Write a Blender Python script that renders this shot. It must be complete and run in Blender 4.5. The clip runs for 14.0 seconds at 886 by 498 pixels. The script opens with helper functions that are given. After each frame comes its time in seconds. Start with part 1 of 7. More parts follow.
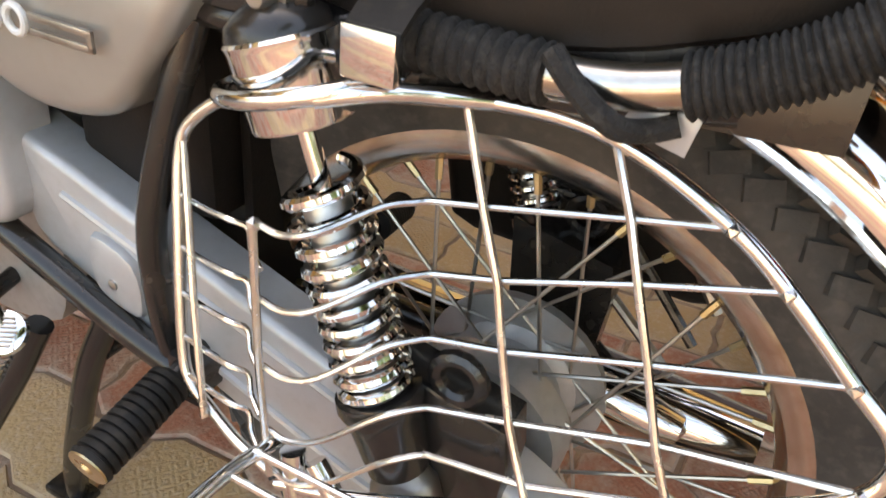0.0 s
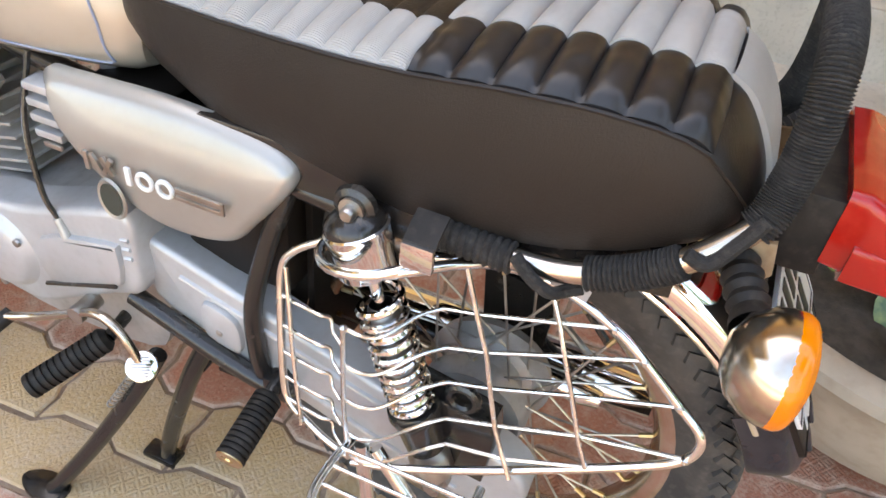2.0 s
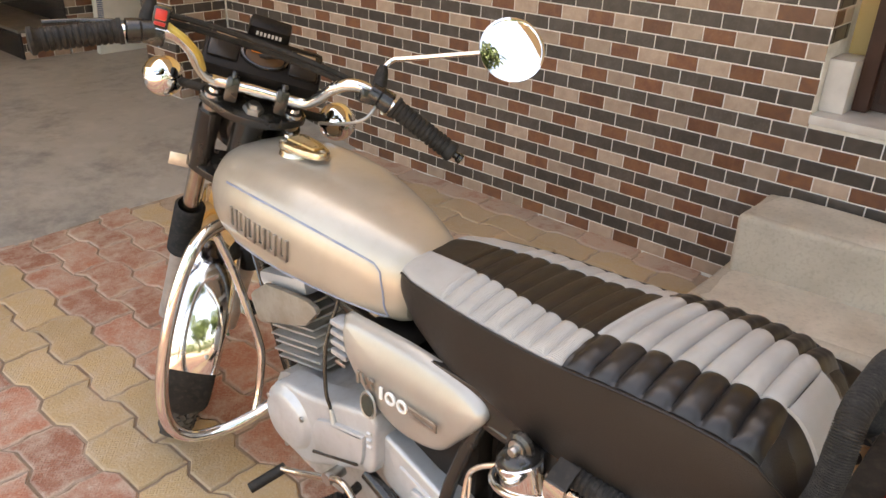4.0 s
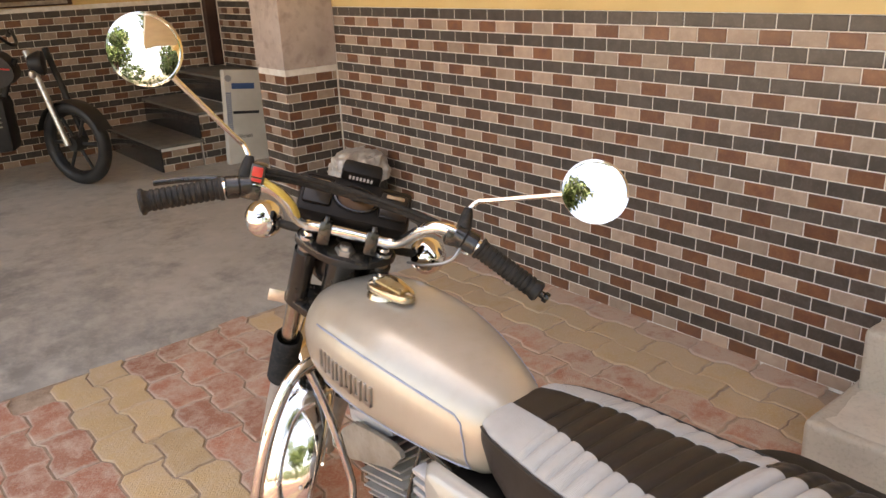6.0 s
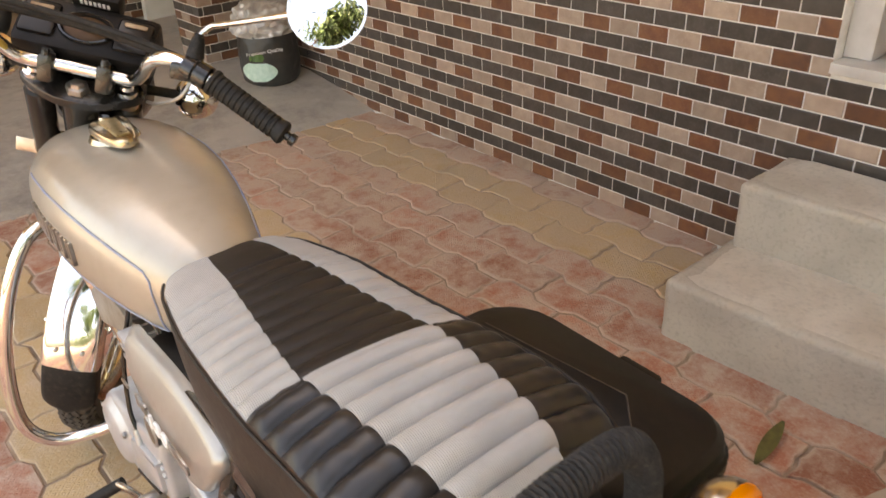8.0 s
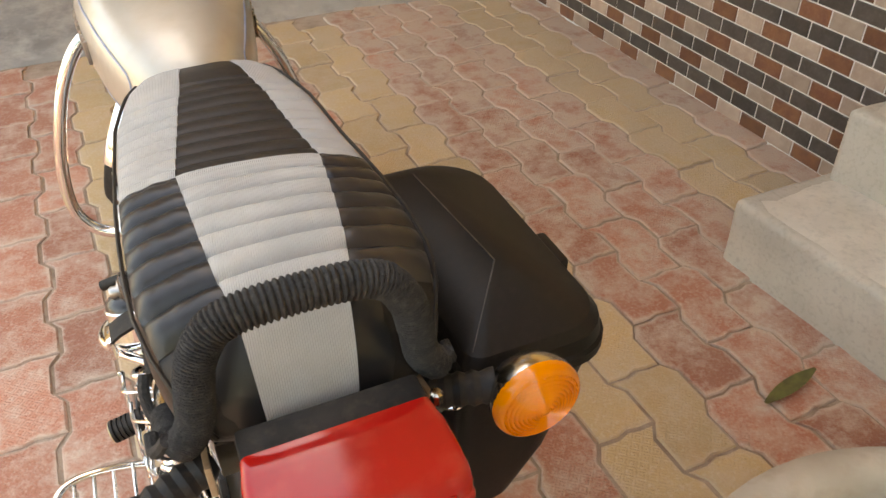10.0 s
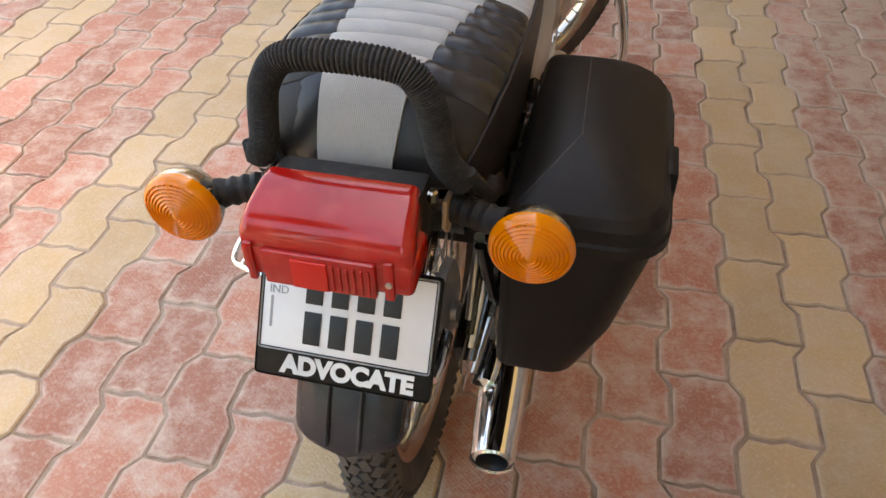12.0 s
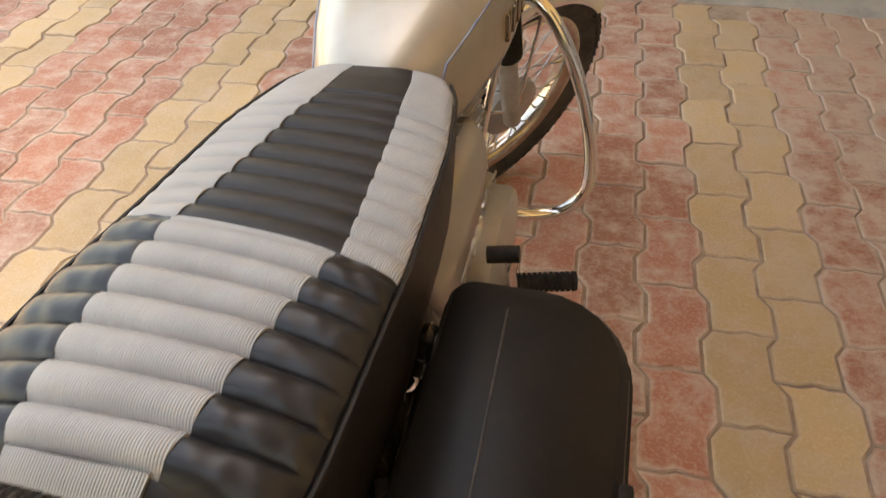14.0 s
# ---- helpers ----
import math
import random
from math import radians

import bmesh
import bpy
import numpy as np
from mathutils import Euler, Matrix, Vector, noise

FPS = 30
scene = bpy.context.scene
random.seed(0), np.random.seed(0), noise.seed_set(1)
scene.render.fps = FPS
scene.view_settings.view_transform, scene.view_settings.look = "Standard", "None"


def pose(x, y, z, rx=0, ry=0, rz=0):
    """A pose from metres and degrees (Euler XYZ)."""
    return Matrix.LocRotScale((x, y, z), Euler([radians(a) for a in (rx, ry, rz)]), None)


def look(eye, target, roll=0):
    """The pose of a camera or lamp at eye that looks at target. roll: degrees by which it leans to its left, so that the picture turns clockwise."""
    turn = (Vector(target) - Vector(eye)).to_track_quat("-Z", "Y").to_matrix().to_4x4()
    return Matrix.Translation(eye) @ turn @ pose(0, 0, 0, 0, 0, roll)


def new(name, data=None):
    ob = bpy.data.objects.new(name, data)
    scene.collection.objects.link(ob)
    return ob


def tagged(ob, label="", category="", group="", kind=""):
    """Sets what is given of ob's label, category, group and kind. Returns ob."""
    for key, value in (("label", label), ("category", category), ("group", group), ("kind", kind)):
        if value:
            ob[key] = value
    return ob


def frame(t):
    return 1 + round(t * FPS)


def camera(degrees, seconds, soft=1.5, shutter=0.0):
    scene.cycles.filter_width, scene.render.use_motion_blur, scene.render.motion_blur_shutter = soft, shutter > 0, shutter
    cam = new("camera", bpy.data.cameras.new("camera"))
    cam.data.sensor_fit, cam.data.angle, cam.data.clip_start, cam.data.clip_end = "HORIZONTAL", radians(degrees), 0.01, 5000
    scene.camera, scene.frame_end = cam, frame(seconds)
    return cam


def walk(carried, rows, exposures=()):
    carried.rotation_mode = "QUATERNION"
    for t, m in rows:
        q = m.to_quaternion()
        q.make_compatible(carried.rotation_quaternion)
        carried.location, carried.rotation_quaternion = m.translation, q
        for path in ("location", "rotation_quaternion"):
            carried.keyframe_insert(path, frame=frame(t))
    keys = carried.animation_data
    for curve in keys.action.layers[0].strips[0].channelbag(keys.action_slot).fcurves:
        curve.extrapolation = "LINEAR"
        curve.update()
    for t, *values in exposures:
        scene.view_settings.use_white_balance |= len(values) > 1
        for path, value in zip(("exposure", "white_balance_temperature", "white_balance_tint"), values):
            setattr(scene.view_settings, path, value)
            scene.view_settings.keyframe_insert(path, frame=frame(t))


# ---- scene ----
cam = camera(60.4, 14.0, shutter=0.15)

PATH = [
    (0, (-0.28, -0.279, 0.796), (1.258, 0.415, -0.279), 5.2),
    (0.5, (-0.309, -0.267, 0.9), (1.208, 0.388, -0.226), 5.2),
    (1, (-0.352, -0.261, 0.965), (1.127, 0.291, -0.262), 5.0),
    (1.5, (-0.386, -0.273, 1.014), (1.069, 0.3, -0.232), 4.3),
    (2, (-0.447, -0.279, 1.112), (1.004, 0.217, -0.172), 5.4),
    (2.5, (-0.523, -0.336, 1.193), (0.889, 0.333, -0.055), 6.7),
    (3, (-0.58, -0.393, 1.241), (0.736, 0.505, 0.032), 3.3),
    (3.5, (-0.62, -0.438, 1.316), (0.731, 0.68, 0.355), 2.8),
    (4, (-0.612, -0.458, 1.371), (0.73, 0.725, 0.477), 1.8),
    (4.2, (-0.618, -0.462, 1.399), (0.712, 0.745, 0.518), 1.1),
    (6.3, (-0.487, -0.466, 1.466), (0.674, 1.014, 0.785), -3.2),
    (6.5, (-0.433, -0.418, 1.467), (0.717, 1.069, 0.785), -3.7),
    (7, (-0.317, -0.318, 1.469), (0.822, 1.173, 0.776), -4.6),
    (7.5, (-0.223, -0.39, 1.402), (0.891, 1.032, 0.543), -5.2),
    (8, (-0.127, -0.622, 1.335), (0.967, 0.72, 0.334), -3.0),
    (8.5, (-0.123, -0.752, 1.303), (0.948, 0.546, 0.223), -2.7),
    (8.7, (-0.138, -0.814, 1.289), (0.918, 0.491, 0.202), -2.3),
    (10.8, (0.25, -0.807, 1.262), (0.655, 0.67, -0.024), 0.7),
    (11, (0.255, -0.8, 1.253), (0.612, 0.683, -0.04), 1.7),
    (11.5, (0.35, -0.899, 1.24), (0.185, 0.6, -0.073), -0.0),
    (12, (0.433, -0.997, 1.238), (0.099, 0.472, -0.078), -0.8),
    (12.5, (0.438, -1.018, 1.238), (0.076, 0.44, -0.081), -0.7),
    (13, (0.464, -0.969, 1.247), (0.105, 0.49, -0.073), -1.4),
    (13.5, (0.474, -0.744, 1.23), (0.131, 0.726, -0.082), -1.2),
    (14, (0.477, -0.517, 1.242), (0.137, 0.969, -0.053), -1.4),
]
EXPOSURE = [(0.0, 2.65, 8700, 13), (1.5, 3.0, 7700, 13), (2.0, 3.0, 7900, 13), (3.0, 2.9, 8900, 14), (4.2, 2.85, 9400, 17), (6.3, 2.85, 9400, 20), (7.0, 2.82, 9200, 19), (7.5, 2.77, 10100, 19), (8.7, 3.0, 9900, 15), (10.8, 3.05, 9300, 12), (11.5, 2.97, 7900, 12), (13.0, 2.82, 7950, 13), (13.5, 2.82, 9600, 14), (14.0, 2.93, 9600, 13)]
walk(cam, [(t, look(eye, target, roll)) for t, eye, target, roll in PATH], EXPOSURE)

# ---- world, sun, exposure ----
SUN_EL, SUN_AZ = radians(48), radians(62)
world = bpy.data.worlds.new("sky")
scene.world = world
world.use_nodes = True
wn = world.node_tree
sky = wn.nodes.new("ShaderNodeTexSky")
sky.sky_type = "NISHITA"
sky.sun_disc = False
sky.sun_elevation, sky.sun_rotation = SUN_EL, SUN_AZ
sky.air_density, sky.dust_density = 1.2, 4.5
wn.links.new(sky.outputs[0], wn.nodes["Background"].inputs[0])
wn.nodes["Background"].inputs[1].default_value = 0.15
sun = new("sun", bpy.data.lights.new("sun", "SUN"))
sun.data.energy, sun.data.angle, sun.data.color = 3.5, radians(0.6), (1.0, 0.94, 0.84)
sun_from = Vector((math.sin(SUN_AZ) * math.cos(SUN_EL), math.cos(SUN_AZ) * math.cos(SUN_EL), math.sin(SUN_EL)))
sun.matrix_world = look(sun_from * 30, (0, 0, 0))


# ---- materials ----
def mat(name, col, rough=0.5, metal=0.0, col2=None, scale=8.0, contrast=0.5, bump=0.0, bump_scale=120.0, coat=0.0,
        vary=0.0, island=False, rough_vary=0.08, spec=0.5, fine=None, fine_scale=90.0, fine_amount=0.25, emit=0.0, trans=0.0):
    """Principled surface: two colours mixed by a coarse noise, a finer grain over it, bump, and a chance tone for each piece."""
    m = bpy.data.materials.new(name)
    m.use_nodes = True
    t, ln = m.node_tree.nodes, m.node_tree.links
    p = t["Principled BSDF"]
    p.inputs["Roughness"].default_value, p.inputs["Metallic"].default_value = rough, metal
    p.inputs["Specular IOR Level"].default_value = spec
    p.inputs["Coat Weight"].default_value = coat
    p.inputs["Coat Roughness"].default_value = 0.08
    p.inputs["Transmission Weight"].default_value = trans
    geo = t.new("ShaderNodeNewGeometry")
    big = t.new("ShaderNodeTexNoise")
    big.inputs["Scale"].default_value, big.inputs["Detail"].default_value = scale, 6
    ln.new(geo.outputs["Position"], big.inputs["Vector"])
    ramp = t.new("ShaderNodeMapRange")
    ramp.inputs[1].default_value, ramp.inputs[2].default_value = 0.5 - 0.5 * contrast * 0.6, 0.5 + 0.5 * contrast * 0.6
    ln.new(big.outputs[0], ramp.inputs[0])
    mix = t.new("ShaderNodeMix")
    mix.data_type = "RGBA"
    mix.inputs[6].default_value = (*col, 1)
    mix.inputs[7].default_value = (*(col2 or [c * 0.8 for c in col]), 1)
    ln.new(ramp.outputs[0], mix.inputs[0])
    out = mix.outputs[2]
    small = t.new("ShaderNodeTexNoise")
    small.inputs["Scale"].default_value, small.inputs["Detail"].default_value = fine_scale, 4
    ln.new(geo.outputs["Position"], small.inputs["Vector"])
    if fine:
        sr = t.new("ShaderNodeMapRange")
        sr.inputs[1].default_value, sr.inputs[2].default_value = 0.5, 0.75
        sr.inputs[4].default_value = fine_amount
        ln.new(small.outputs[0], sr.inputs[0])
        mx = t.new("ShaderNodeMix")
        mx.data_type = "RGBA"
        mx.inputs[7].default_value = (*fine, 1)
        ln.new(sr.outputs[0], mx.inputs[0])
        ln.new(out, mx.inputs[6])
        out = mx.outputs[2]
    if vary:
        hsv = t.new("ShaderNodeHueSaturation")
        mr = t.new("ShaderNodeMapRange")
        mr.inputs[3].default_value, mr.inputs[4].default_value = 1 - vary, 1 + vary
        if island:
            ln.new(geo.outputs["Random Per Island"], mr.inputs[0])
        else:
            info = t.new("ShaderNodeObjectInfo")
            ln.new(info.outputs["Random"], mr.inputs[0])
        ln.new(mr.outputs[0], hsv.inputs["Value"])
        ln.new(out, hsv.inputs["Color"])
        out = hsv.outputs[0]
    ln.new(out, p.inputs["Base Color"])
    rr = t.new("ShaderNodeMapRange")
    rr.inputs[3].default_value, rr.inputs[4].default_value = max(rough - rough_vary, 0.01), min(rough + rough_vary, 1)
    ln.new(small.outputs[0], rr.inputs[0])
    ln.new(rr.outputs[0], p.inputs["Roughness"])
    if bump:
        bn = t.new("ShaderNodeTexNoise")
        bn.inputs["Scale"].default_value, bn.inputs["Detail"].default_value = bump_scale, 5
        ln.new(geo.outputs["Position"], bn.inputs["Vector"])
        b = t.new("ShaderNodeBump")
        b.inputs["Strength"].default_value, b.inputs["Distance"].default_value = bump, 0.004
        ln.new(bn.outputs[0], b.inputs["Height"])
        ln.new(b.outputs[0], p.inputs["Normal"])
    if emit:
        ln.new(out, p.inputs["Emission Color"])
        p.inputs["Emission Strength"].default_value = emit
    return m


def weave(m, scale, strength, turn=0.0):
    """Adds fine parallel ridges to a material's relief, across the Y axis turned by an angle."""
    t, ln = m.node_tree.nodes, m.node_tree.links
    geo, mp = t.new("ShaderNodeNewGeometry"), t.new("ShaderNodeMapping")
    mp.inputs["Rotation"].default_value = (0, 0, turn)
    w = t.new("ShaderNodeTexWave")
    w.inputs["Scale"].default_value = scale
    w.bands_direction = "X"
    ln.new(geo.outputs["Position"], mp.inputs[0])
    ln.new(mp.outputs[0], w.inputs["Vector"])
    b = t.new("ShaderNodeBump")
    b.inputs["Strength"].default_value, b.inputs["Distance"].default_value = strength, 0.002
    ln.new(w.outputs[1], b.inputs["Height"])
    p = t["Principled BSDF"]
    if p.inputs["Normal"].links:
        ln.new(p.inputs["Normal"].links[0].from_socket, b.inputs["Normal"])
    ln.new(b.outputs[0], p.inputs["Normal"])
    return m


CHROME = mat("chrome", (0.88, 0.88, 0.88), 0.07, 1.0, (0.80, 0.79, 0.77), 14, rough_vary=0.05)
CHROME_WORN = mat("worn_chrome", (0.60, 0.57, 0.52), 0.20, 1.0, (0.5, 0.42, 0.34), 25, rough_vary=0.12, fine=(0.25, 0.14, 0.08), fine_scale=60, fine_amount=0.35)
STEEL = mat("steel", (0.55, 0.54, 0.52), 0.35, 1.0, (0.38, 0.36, 0.33), 30, rough_vary=0.15)
GALV = mat("zinc_wire", (0.84, 0.83, 0.81), 0.24, 1.0, (0.68, 0.65, 0.60), 40, rough_vary=0.1)
ALLOY = mat("cast_alloy", (0.52, 0.52, 0.51), 0.42, 0.55, (0.40, 0.39, 0.37), 18, bump=0.06, bump_scale=300, fine=(0.2, 0.18, 0.15), fine_amount=0.2)
CASE = mat("silver_case_paint", (0.52, 0.53, 0.54), 0.36, 0.35, (0.44, 0.44, 0.44), 12, coat=0.2, fine=(0.25, 0.22, 0.18), fine_amount=0.12)
PAINT = mat("champagne_silver_paint", (0.475, 0.435, 0.365), 0.38, 0.45, (0.42, 0.37, 0.30), 6, coat=0.6, rough_vary=0.06, fine=(0.32, 0.25, 0.18), fine_scale=40, fine_amount=0.14)
PANEL_PAINT = mat("silver_panel_paint", (0.42, 0.40, 0.365), 0.36, 0.5, (0.37, 0.35, 0.315), 7, coat=0.45, fine=(0.35, 0.3, 0.24), fine_amount=0.1)
BLUE = mat("blue_pinstripe", (0.20, 0.24, 0.36), 0.4, col2=(0.32, 0.34, 0.40), scale=30)
LEATHER = mat("black_vinyl", (0.0145, 0.0112, 0.0093), 0.45, col2=(0.022, 0.0175, 0.0148), scale=5, bump=0.17, bump_scale=480, rough_vary=0.08, spec=0.34)
LEATHER_SHINE = mat("shiny_black_vinyl", (0.015, 0.0125, 0.0115), 0.33, col2=(0.022, 0.020, 0.020), scale=9, bump=0.12, bump_scale=60, spec=0.45)
FABRIC = weave(mat("white_ribbed_vinyl", (0.43, 0.415, 0.39), 0.6, col2=(0.365, 0.35, 0.33), scale=14, bump=0.1, bump_scale=300, fine=(0.36, 0.33, 0.29), fine_amount=0.25), 150, 0.45, radians(7))
BLACK = mat("black_enamel", (0.012, 0.011, 0.011), 0.24, col2=(0.022, 0.019, 0.016), scale=22, rough_vary=0.10, coat=0.25, fine=(0.12, 0.09, 0.065), fine_scale=30, fine_amount=0.16)
RUBBER = mat("black_rubber", (0.010, 0.009, 0.008), 0.6, col2=(0.022, 0.019, 0.017), scale=30, bump=0.15, spec=0.28, fine=(0.14, 0.11, 0.08), fine_amount=0.18)
TYRE = mat("tyre_rubber", (0.034, 0.031, 0.029), 0.8, col2=(0.085, 0.073, 0.062), scale=14, bump=0.2, bump_scale=200, fine=(0.19, 0.165, 0.14), fine_amount=0.25)
PLASTIC = mat("black_plastic", (0.0085, 0.007, 0.006), 0.44, col2=(0.014, 0.011, 0.009), scale=8, bump=0.1, bump_scale=500, spec=0.2, fine=(0.04, 0.03, 0.022), fine_amount=0.2)
# paler plastic tone for the highlight painted along the lid's creases
CREASE_LIGHT = mat("painted_crease_highlight", (0.085, 0.064, 0.048), 0.5, col2=(0.03, 0.024, 0.02), scale=60)
FLAP = mat("grey_black_flap", (0.015, 0.016, 0.021), 0.24, col2=(0.030, 0.032, 0.038), scale=18, bump=0.08)
ROPE = mat("black_cord", (0.013, 0.012, 0.011), 0.85, col2=(0.026, 0.023, 0.021), scale=60, bump=0.6, bump_scale=500, fine=(0.16, 0.14, 0.12), fine_scale=160, fine_amount=0.22)
RED = mat("red_lens", (0.50, 0.014, 0.010), 0.14, col2=(0.36, 0.008, 0.006), scale=9, contrast=0.8, spec=0.45, coat=0.2, trans=0.12, rough_vary=0.06, fine=(0.66, 0.07, 0.05), fine_scale=30, fine_amount=0.4)
RED_INNER = mat("red_reflector", (0.62, 0.025, 0.015), 0.24, col2=(0.52, 0.018, 0.012), spec=0.4)
ORANGE = mat("amber_lens", (0.92, 0.27, 0.002), 0.10, col2=(0.86, 0.22, 0.001), scale=45, contrast=0.8, coat=0.2, spec=0.45, trans=0.2, rough_vary=0.04)
WHITE = mat("white_plate_paint", (0.78, 0.78, 0.77), 0.35, col2=(0.72, 0.71, 0.69), scale=14, coat=0.2)
INK = mat("black_ink", (0.015, 0.015, 0.017), 0.4)
WHITE_INK = mat("white_ink", (0.8, 0.8, 0.78), 0.5)
BLUE_FOIL = mat("pale_blue_foil", (0.45, 0.66, 0.82), 0.3)
GREY_INK = mat("grey_ink", (0.35, 0.35, 0.36), 0.5)
GOLD = mat("aged_chrome_cap", (0.60, 0.54, 0.44), 0.2, 1.0, (0.46, 0.38, 0.27), 30, rough_vary=0.1)
BRASS = mat("brass_cap", (0.62, 0.5, 0.3), 0.3, 0.9, (0.5, 0.38, 0.2), 40)
MIRROR = mat("mirror_glass", (0.92, 0.92, 0.92), 0.0, 1.0, (0.92, 0.92, 0.92), rough_vary=0.0)
DARK_HOLE = mat("dark_green_sight_glass", (0.03, 0.045, 0.035), 0.15, coat=0.5)
RED_SW = mat("red_switch", (0.6, 0.03, 0.025), 0.35)
NEEDLE = mat("orange_needle", (0.85, 0.22, 0.03), 0.4)
DIAL = mat("brown_dial_face", (0.10, 0.05, 0.022), 0.55, spec=0.2, coat=0.1)
GLASS_DARK = mat("dark_dial_glass", (0.02, 0.016, 0.013), 0.35, spec=0.25, coat=0.15)
RUST = mat("rusty_bracket", (0.32, 0.2, 0.11), 0.6, 0.4, (0.5, 0.36, 0.22), 40, bump=0.3)
RUST_PLATE = mat("dull_grey_plate", (0.33, 0.30, 0.26), 0.5, 0.3, (0.25, 0.22, 0.18), 20, fine=(0.18, 0.14, 0.1), fine_amount=0.3)
YELLOW_WIRE = mat("yellow_sleeve", (0.65, 0.48, 0.12), 0.5)
# building
TILE_DARK = mat("dark_grey_tile", (0.056, 0.044, 0.037), 0.36, col2=(0.080, 0.064, 0.054), scale=25, vary=0.22, coat=0.15, fine=(0.16, 0.14, 0.12), fine_amount=0.25)
TILE_BROWN = mat("red_brown_tile", (0.205, 0.084, 0.040), 0.36, col2=(0.155, 0.056, 0.032), scale=25, vary=0.2, coat=0.15, fine=(0.3, 0.16, 0.1), fine_amount=0.25)
TILE_BEIGE = mat("beige_tile", (0.43, 0.31, 0.235), 0.36, col2=(0.36, 0.25, 0.19), scale=25, vary=0.16, coat=0.15, fine=(0.55, 0.43, 0.34), fine_amount=0.3)
for_far = dict(vary=0.2, island=True, coat=0.15)
TILE_DARK_F = mat("dark_grey_tile_far", (0.056, 0.044, 0.037), 0.36, col2=(0.080, 0.064, 0.054), scale=25, **for_far)
TILE_BROWN_F = mat("red_brown_tile_far", (0.205, 0.084, 0.040), 0.36, col2=(0.15, 0.062, 0.038), scale=25, **for_far)
TILE_BEIGE_F = mat("beige_tile_far", (0.43, 0.31, 0.235), 0.36, col2=(0.36, 0.25, 0.19), scale=25, **for_far)
GROUT = mat("pale_grout", (0.84, 0.79, 0.73), 0.8, col2=(0.70, 0.64, 0.57), scale=20)
YELLOW_WALL = mat("yellow_wall_paint", (0.72, 0.52, 0.24), 0.7, col2=(0.66, 0.46, 0.20), scale=3, bump=0.15, bump_scale=60)
MARBLE = mat("pinkish_marble_tile", (0.62, 0.52, 0.47), 0.3, col2=(0.40, 0.32, 0.28), scale=5, contrast=0.7, coat=0.2, fine=(0.30, 0.22, 0.19), fine_scale=14, fine_amount=0.8)
SILL = mat("white_marble_sill", (0.62, 0.57, 0.53), 0.4, col2=(0.5, 0.45, 0.41), scale=10)
GRANITE = mat("black_granite", (0.022, 0.020, 0.020), 0.22, col2=(0.035, 0.03, 0.03), scale=60, coat=0.3)
GRANITE_TOP = mat("dusty_granite_tread", (0.16, 0.14, 0.12), 0.5, col2=(0.10, 0.09, 0.08), scale=12, fine=(0.3, 0.27, 0.24), fine_amount=0.4)
WOOD = mat("dark_brown_wood", (0.055, 0.022, 0.014), 0.45, col2=(0.035, 0.014, 0.01), scale=9, bump=0.1)
CEMENT = mat("cement_render", (0.60, 0.53, 0.435), 0.85, col2=(0.40, 0.345, 0.28), scale=5, contrast=0.9, bump=0.5, bump_scale=70, fine=(0.24, 0.205, 0.17), fine_scale=85, fine_amount=0.3)
CEMENT_TOP = mat("worn_cement_tread", (0.66, 0.59, 0.50), 0.8, col2=(0.52, 0.455, 0.375), scale=6, bump=0.35, bump_scale=90, fine=(0.29, 0.26, 0.22), fine_scale=70, fine_amount=0.3)
FLOOR_CEM = mat("stained_concrete_floor", (0.36, 0.33, 0.295), 0.62, col2=(0.17, 0.15, 0.132), scale=3.4, contrast=1.0, bump=0.2, bump_scale=40, fine=(0.50, 0.46, 0.41), fine_scale=11, fine_amount=0.6, rough_vary=0.15)
SOIL = mat("dusty_ground", (0.40, 0.355, 0.30), 0.95, col2=(0.31, 0.27, 0.225), scale=0.8, bump=0.4)
PAVE = dict(bump=0.7, bump_scale=130, contrast=0.9, rough_vary=0.1)


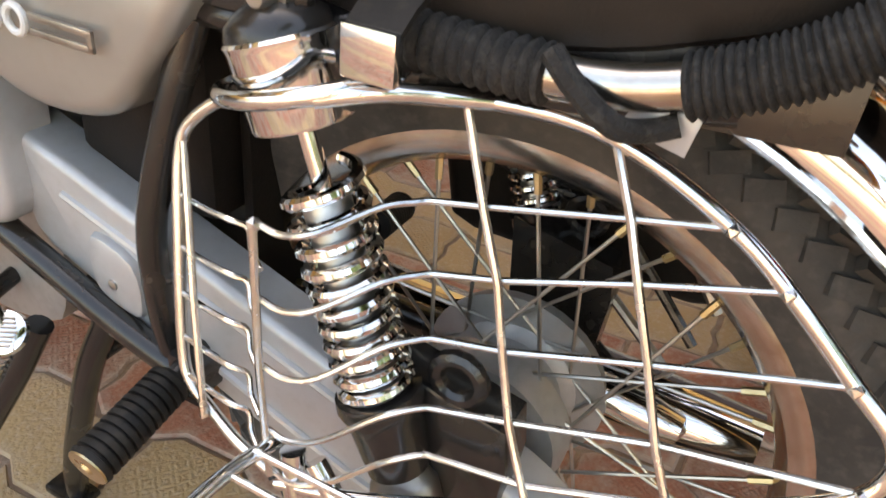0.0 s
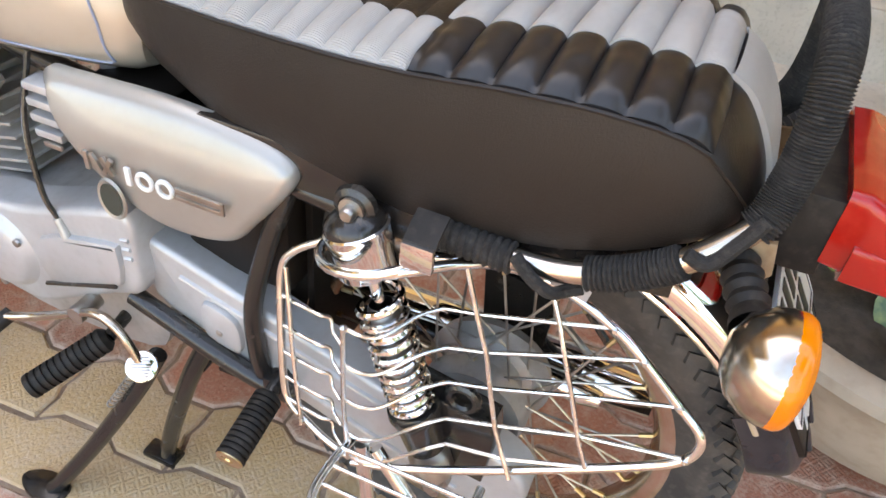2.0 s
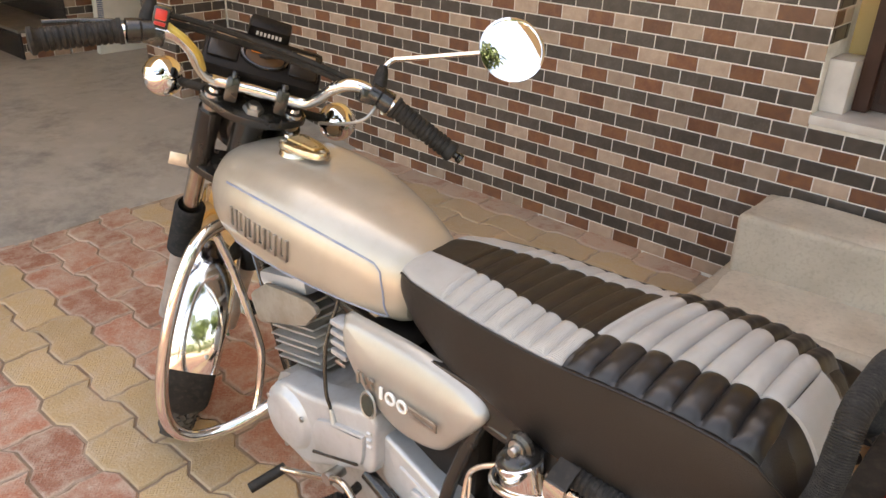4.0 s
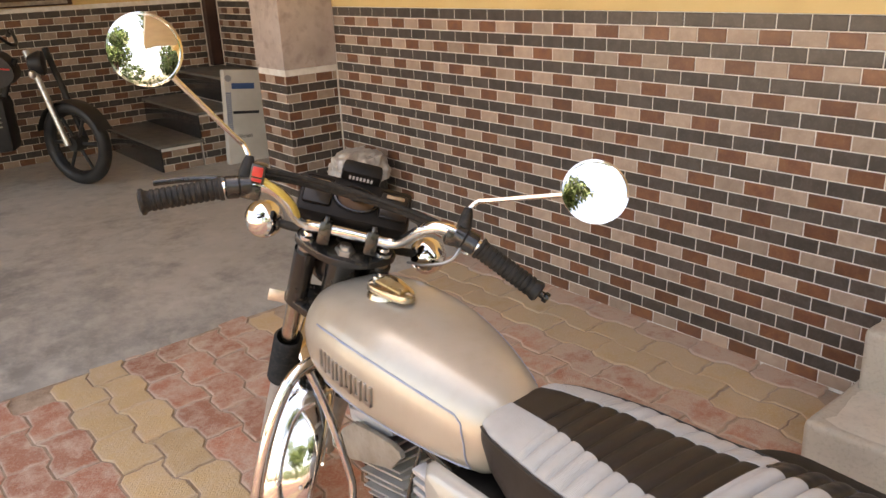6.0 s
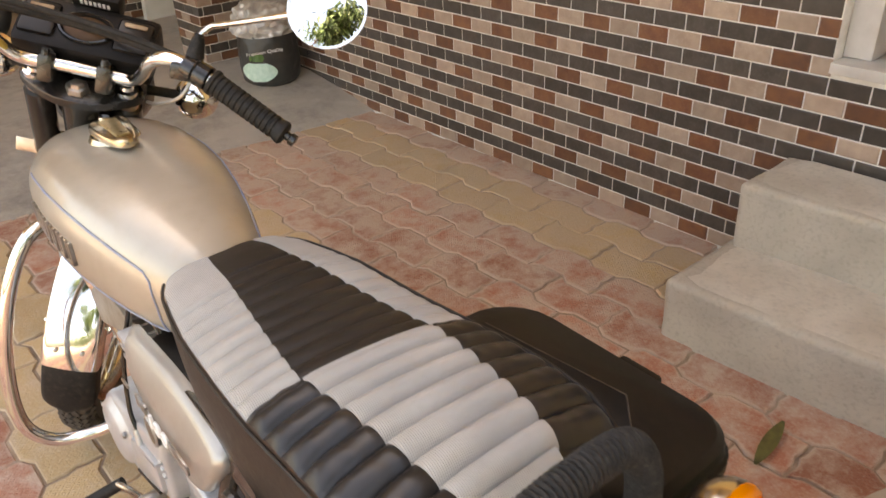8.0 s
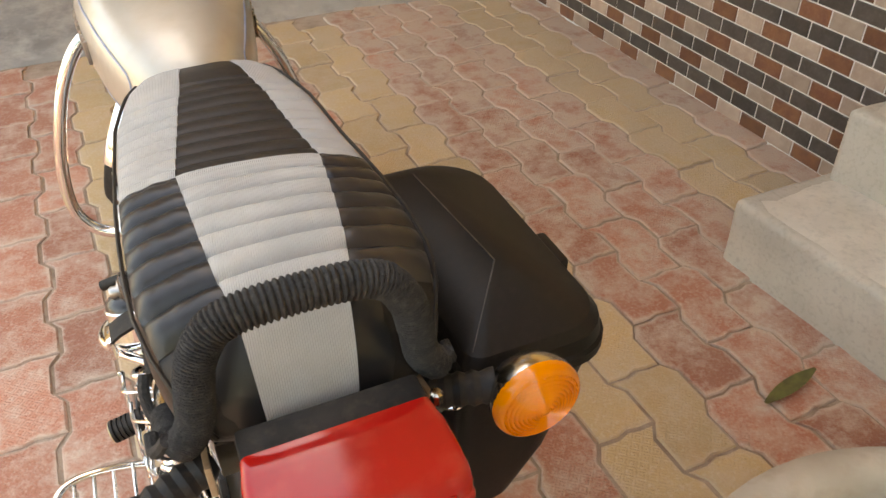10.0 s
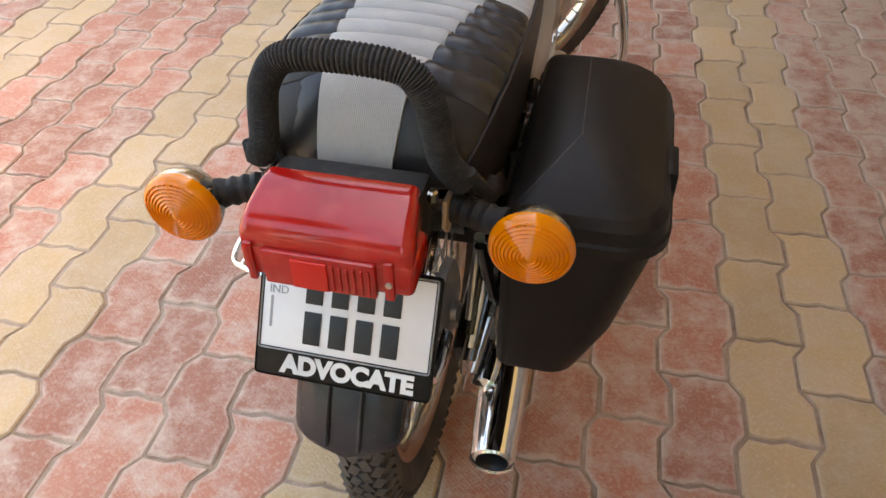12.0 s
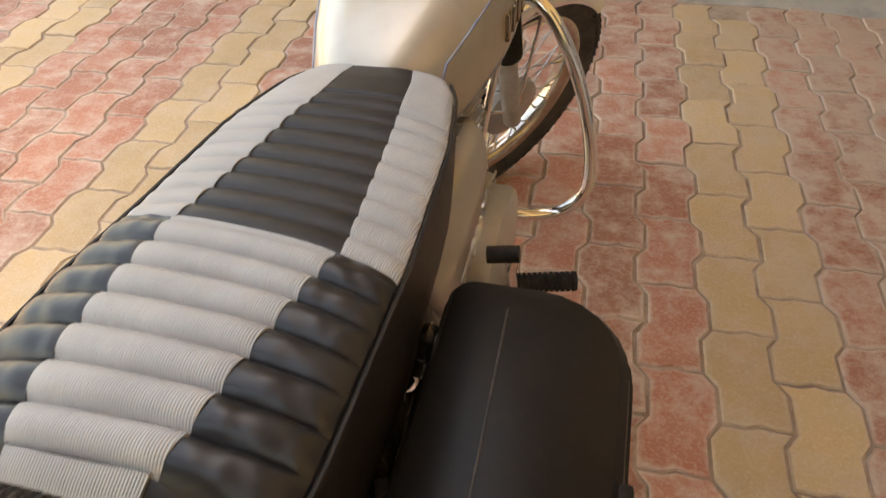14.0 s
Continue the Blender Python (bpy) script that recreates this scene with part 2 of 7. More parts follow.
def dusted(m, dust, scale, amount):
    """Trodden dust in patches: thicker along the edges of pieces that carry the attribute, and towards the house, where
    its colour also adds brightness.
    """
    t, ln = m.node_tree.nodes, m.node_tree.links
    p = t["Principled BSDF"]
    geo = t.new("ShaderNodeNewGeometry")
    n, r, mx = t.new("ShaderNodeTexNoise"), t.new("ShaderNodeMapRange"), t.new("ShaderNodeMix")
    n.inputs["Scale"].default_value, n.inputs["Detail"].default_value, n.inputs["Roughness"].default_value = scale, 12, 0.78
    ln.new(geo.outputs["Position"], n.inputs["Vector"])
    r.inputs[1].default_value, r.inputs[2].default_value, r.inputs[4].default_value = 0.46, 0.64, amount
    mx.data_type = "RGBA"
    mx.inputs[7].default_value = (*dust, 1)
    # pales the floor towards the house: dust there, and brightness put into the colour
    toward, dust_lift = t.new("ShaderNodeVectorMath"), t.new("ShaderNodeMapRange")
    toward.operation = "DOT_PRODUCT"
    toward.inputs[1].default_value = (0.8, 0.35, 0)
    ln.new(geo.outputs["Position"], toward.inputs[0])
    dust_lift.inputs[1].default_value, dust_lift.inputs[2].default_value, dust_lift.inputs[4].default_value = 0.9, 1.9, 0.13
    ln.new(toward.outputs["Value"], dust_lift.inputs[0])
    rim, lift, add = t.new("ShaderNodeAttribute"), t.new("ShaderNodeMath"), t.new("ShaderNodeMath")
    rim.attribute_name = "rim"
    lift.operation = "MULTIPLY_ADD"
    lift.inputs[1].default_value = 0.125
    ln.new(rim.outputs["Fac"], lift.inputs[0])
    ln.new(n.outputs[0], lift.inputs[2])
    ln.new(lift.outputs[0], add.inputs[0])
    ln.new(dust_lift.outputs[0], add.inputs[1])
    ln.new(add.outputs[0], r.inputs[0])
    ln.new(r.outputs[0], mx.inputs[0])
    ln.new(p.inputs["Base Color"].links[0].from_socket, mx.inputs[6])
    ln.new(mx.outputs[2], p.inputs["Base Color"])
    return m


def emboss(m, dust, scale=3.0, amount=0.75):
    """Pressed zigzag ridges on a paving block, and trodden dust that ignores the joints."""
    t, ln = m.node_tree.nodes, m.node_tree.links
    p = t["Principled BSDF"]
    geo = t.new("ShaderNodeNewGeometry")
    heights = []
    for turn, band in ((0.70, 1.0), (-0.87, 1.0)):
        mp, w = t.new("ShaderNodeMapping"), t.new("ShaderNodeTexWave")
        mp.inputs["Rotation"].default_value = (0, 0, turn)
        w.inputs["Scale"].default_value, w.inputs["Distortion"].default_value = 42.0, 0.6
        ln.new(geo.outputs["Position"], mp.inputs[0])
        ln.new(mp.outputs[0], w.inputs["Vector"])
        heights.append(w.outputs[1])
    ck = t.new("ShaderNodeTexChecker")
    ck.inputs["Scale"].default_value = 64.0
    ln.new(geo.outputs["Position"], ck.inputs["Vector"])
    pick = t.new("ShaderNodeMix")
    ln.new(ck.outputs[1], pick.inputs[0])
    ln.new(heights[0], pick.inputs[2])
    ln.new(heights[1], pick.inputs[3])
    b = t.new("ShaderNodeBump")
    b.inputs["Distance"].default_value = 0.002
    worn, keep = t.new("ShaderNodeTexNoise"), t.new("ShaderNodeMapRange")
    worn.inputs["Scale"].default_value, worn.inputs["Detail"].default_value = 4.0, 5
    keep.inputs[1].default_value, keep.inputs[2].default_value, keep.inputs[3].default_value, keep.inputs[4].default_value = 0.42, 0.62, 0.05, 0.5
    ln.new(geo.outputs["Position"], worn.inputs["Vector"])
    ln.new(worn.outputs[0], keep.inputs[0])
    ln.new(keep.outputs[0], b.inputs["Strength"])
    ln.new(pick.outputs[0], b.inputs["Height"])
    ln.new(p.inputs["Normal"].links[0].from_socket, b.inputs["Normal"])
    ln.new(b.outputs[0], p.inputs["Normal"])
    return dusted(m, dust, scale, amount)


YEL = dict(col2=(0.49, 0.34, 0.19), scale=7, fine=(0.60, 0.48, 0.33), fine_scale=120, fine_amount=0.6, **PAVE)
REDB = dict(col2=(0.44, 0.205, 0.135), scale=6, fine=(0.53, 0.35, 0.26), fine_scale=120, fine_amount=0.7, **PAVE)
DUST = (0.58, 0.46, 0.36)
FLOOR_CEM = dusted(FLOOR_CEM, (0.52, 0.465, 0.40), 4.0, 0.55)
SAND = dusted(mat("sandy_joint", (0.36, 0.26, 0.185), 0.95, col2=(0.24, 0.16, 0.11), scale=9, **PAVE), DUST, 5.5, 0.55)
PAVER_Y = emboss(mat("yellow_paver", (0.55, 0.37, 0.185), 0.8, vary=0.12, **YEL), DUST, 5.5, 0.4)
PAVER_R = emboss(mat("red_paver", (0.39, 0.140, 0.082), 0.8, vary=0.22, **REDB), DUST, 9.0, 0.75)
PAVER_YF = emboss(mat("yellow_paver_far", (0.55, 0.37, 0.185), 0.8, vary=0.12, island=True, **YEL), DUST, 5.5, 0.4)
PAVER_RF = emboss(mat("red_paver_far", (0.39, 0.140, 0.082), 0.8, vary=0.22, island=True, **REDB), DUST, 9.0, 0.75)
LEAF = mat("green_leaf", (0.045, 0.11, 0.022), 0.4, col2=(0.07, 0.15, 0.03), scale=14, vary=0.3, coat=0.2)
LEAF_VAR = mat("variegated_leaf", (0.035, 0.10, 0.02), 0.35, col2=(0.22, 0.30, 0.06), scale=22, contrast=0.35, vary=0.2, coat=0.3)
LEAF_FALLEN = mat("olive_fallen_leaf", (0.135, 0.125, 0.035), 0.5, col2=(0.085, 0.075, 0.025), scale=40)
HEDGE = mat("hedge_leaves", (0.035, 0.075, 0.02), 0.55, col2=(0.06, 0.11, 0.03), scale=4, vary=0.5, island=True)
EARTH = mat("dark_potting_soil", (0.05, 0.04, 0.03), 0.95, col2=(0.08, 0.065, 0.05), scale=40, bump=0.8)
POT = mat("cement_planter", (0.50, 0.43, 0.34), 0.8, col2=(0.40, 0.33, 0.25), scale=7, bump=0.3, bump_scale=60, fine=(0.3, 0.2, 0.13), fine_scale=30, fine_amount=0.35)
CARD = mat("printed_carton", (0.62, 0.58, 0.52), 0.6, col2=(0.54, 0.50, 0.44), scale=6)
CARD_BLUE = mat("blue_print", (0.04, 0.10, 0.25), 0.6)
BAG = mat("black_grow_bag", (0.03, 0.028, 0.026), 0.4, col2=(0.05, 0.045, 0.04), scale=12, bump=0.3, bump_scale=40)
FOIL = mat("crumpled_grey_sack", (0.62, 0.58, 0.54), 0.35, 0.3, (0.42, 0.38, 0.35), 20, bump=0.5, bump_scale=40)
PRINT_GREEN = mat("pale_green_print", (0.42, 0.60, 0.50), 0.5, col2=(0.55, 0.7, 0.6), scale=40)
# tyres, rims and bodywork in one near black that carries the corner's shade
SHADE_BIKE = mat("shade_deepened_enamel", (0.014, 0.013, 0.013), 0.45, col2=(0.028, 0.024, 0.022), scale=12, spec=0.3)
CEIL = mat("plaster_ceiling", (0.62, 0.55, 0.42), 0.85, col2=(0.55, 0.48, 0.36), scale=2)


# ---- mesh helpers ----
def part(name, bm, material, parent=None, label="", smooth=True, sharp=40):
    """Links a bmesh as one mesh object, under a thing or a part."""
    me = bpy.data.meshes.new(name)
    bmesh.ops.recalc_face_normals(bm, faces=bm.faces[:])
    bm.to_mesh(me)
    bm.free()
    for m in (material if isinstance(material, (list, tuple)) else [material]):
        me.materials.append(m)
    if smooth:
        me.shade_smooth()
        me.set_sharp_from_angle(angle=radians(sharp))
    ob = new(name, me)
    if parent:
        ob.parent = parent
    if label:
        ob["label"] = label
    return ob


def rings(bm, loops, closed=True, cap=True, mat_index=0, wrap=False):
    """Skins a list of point loops."""
    rows = [[bm.verts.new(p) for p in loop] for loop in loops]
    n = len(rows[0])
    pairs = list(zip(rows, rows[1:])) + ([(rows[-1], rows[0])] if wrap else [])
    for a, b in pairs:
        for i in range(n if closed else n - 1):
            j = (i + 1) % n
            f = bm.faces.new((a[i], a[j], b[j], b[i]))
            f.material_index = mat_index
    if cap and closed and not wrap:
        for row in (rows[0], rows[-1]):
            f = bm.faces.new(row)
            f.material_index = mat_index
    return bm


def glide(points, steps=6):
    """A Catmull-Rom line through points."""
    p = [Vector(q) for q in points]
    p = [p[0] * 2 - p[1]] + p + [p[-1] * 2 - p[-2]]
    out = []
    for a, b, c, d in zip(p, p[1:], p[2:], p[3:]):
        for k in range(steps):
            t = k / steps
            out.append(0.5 * ((2 * b) + (c - a) * t + (2 * a - 5 * b + 4 * c - d) * t * t + (3 * b - a - 3 * c + d) * t ** 3))
    return out + [p[-2]]


def tube(points, r, seg=10, bm=None, radius=None, wrap=False, smooth_steps=0):
    """A round bar along points. radius(k, n): factor along the way."""
    bm = bm or bmesh.new()
    pts = glide(points, smooth_steps) if smooth_steps else [Vector(q) for q in points]
    n = len(pts)
    loops, up = [], None
    for k, p in enumerate(pts):
        if wrap:
            d = (pts[(k + 1) % n] - pts[k - 1]).normalized()
        else:
            d = (pts[min(k + 1, n - 1)] - pts[max(k - 1, 0)]).normalized()
        if up is None:
            up = d.orthogonal().normalized()
        up = (up - d * up.dot(d))
        up = up.normalized() if up.length > 1e-6 else d.orthogonal().normalized()
        side = d.cross(up)
        rr = r * (radius(k, n) if radius else 1)
        loops.append([p + rr * (math.cos(a) * up + math.sin(a) * side) for a in (2 * math.pi * i / seg for i in range(seg))])
    return rings(bm, loops, wrap=wrap)


def lathe(profile, seg=32, m=Matrix(), bm=None, mat_index=0, cap=False):
    """Turns (radius, height) pairs about the local Z axis, then lays them out by m."""
    bm = bm or bmesh.new()
    loops = [[m @ Vector((r * math.cos(a), r * math.sin(a), h)) for a in (2 * math.pi * i / seg for i in range(seg))] for r, h in profile]
    return rings(bm, loops, cap=cap, mat_index=mat_index)


def block(a, b, bevel=0.004, bm=None, m=Matrix(), seg=2, mat_index=0):
    """A box from corner a to corner b with rounded edges."""
    bm = bm or bmesh.new()
    made = bmesh.ops.create_cube(bm, size=1)["verts"]
    for v in made:
        v.co = Vector([a[i] + (b[i] - a[i]) * (v.co[i] + 0.5) for i in range(3)])
    edges = list({e for v in made for e in v.link_edges})
    if bevel:
        res = bmesh.ops.bevel(bm, geom=edges, offset=bevel, segments=seg, affect="EDGES", profile=0.6)
        made = list({v for f in res["faces"] for v in f.verts} | {v for v in made if v.is_valid})
    faces = {f for v in made if v.is_valid for f in v.link_faces}
    for f in faces:
        f.material_index = mat_index
    for v in {v for f in faces for v in f.verts}:
        v.co = m @ v.co
    return bm


def plate(outline, a, b, axis="x", bevel=0.003, bm=None, seg=2, dome=0.0, relax=0):
    """A flat outline pushed along an axis from a to b, with rounded rims. Outline pairs are the other two axes in order."""
    bm = bm or bmesh.new()
    k = "xyz".index(axis)

    def at(p, h):
        q = list(p)
        q.insert(k, h)
        return Vector(q)
    cx, cy = sum(p[0] for p in outline) / len(outline), sum(p[1] for p in outline) / len(outline)

    def shrunk(d):
        out = []
        n = len(outline)
        for i, p in enumerate(outline):
            q, s = Vector(outline[i - 1]), Vector(outline[(i + 1) % n])
            t = (s - q).normalized()
            nrm = Vector((-t.y, t.x))
            if nrm.dot(Vector((cx, cy)) - Vector(p)) < 0:
                nrm = -nrm
            out.append(Vector(p) + nrm * d)
        for _ in range(relax if d > 0.002 else 0):
            out = [(out[i - 1] + out[i] * 2 + out[(i + 1) % n]) / 4 for i in range(n)]
        return out
    sgn = 1 if b > a else -1
    loops = [[at(p, a) for p in outline], [at(p, b - sgn * bevel) for p in outline]]
    for s in range(1, seg + 1):
        ang = math.pi / 2 * s / seg
        loops.append([at(p, b - sgn * bevel * (1 - math.sin(ang))) for p in shrunk(bevel * (1 - math.cos(ang)))])
    if dome:
        inner = shrunk(bevel)
        for f in (0.75, 0.5, 0.25):
            loops.append([at((cx + (p[0] - cx) * f, cy + (p[1] - cy) * f), b + sgn * dome * (1 - f * f)) for p in inner])
    return rings(bm, loops)


def smooth_outline(points, steps=4):
    p = [Vector(q) for q in points]
    n = len(p)
    out = []
    for i in range(n):
        a, b, c, d = p[i - 1], p[i], p[(i + 1) % n], p[(i + 2) % n]
        for k in range(steps):
            t = k / steps
            out.append(0.5 * ((2 * b) + (c - a) * t + (2 * a - 5 * b + 4 * c - d) * t * t + (3 * b - a - 3 * c + d) * t ** 3))
    return [tuple(q) for q in out]


def aim(a, b):
    """A pose at a whose Z axis points at b."""
    return Matrix.Translation(a) @ (Vector(b) - Vector(a)).to_track_quat("Z", "Y").to_matrix().to_4x4()


def rod(a, b, r, seg=12, bm=None, r2=None):
    length = (Vector(b) - Vector(a)).length
    return lathe([(r, 0), (r if r2 is None else r2, length)], seg, aim(a, b), bm, cap=True)


def writing(name, text, size, m, material, parent, depth=0.0006, bold=0.0):
    cu = bpy.data.curves.new(name, "FONT")
    cu.body, cu.size, cu.align_x, cu.align_y, cu.extrude, cu.offset = text, size, "CENTER", "CENTER", depth, bold
    tmp = bpy.data.objects.new(name, cu)
    me = bpy.data.meshes.new_from_object(tmp)
    bpy.data.objects.remove(tmp)
    bpy.data.curves.remove(cu)
    me.materials.clear()
    me.materials.append(material)
    me.transform(m)
    ob = new(name, me)
    ob.parent = parent
    return ob


def moved(bm, m):
    for v in bm.verts:
        v.co = m @ v.co
    return bm

# ---- the setting ----
def structure(name, bm, material, smooth=False):
    return tagged(part(name, bm, material, None, smooth=smooth), kind="structure")


WALL_X = 2.010
ROW, PAIR = 0.0533, 0.236
TILE_TOP, NORTH_TOP = 1.279, 1.312
ground = structure("ground", block((-60, -60, -0.30), (60, 60, -0.012), 0), SOIL)
bed = structure("paving_bed", block((-4.5, -4.5, -0.10), (2.0, 2.75, -0.0062), 0), SAND)
edge = [(-5.5, 2.60), (-0.1, 2.575), (0.3, 2.57), (0.7, 2.60), (1.13, 2.60), (1.45, 2.54), (2.95, 2.45)]
rows = [[Vector((x, y, -0.06)) for x, y in edge]]
for d, z in ((0.0, -0.004), (0.01, 0.004), (0.30, 0.055), (0.62, 0.095), (1.2, 0.105), (3.6, 0.11)):
    rows.append([Vector((x, y + d if d < 3 else 6.9, z + 0.003 * noise.noise(Vector((x * 2, d * 3, 0))))) for x, y in edge])
slab = structure("concrete_floor", rings(bmesh.new(), rows, closed=False, cap=False), FLOOR_CEM, True)
# east wall with a window opening over the cement steps
wall_east = structure("wall_east", block((WALL_X + 0.004, 0.265, -0.1), (2.26, 3.98, TILE_TOP), 0), GROUT)
wall_low = structure("wall_under_window", block((WALL_X + 0.004, -2.6, -0.1), (2.26, 0.2645, 0.655), 0), GROUT)
wall_south = structure("wall_beside_window", block((WALL_X + 0.004, -2.6, 0.656), (2.26, -0.95, 3.0), 0), YELLOW_WALL)
wall_upper = structure("wall_upper", block((WALL_X + 0.002, 0.266, TILE_TOP + 0.001), (2.26, 3.98, 3.0), 0), YELLOW_WALL)
lintel = structure("window_lintel", block((WALL_X + 0.002, -0.949, 2.05), (2.26, 0.2655, 3.0), 0), YELLOW_WALL)
window = structure("window_1", block((2.19, -0.948, 0.690), (2.235, 0.18, 2.049), 0.004), WOOD)
part("window_sill", block((WALL_X - 0.02, -0.949, 0.656), (2.245, 0.264, 0.688), 0.006), SILL, window, "pale marble window sill")
part("reveal_slab", block((2.06, 0.185, 0.689), (2.20, 0.2635, 0.86), 0.004), SILL, window)
part("window_frame", block((2.14, 0.135, 0.689), (2.19, 0.184, 2.048), 0.006), WOOD, window)
for y in (-0.88, -0.41, 0.08):
    part("sash_rail", block((2.172, y - 0.035, 0.72), (2.189, y + 0.035, 2.0), 0.004), WOOD, window)
# ceiling and closing walls
structure("ceiling", block((-1.75, 2.05, 3.0), (2.0, 7.2, 3.18), 0), CEIL)
structure("beam_south", block((-1.75, 2.04, 2.66), (2.0, 2.30, 2.999), 0.01), YELLOW_WALL)
structure("beam_west", block((-1.76, 2.31, 2.70), (-1.46, 6.9, 2.999), 0.01), YELLOW_WALL)
wall_north = structure("wall_north", block((-4.5, 6.354, -0.1), (2.46, 6.55, NORTH_TOP), 0), GROUT)
structure("wall_north_upper", block((-4.5, 6.353, NORTH_TOP + 0.001), (2.46, 6.55, 3.0), 0), YELLOW_WALL)
structure("wall_landing", block((2.465, 3.985, -0.1), (2.65, 7.2, 3.0), 0), GROUT)
structure("wall_recess", block((2.265, 3.86, -0.1), (2.46, 3.98, 3.0), 0), YELLOW_WALL)
structure("door_1", block((2.36, 6.27, 0.73), (2.46, 6.352, 2.6), 0.004), WOOD)
structure("window_2", block((-2.4, 6.32, 1.318), (1.28, 6.3525, 1.95), 0.004), WOOD)
part("window_bar", block((-2.35, 6.305, 1.33), (1.24, 6.3195, 1.36), 0.003), STEEL, bpy.data.objects["window_2"])

# pillar: tiled foot under marble cladding
PILLAR = (1.652, 3.632, 2.009, 3.975)
pillar = structure("pillar", block((PILLAR[0] + 0.004, PILLAR[1] + 0.004, -0.05), (PILLAR[2], PILLAR[3], 0.940), 0), GROUT)
cladding = structure("pillar_cladding", block((PILLAR[0] - 0.004, PILLAR[1] - 0.004, 0.942), (PILLAR[2] + 0.001, PILLAR[3] + 0.004, 2.999), 0.003), MARBLE)

# granite stairs against the north wall
stairs = structure("stairs", block((1.394, 5.198, -0.05), (1.70, 6.353, 0.294), 0), GROUT)
STAIR_X = (1.38, 1.705, 2.05)
for k, x0 in enumerate(STAIR_X):
    z1 = 0.105 + 0.205 * (k + 1)
    if k:
        part("step_body", block((x0 + 0.012, 5.198, -0.05), (2.464, 6.352, z1 - 0.02), 0), GROUT, stairs, smooth=False)
    part("riser", block((x0, 5.190, z1 - 0.200), (x0 + 0.0118, 6.351, z1 - 0.0205), 0.002), GRANITE, stairs, "polished black granite riser")
    part("tread", block((x0 - 0.012, 5.176, z1 - 0.02), (x0 + (0.345 if k < 2 else 0.413), 6.350, z1), 0.004), GRANITE_TOP, stairs, "dusty grey granite tread")

# cement steps under the window
def worn_block(a, b, seed, amount=0.006):
    bm = block(a, b, 0.022, seg=3)
    bmesh.ops.subdivide_edges(bm, edges=[e for e in bm.edges if e.calc_length() > 0.12], cuts=7, use_grid_fill=True)
    for v in bm.verts:
        n = noise.noise_vector(v.co * 7 + Vector((seed, 0, 0)))
        v.co += Vector((n.x, n.y, n.z * 0.6)) * amount
    return bm


def splayed(bm):
    """The steps were cast slightly out of line with the wall: their fronts draw in towards the south."""
    for v in bm.verts:
        v.co.x += 0.065 * (0.353 - v.co.y) * max(0.0, min(1.0, (2.0 - v.co.x) / 0.3))
    return bm


steps = structure("cement_steps", splayed(worn_block((1.452, -1.45, -0.03), (2.0, 0.357, 0.189), 3)), CEMENT, True)
part("upper_step", splayed(worn_block((1.740, -1.44, 0.170), (2.004, 0.335, 0.390), 8)), CEMENT, steps, "rough cement upper step")
for (a, b, z) in (((1.465, -1.43), (1.746, 0.345), 0.1885), ((1.753, -1.42), (1.995, 0.321), 0.3905)):
    rows = []
    for i in range(25):
        rows.append([Vector((a[0] + (b[0] - a[0]) * k / 8, a[1] + (b[1] - a[1]) * i / 24, z + 0.006 + 0.004 * noise.noise(Vector((k * 0.7, i * 0.8, z * 9))) - (0.010 if k in (0,) or i in (0, 24) else 0))) for k in range(9)])
    part("tread_wear", splayed(rings(bmesh.new(), rows, closed=False, cap=False)), CEMENT_TOP, steps, "paler worn cement tread")

# unseen upper mass, added this tall to keep the sun off the yard
structure("sun_block_storey", block((2.003, -6.0, 3.001), (7.0, 6.8, 6.4), 0), YELLOW_WALL)
# soffit known only from a mirror; its reach is set to shade the east side
structure("shading_soffit", block((0.45, -5.0, 3.002), (2.002, 2.03, 3.16), 0.01), CEIL)
# unseen house body behind the wall, filled in to block the sun too
structure("sun_block_house", block((2.262, -6.0, -0.1), (7.0, 3.60, 3.0), 0), YELLOW_WALL)

# ---- the motorcycle ----
bike = new("motorcycle")
bike.matrix_world = Matrix.Translation((0.1973, -0.1235, -0.0195)) @ pose(0, 0, 0, 0.97, 0.08, -1.03) @ Matrix.Diagonal((1.036, 1.036, 1.036, 1))
tagged(bike, "silver two-stroke motorcycle with black and white seat on its stand", "motorcycle")
AXLE_R, AXLE_F = Vector((0, 0, 0.338)), Vector((0, 1.24, 0.30))
RAKE, LOCK = radians(27), radians(39)
HEAD = Vector((0, 0.862, 0.95))
STEER = Matrix.Translation(HEAD) @ Matrix.Rotation(-LOCK, 4, Vector((0, -math.sin(RAKE), math.cos(RAKE)))) @ Matrix.Translation(-HEAD)
X90 = Matrix.Rotation(math.pi / 2, 4, "Y")


def lerp(table, y):
    """Values from rows that begin with y, in rising order, by smooth steps between them."""
    if y <= table[0][0]:
        return table[0][1:]
    for a, b in zip(table, table[1:]):
        if y <= b[0]:
            t = (y - a[0]) / (b[0] - a[0])
            return [p + (q - p) * t for p, q in zip(a[1:], b[1:])]
    return table[-1][1:]


# fuel tank: y, half width, underside, top
TANK = [(0.400, 0.062, 0.690, 0.806), (0.412, 0.074, 0.684, 0.815), (0.45, 0.090, 0.681, 0.828), (0.50, 0.106, 0.681, 0.842), (0.56, 0.121, 0.682, 0.855),
        (0.63, 0.133, 0.684, 0.866), (0.70, 0.138, 0.688, 0.871), (0.77, 0.136, 0.695, 0.871), (0.82, 0.128, 0.705, 0.867), (0.86, 0.113, 0.72, 0.860),
        (0.885, 0.094, 0.735, 0.851), (0.90, 0.070, 0.752, 0.840)]


